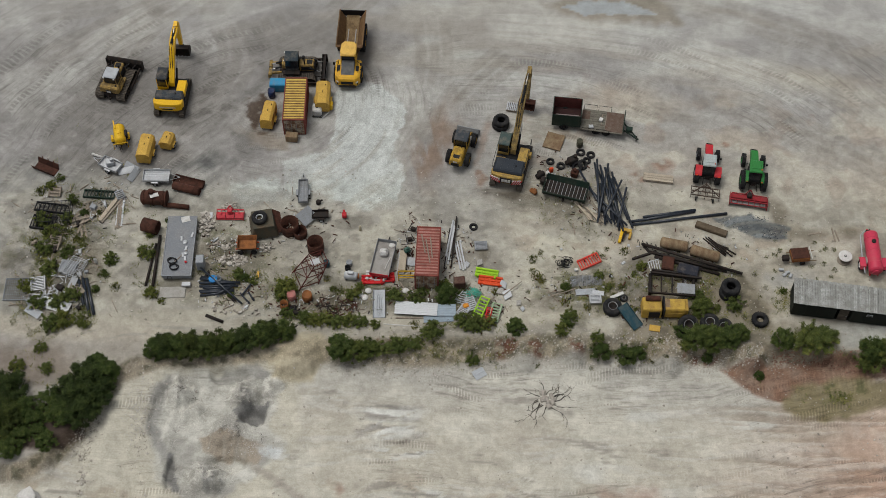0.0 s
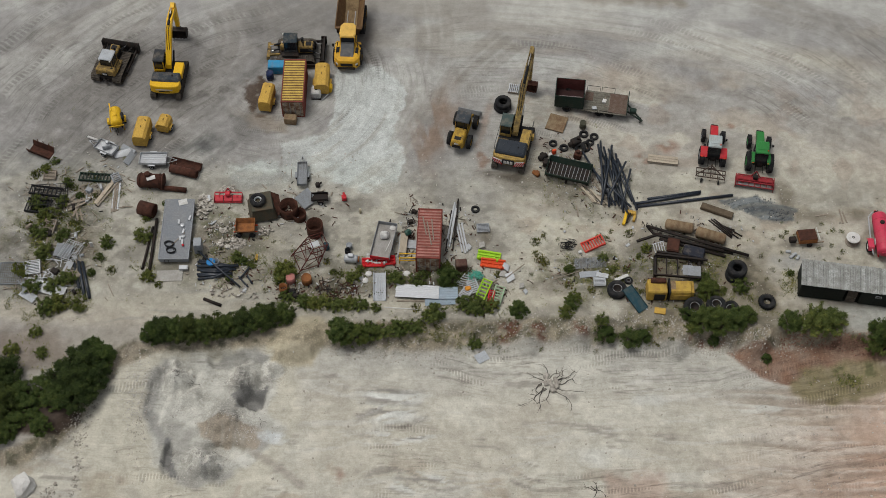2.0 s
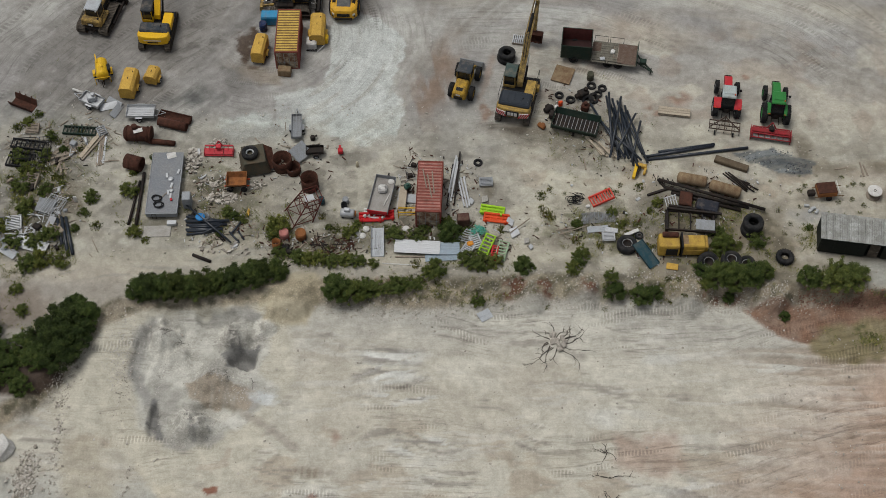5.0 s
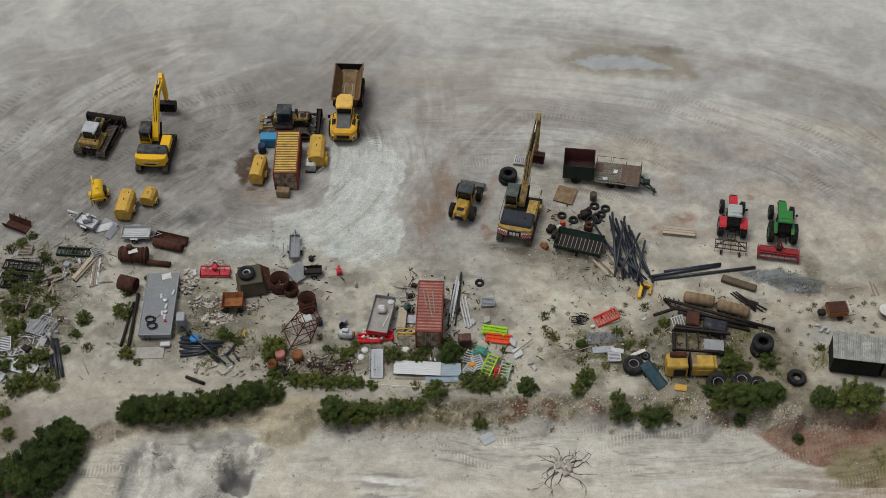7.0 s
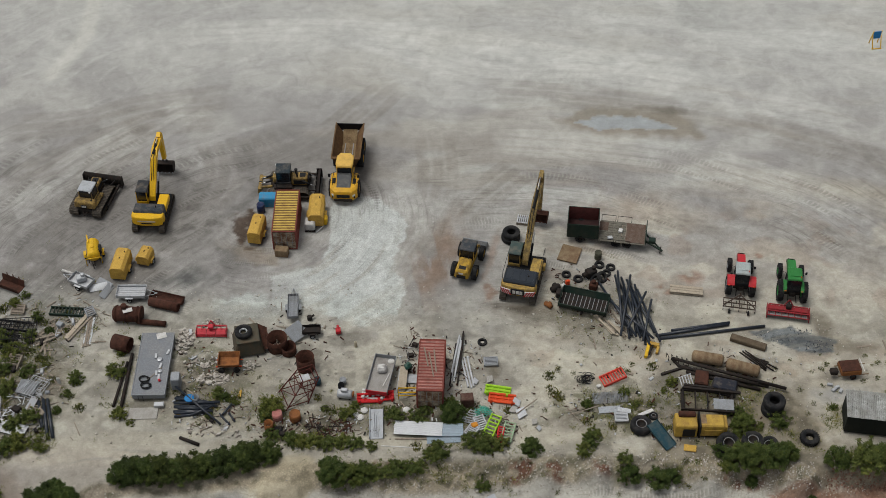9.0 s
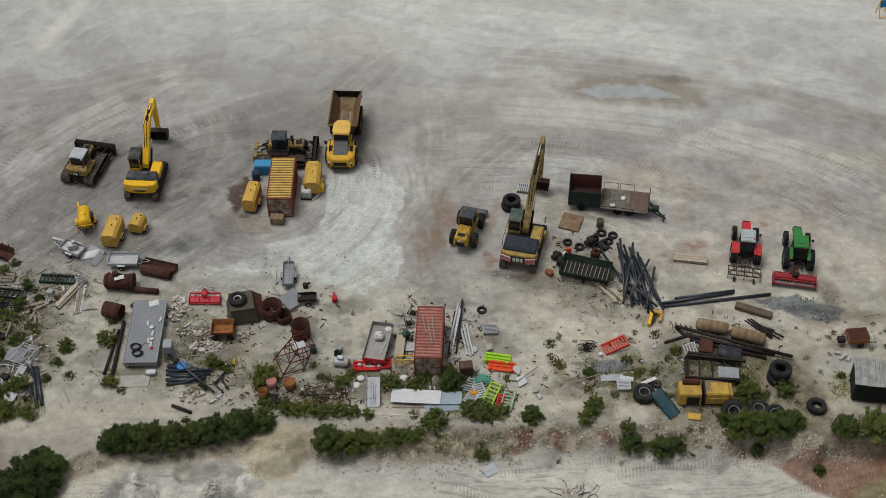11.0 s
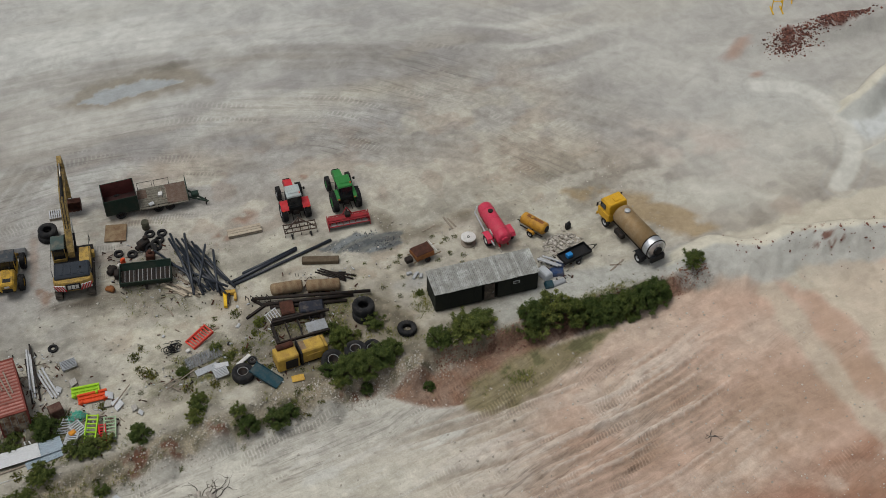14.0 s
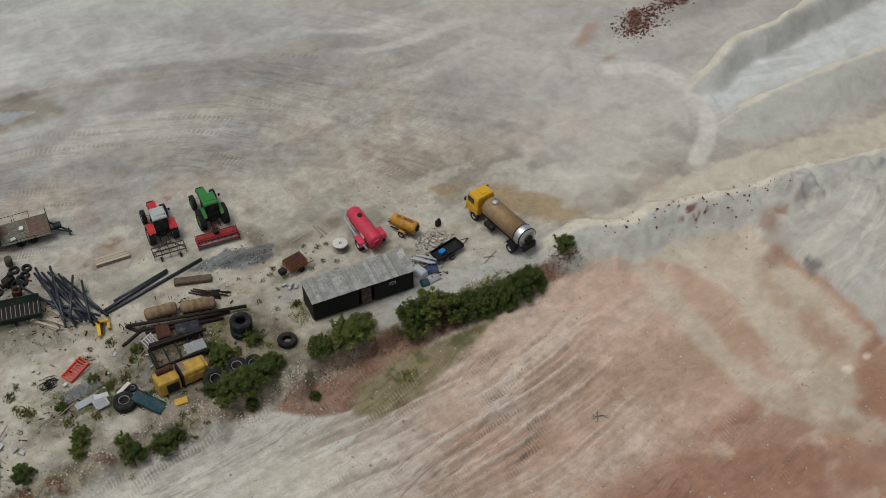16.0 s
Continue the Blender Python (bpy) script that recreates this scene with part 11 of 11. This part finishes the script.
# shrubs along the rest of the bank
for xx, yy, s, kk in ((2.3, -10.9, 0.7, 1), (1.6, -11.4, 0.55, 1), (5.3, -9.9, 0.75, 1), (6.4, -10.1, 0.7, 1), (7.6, -9.9, 0.6, 1), (6.2, -13.3, 0.5, 1), (10.4, -10.2, 0.6, 0), (15.6, -9.2, 0.6, 1), (15.0, -10.3, 0.55, 1), (15.9, -8.4, 0.5, 1),
                      (18.6, -10.9, 0.5, 1), (19.0, -12.0, 0.65, 0), (21.4, -12.3, 0.7, 0), (22.6, -12.0, 0.55, 0), (28.4, -10.7, 0.85, 0), (30.0, -10.8, 0.9, 0), (31.4, -10.6, 0.85, 0), (32.6, -10.0, 0.7, 0), (27.2, -11.4, 0.45, 1), (36.9, -10.5, 0.75, 0), (39.4, -10.6, 1.1, 1), (40.9, -10.4, 1.1, 1), (40.0, -9.8, 0.9, 1), (34.7, -13.6, 0.35, 0),
                      (45.0, -12.4, 0.7, 1), (46.4, -12.2, 1.1, 1), (47.6, -11.6, 1.1, 1), (49.2, -12.2, 1.0, 0), (51.0, -12.3, 0.95, 0), (52.8, -12.6, 0.95, 0), (54.6, -12.8, 0.95, 0), (56.3, -12.8, 0.95, 0), (57.6, -12.6, 0.95, 0), (61.9, -11.3, 0.75, 1), (45.6, -11.6, 0.8, 0)):
    plant(kk, xx, yy + (0.35 if xx > 43 and xx < 60 else 0.0), s * 1.06, s * (1.3 if xx > 43 else 1.1), spin())
for xx, yy, s in ((-11.0, -10.1, 0.6), (-10.0, -10.3, 0.55), (-8.8, -10.3, 0.62), (-7.6, -10.4, 0.6), (-6.4, -10.2, 0.6), (-5.2, -10.3, 0.6), (-12.6, -9.6, 0.55), (-13.3, -7.5, 0.6), (-13.0, -6.0, 0.45), (-3.7, -10.5, 0.4)):
    plant(1, xx, yy, s, s, spin())
# the overgrown scrap corner in the west
for k_, (xx, yy, s) in enumerate(((-36.0, -3.4, 0.7), (-37.6, -5.5, 0.75), (-31.5, -4.0, 0.6), (-32.0, -5.8, 0.45), (-27.9, -3.1, 0.7), (-26.7, -7.9, 0.55), (-25.5, -8.7, 0.35), (-34.6, -8.6, 0.7), (-35.9, -9.5, 0.7), (-33.2, -11.4, 0.85), (-36.1, -11.9, 0.8), (-35.0, -11.5, 0.75), (-38.0, -1.1, 0.95), (-37.1, 0.9, 0.6), (-39.5, 0.6, 0.7), (-36.2, -3.0, 0.5), (-36.9, 3.4, 0.45), (-39.6, 5.0, 0.5), (-38.9, 6.2, 0.45), (-28.0, -0.6, 0.4), (-38.6, -3.0, 0.7), (-39.5, -7.6, 0.8), (-37.9, -9.6, 0.7), (-13.1, -6.8, 0.85), (-16.6, -5.8, 0.5), (-18.1, -5.2, 0.5), (-6.2, -7.1, 0.6), (-8.3, -6.4, 0.3))):
    plant((5, 1, 1)[k_ % 3], xx, yy, s, s * 1.05, spin(), "bushes in the scrap corner")
# bushes between the scrap
for k_, (xx, yy, s) in enumerate(((-34.6, -2.4, 0.4), (-32.5, -7.6, 0.35),
                  (-1.9, -7.2, 0.8), (0.2, -7.1, 0.9), (3.3, -6.8, 0.95), (3.0, -5.8, 0.7), (0.9, -6.6, 0.7), (-17.4, -5.6, 0.4), (-18.6, -7.7, 0.35), (28.8, -5.8, 0.8), (29.2, -7.2, 0.9), (32.4, -6.4, 0.9), (30.6, -7.0, 0.5), (26.9, -9.9, 0.6), (23.2, -2.3, 0.5), (22.5, -3.2, 0.4), (15.4, -5.2, 0.45), (18.8, -3.6, 0.5), (19.6, -5.0, 0.5), (-35.4, 1.8, 0.35), (37.6, -4.6, 0.35), (-26.5, 1.3, 0.3), (29.6, -11.9, 0.5), (-5.6, -6.0, 0.4))):
    plant((5, 0, 1)[k_ % 3], xx, yy, s * 0.85, s * 0.9, spin(), "bushes between the scrap")
for k in range(200):
    x0, x1, y0, y1 = ((-41, -30, -11.5, 5), (-23, -12, -9, 3), (12, 24, -8, 0), (22, 36, -10, 2), (-10, 12, -10.5, -5), (14, 30, 2, 9), (36, 44, -4, 2), (-6, 26, -13.5, -10.5))[k % 8]
    xx, yy = rnd.uniform(x0, x1), rnd.uniform(y0, y1)
    plant(3 + k % 2, xx, yy, rnd.uniform(0.4, 1.0) * (0.55 if k % 8 in (5, 6) else 1.0), None, spin(), "weeds")


def undergrowth():
    """Low grass and herbs between the scrap and along the bank: tufts of short blades."""
    r = np.random.RandomState(91)
    zones = [(-37.5, -3.5, 3.6, 8.0, 1500), (-36.5, -10.0, 3.4, 2.2, 700), (-33, 2.5, 3.0, 3.0, 250), (-27.6, -4, 1.2, 4.5, 260), (-17.8, -5.4, 3.4, 2.6, 420), (-12.8, -7.4, 1.2, 2.4, 380), (-8, -9.8, 5.0, 1.0, 700), (-6, -6.6, 3.0, 1.6, 200),
             (1.2, -6.8, 3.4, 1.2, 620), (5.8, -9.2, 3.4, 1.4, 520), (15.2, -9.2, 1.3, 1.6, 260), (18.2, -5.0, 3.6, 2.0, 520), (27.5, -4.5, 5.0, 3.6, 900), (30.5, -9.0, 4.0, 2.0, 700), (37.5, -5.4, 1.6, 2.4, 220), (41, -10.2, 4.0, 1.0, 420), (51, -11.4, 7.0, 0.8, 700),
             (2.5, -12.6, 7.0, 1.2, 500), (21.5, -11.6, 4.0, 1.0, 420), (17.5, 5.5, 4.0, 4.0, 260), (-33, -18.5, 3.0, 2.0, 260), (43.0, -15.4, 4.0, 1.0, 260)]
    pts = np.concatenate([np.stack([cx + rx * r.normal(size=n) * 0.6, cy + ry * r.normal(size=n) * 0.6], 1) for cx, cy, rx, ry, n in zones])
    thick = fbm(pts[:, 0] / 1.3, pts[:, 1] / 1.3, 93, 4) + 0.12 * r.rand(len(pts))
    pts = pts[thick > 0.6]
    z = height(pts[:, 0], pts[:, 1])
    blades = 12
    n = len(pts) * blades
    a, h = r.rand(n) * 6.283, 0.05 + 0.17 * r.rand(n) ** 1.6
    q = 0.26 * np.sqrt(r.rand(n))
    root = np.repeat(np.column_stack([pts, z]), blades, 0) + np.stack([q * np.cos(a), q * np.sin(a), np.full(n, -0.02)], 1)
    b = r.rand(n) * 6.283
    lean = np.stack([np.cos(b) * h * 0.9, np.sin(b) * h * 0.9, h], 1)
    w = np.stack([-np.sin(b), np.cos(b), np.zeros(n)], 1) * (0.012 + 0.022 * r.rand(n))[:, None]
    v = np.stack([root - 0.4 * w, root + 0.4 * w, root + lean * 0.55 + w, root + lean, root + lean * 0.55 - w], 1).reshape(-1, 3)
    i = 5 * np.arange(n)
    g = Geo().add(v.tolist(), [(k, k + 1, k + 2, k + 4) for k in i.tolist()] + [(k + 4, k + 2, k + 3) for k in i.tolist()])
    HERB = leaf_material("low_herbs", (0.085, 0.098, 0.03), (0.14, 0.155, 0.048), (0.24, 0.235, 0.09))
    single("undergrowth", g, HERB, "thin low grass and herbs among scrap and along the bank", "grass", 0, 0, kind="stuff")


undergrowth()


def stones(name, label, pts, mat, category="stones"):
    """Angular stones in one heap or spread."""
    r = np.random.RandomState(len(pts))
    v, f = [], []
    for x, y, z, s in pts:
        i = len(v)
        d = r.normal(size=(8, 3)) * 0.18
        for k in range(8):
            p = np.array([(k & 1) * 2 - 1, ((k >> 1) & 1) * 2 - 1, (k >> 2) * 2 - 1]) * 0.5 + d[k]
            a = (x * 7.3 + y * 3.1) % 6.28
            v.append((x + s * (p[0] * math.cos(a) - p[1] * math.sin(a)), y + s * (p[0] * math.sin(a) + p[1] * math.cos(a)), z + s * p[2] * 0.75))
        f += [(i, i + 2, i + 3, i + 1), (i + 4, i + 5, i + 7, i + 6), (i, i + 1, i + 5, i + 4), (i + 2, i + 6, i + 7, i + 3), (i, i + 4, i + 6, i + 2), (i + 1, i + 3, i + 7, i + 5)]
    g = Geo().add(v, f)
    return single(name, g, mat, label, category, 0, 0, kind="stuff")


def stone_material(name, a, b):
    m, t, bs = nodes_of(name)
    geo = t.nodes.new("ShaderNodeNewGeometry")
    col = ramp_of(t, geo.outputs["Random Per Island"], [(0.0, a), (1.0, b)])
    col = mix_of(t, 1.0, col, ramp_of(t, noise_of(t, 12, 4, 0.7), [(0.35, (0.75, 0.74, 0.72)), (0.65, (1.05, 1.05, 1.05))]), "MULTIPLY")
    t.links.new(col, bs.inputs["Base Color"])
    bs.inputs["Roughness"].default_value = 0.95
    return m


PALE_STONES = stone_material("pale_stones", (0.26, 0.235, 0.2), (0.5, 0.475, 0.43))
RED_ROCK = stone_material("dark_red_rock", (0.07, 0.03, 0.025), (0.22, 0.09, 0.065))
RED_STONES = stone_material("red_stones", (0.13, 0.06, 0.042), (0.29, 0.16, 0.115))
COAL = stone_material("asphalt_lumps", (0.02, 0.024, 0.03), (0.14, 0.155, 0.17))


def spread(seed, n, draw, small=0.06, big=0.2, up=0.3):
    r = np.random.RandomState(seed)
    out = np.array([draw(r) for _ in range(n)])
    z = height(out[:, 0], out[:, 1])
    s = small + (big - small) * r.rand(n) ** 3
    return [(x, y, zz + up * q, q) for (x, y), zz, q in zip(out, z, s)]


def pile(seed, cx, cy, rx, ry, h, n, small, big):
    r = np.random.RandomState(seed)
    out = []
    for k in range(n):
        a, q = r.rand() * 6.28, math.sqrt(r.rand())
        x, y = cx + rx * q * math.cos(a), cy + ry * q * math.sin(a)
        s = small + (big - small) * r.rand() ** 2
        out.append((x, y, ground_z(cx, cy) + h * max(0, 1 - q) * r.rand() + 0.3 * s, s))
    return out


def boulder(label, x, y, s, seed):
    """A squared block of pale rock with broken edges."""
    r = random.Random(seed)
    g = Geo()
    rings = []
    for z, k in ((-0.3, 0.95), (0.15, 1.0), (0.55, 0.93), (0.85, 0.7), (0.95, 0.35)):
        rings.append([(s * k * r.uniform(0.72, 1.15) * math.cos(a * 0.698) * (1 + 0.12 * math.cos(1.4 * a)), s * k * r.uniform(0.72, 1.15) * math.sin(a * 0.698), s * (z + r.uniform(-0.06, 0.06))) for a in range(9)])
    loft(g, rings)
    single("boulder", g, surface("white_limestone", (0.72, 0.71, 0.68), 0.95, 0, (0.42, 0.4, 0.37), 0.5, 1.6, 0.3, 0.7), label, "boulder", x, y, r.uniform(0, 90), ground_z(x, y))


boulder("large pale limestone block on the quarry floor", -34.9, -30.2, 1.15, 12)
boulder("dark stained limestone block on the quarry floor", -36.9, -32.4, 0.8, 9)
for k, (cx, cy, rx, ry, h, n) in enumerate(((-22.3, 1.0, 0.9, 1.6, 0.4, 80), (-15.6, -1.7, 0.8, 0.6, 0.5, 30), (-18.9, -3.4, 1.5, 0.7, 0.3, 80), (-20.6, -1.6, 1.4, 0.6, 0.15, 26), (-20.0, 3.2, 1.0, 0.7, 0.5, 40), (52.2, -4.1, 2.0, 1.3, 0.25, 160), (-17.8, -9.4, 2.6, 0.7, 0.1, 24))):
    stones("rubble_heap", "heap of pale broken stone and block on the ground", pile(31 + k, cx, cy, rx, ry, h, int(1.6 * n), 0.08, 0.28), PALE_STONES, "rubble")
stones("asphalt_heap", "scattered heap of dark asphalt lumps", pile(51, 37.2, 2.6, 1.5, 0.8, 0.06, 260, 0.02, 0.09) + pile(52, 33.6, 3.6, 2.2, 0.5, 0.03, 120, 0.02, 0.07) + pile(53, 36.0, 4.4, 1.2, 0.4, 0.06, 60, 0.02, 0.09), COAL, "asphalt")
CLAY_BLOCKS = stone_material("broken_clay", (0.36, 0.35, 0.325), (0.47, 0.455, 0.42))
for k, (cx, cy, rx, ry, n, big) in enumerate(((-16.5, -18.6, 1.0, 0.5, 420, 0.17), (-13.6, -18.0, 0.8, 0.9, 160, 0.14), (-18.8, -26.6, 1.5, 1.0, 420, 0.14), (-22.3, -18.0, 1.1, 0.9, 200, 0.13), (-17.2, -22.0, 2.6, 0.4, 300, 0.12), (-22.4, -22.4, 0.5, 1.2, 120, 0.12), (-26.0, -20.4, 1.2, 3.4, 700, 0.11), (-14.6, -23.6, 2.0, 1.2, 260, 0.1))):
    stones("clay_crumbs", "fine pale clay crumbs on dug-over spoil", spread(160 + k, n, lambda r: (cx + rx * 0.6 * r.normal(), cy + ry * 0.6 * r.normal()), 0.03, big, 0.1), CLAY_BLOCKS, "clay")
stones("bank_rubble", "small pale rubble on the cut face of the bank", spread(58, 3200, lambda r: ((lambda q, u: (q, np.interp(q, EDGE_X, EDGE_Y) * (1 - u) + np.interp(q, TOE_X, TOE_Y) * u + 0.2 * r.normal()))(r.uniform(-7, 35), r.rand())), 0.03, 0.14), PALE_STONES)
stones("apron_gravel", "pale gravel at the foot of tipped spoil", spread(57, 900, lambda r: ((lambda u: (-29.0 - 2.6 * u + 0.5 * r.normal(), -18 - 7.5 * u + 0.8 * r.normal()))(r.rand())), 0.03, 0.13) + spread(56, 300, lambda r: (-25.2 + 0.5 * r.normal(), -23 + 2.5 * r.normal()), 0.03, 0.12), PALE_STONES)
stones("gravel_spread", "pale gravel spread on the quarry floor", spread(61, 800, lambda r: (-32.4 + r.normal() * 0.45, -33.2 + r.normal() * 1.4), 0.06, 0.24) + spread(62, 200, lambda r: (-30.3 + r.normal() * 0.3, -29 + r.normal() * 4), 0.06, 0.2), PALE_STONES)
stones("bank_stones", "pale stones scattered along the bank foot", spread(63, 2000, lambda r: ((lambda q: (q, np.interp(q, TOE_X, TOE_Y) + 0.4 + r.normal() * 0.7))(r.uniform(-8, 40))), 0.03, 0.12), PALE_STONES)
stones("yard_stones", "small pale stones scattered over the yard", spread(64, 2600, lambda r: (r.uniform(-42, 62), r.uniform(-11, 9)), 0.04, 0.16), PALE_STONES)
stones("floor_stones", "small pale stones scattered over the quarry floor", spread(60, 260, lambda r: (-23.8 + r.normal() * 0.3, -36 + r.normal() * 3), 0.04, 0.18) + spread(59, 220, lambda r: (-28.6 + r.normal() * 1.2, -37 + r.normal() * 3), 0.04, 0.16) + spread(65, 1500, lambda r: (r.uniform(-34, 60), r.uniform(-45, -14)), 0.04, 0.17) + spread(70, 1600, lambda r: (r.uniform(34, 80), r.uniform(-42, -15)), 0.03, 0.14), PALE_STONES)
stones("red_stones", "red clay lumps along the east bank", spread(66, 2800, lambda r: ((lambda q: (q, np.interp(q, EDGE_X, EDGE_Y) - 0.9 + r.normal() * 0.4))(r.uniform(36, 63))), 0.03, 0.14), RED_STONES)
stones("red_rubble", "heap of red broken rock on a spoil bund", spread(67, 800, lambda r: (88.6 + r.normal() * 1.5, 13.4 + r.normal() * 0.8), 0.05, 0.2) + spread(69, 900, lambda r: (94.6 + r.normal() * 2.0, 14.0 + r.normal() * 0.5), 0.05, 0.22) + spread(68, 110, lambda r: ((lambda q: (q, np.interp(q, [63, 72, 85, 100], [-10.5, -13.0, -16, -17]) + r.normal() * 1.0))(r.uniform(66, 84))), 0.05, 0.2), RED_ROCK)


# ---- cracks round the blast holes in the quarry floor ----
def crack(cx, cy, n, reach, seed, blocks, wide=0.055):
    r = random.Random(seed)
    z0 = ground_z(cx, cy)
    d = thing("blast_crack", "star of dark cracks in the pale quarry floor", "crack", cx, cy, 0, 0.0, kind="structure")
    # cracks are flat strips in the dark colour of the shade inside them
    DARK = surface("crack_shadow_earth", (0.06, 0.055, 0.05), 1.0)

    def run(p, a, l, wide, branch):
        pts = []
        for i in range(9):
            pts.append(p.copy())
            a += r.uniform(-0.55, 0.55)
            p = p + Vector((math.cos(a), math.sin(a))) * l / 8
            if branch and i in (3, 5) and r.random() < 0.7:
                run(p.copy(), a + r.choice((-0.8, 0.8)), l * 0.35, wide * 0.6, False)
        v, f = [], []
        for i, q in enumerate(pts):
            t = (pts[min(i + 1, 8)] - pts[max(i - 1, 0)]).normalized()
            w = wide * (1 - i / 8.5) * r.uniform(0.6, 1.4)
            for s in (-1, 1):
                v.append((q.x - s * t.y * w, q.y + s * t.x * w, ground_z(cx + q.x, cy + q.y) + 0.035))
        part("crack", Geo().add(v, [(2 * i + 1, 2 * i, 2 * i + 2, 2 * i + 3) for i in range(8)]), DARK, d)

    for k in range(n):
        a = 6.283 * k / n + r.uniform(-0.2, 0.2)
        inner = 0.7 if blocks else 0.04
        run(Vector((inner * math.cos(a), 0.75 * inner * math.sin(a) + 0.2)), a, reach * r.uniform(0.5, 1.0) * (1.25 if math.sin(a) < 0 else 0.85), wide, True)
    for k in range(blocks):
        a, q = r.uniform(0, 6.28), r.uniform(0.0, 1.1)
        part("lifted_block", Geo().box((q * math.cos(a), q * 0.8 * math.sin(a) + 0.2, z0 + 0.12), (r.uniform(0.4, 0.8), r.uniform(0.3, 0.6), 0.25), 0.08, Euler((r.uniform(-0.3, 0.3), r.uniform(-0.3, 0.3), r.uniform(0, 3))).to_matrix(), (0.85, 0.85)), STONE, d)


crack(13.5, -17.4, 17, 2.9, 5, 14)
crack(18.0, -33.2, 10, 1.5, 6, 6)
crack(17.9, -28.2, 5, 1.5, 9, 0)
crack(18.0, -30.6, 2, 2.3, 14, 0)
crack(54.6, -27.7, 6, 0.9, 8, 0)
fine_crack = (((-22.2, -18.4), 6, 0.9), ((-20.9, -18.9), 4, 0.7), ((-16.2, -22.3), 4, 1.1), ((-13.9, -22.7), 3, 0.8), ((-18.0, -26.0), 4, 0.7))
for k, ((cx, cy), n, reach) in enumerate(fine_crack):
    crack(cx, cy, n, reach, 20 + k, 0, 0.022)


# ---- fine litter among the scrap ----
def litter(name, label, zones, n, seed, mat, lo, hi):
    """Short bars, chips and offcuts too small to pick apart."""
    r = random.Random(seed)
    g = Geo()
    xy = []
    for k in range(n):
        cx, cy, rx, ry = zones[k % len(zones)]
        xy.append((cx + rx * r.gauss(0, 0.5), cy + ry * r.gauss(0, 0.5)))
    zz = height(np.array([p[0] for p in xy]), np.array([p[1] for p in xy]))
    for (x, y), z in zip(xy, zz):
        l, w, h = lo + (hi - lo) * r.random() ** 1.8, r.uniform(0.03, 0.14), r.uniform(0.03, 0.12)
        g.box((x, y, z + h / 2 + r.uniform(0, 0.08)), (w, l, h), 0.015, Euler((r.uniform(-0.2, 0.2), r.uniform(-0.2, 0.2), r.uniform(0, 3.14))).to_matrix())
    single(name, g, mat, label, "litter", 0, 0, kind="stuff")


WESTERN = [(-38, 2, 4, 4), (-36.5, -4, 4, 4), (-36.5, -9, 4, 2.5), (-33, 3, 3, 3)]
MIDDLE = [(-18.5, -7, 4, 2.5), (-20, -2, 4, 4), (-12, -8.5, 3, 2), (-7, -8.5, 4, 1.5), (-13, 1.5, 4, 3), (1, -6, 4, 3), (4, -1, 2.5, 4), (6.5, -7.5, 4, 2.5), (-1, -1, 1.5, 4)]
EASTERN = [(15, 9, 4, 3), (18, 5, 4, 4), (16, -5, 4, 2.5), (26.5, -3.5, 5, 3.5), (25, -7.5, 4, 2), (30, 0, 4, 2), (50, -6.8, 2, 2)]
litter("dark_litter", "dark scrap chips and offcuts on the ground", WESTERN + MIDDLE + EASTERN, 520, 71, DARKSTEEL, 0.06, 0.45)
litter("rusty_litter", "rusty scrap chips and bars on the ground", MIDDLE + EASTERN, 650, 72, RUSTY, 0.08, 0.6)
litter("pale_litter", "pale boards and scrap chips on the ground", WESTERN + MIDDLE + EASTERN, 900, 73, GALV, 0.05, 0.4)
litter("wood_litter", "grey wood offcuts on the ground", WESTERN + WESTERN + MIDDLE, 750, 74, WOOD, 0.12, 1.1)
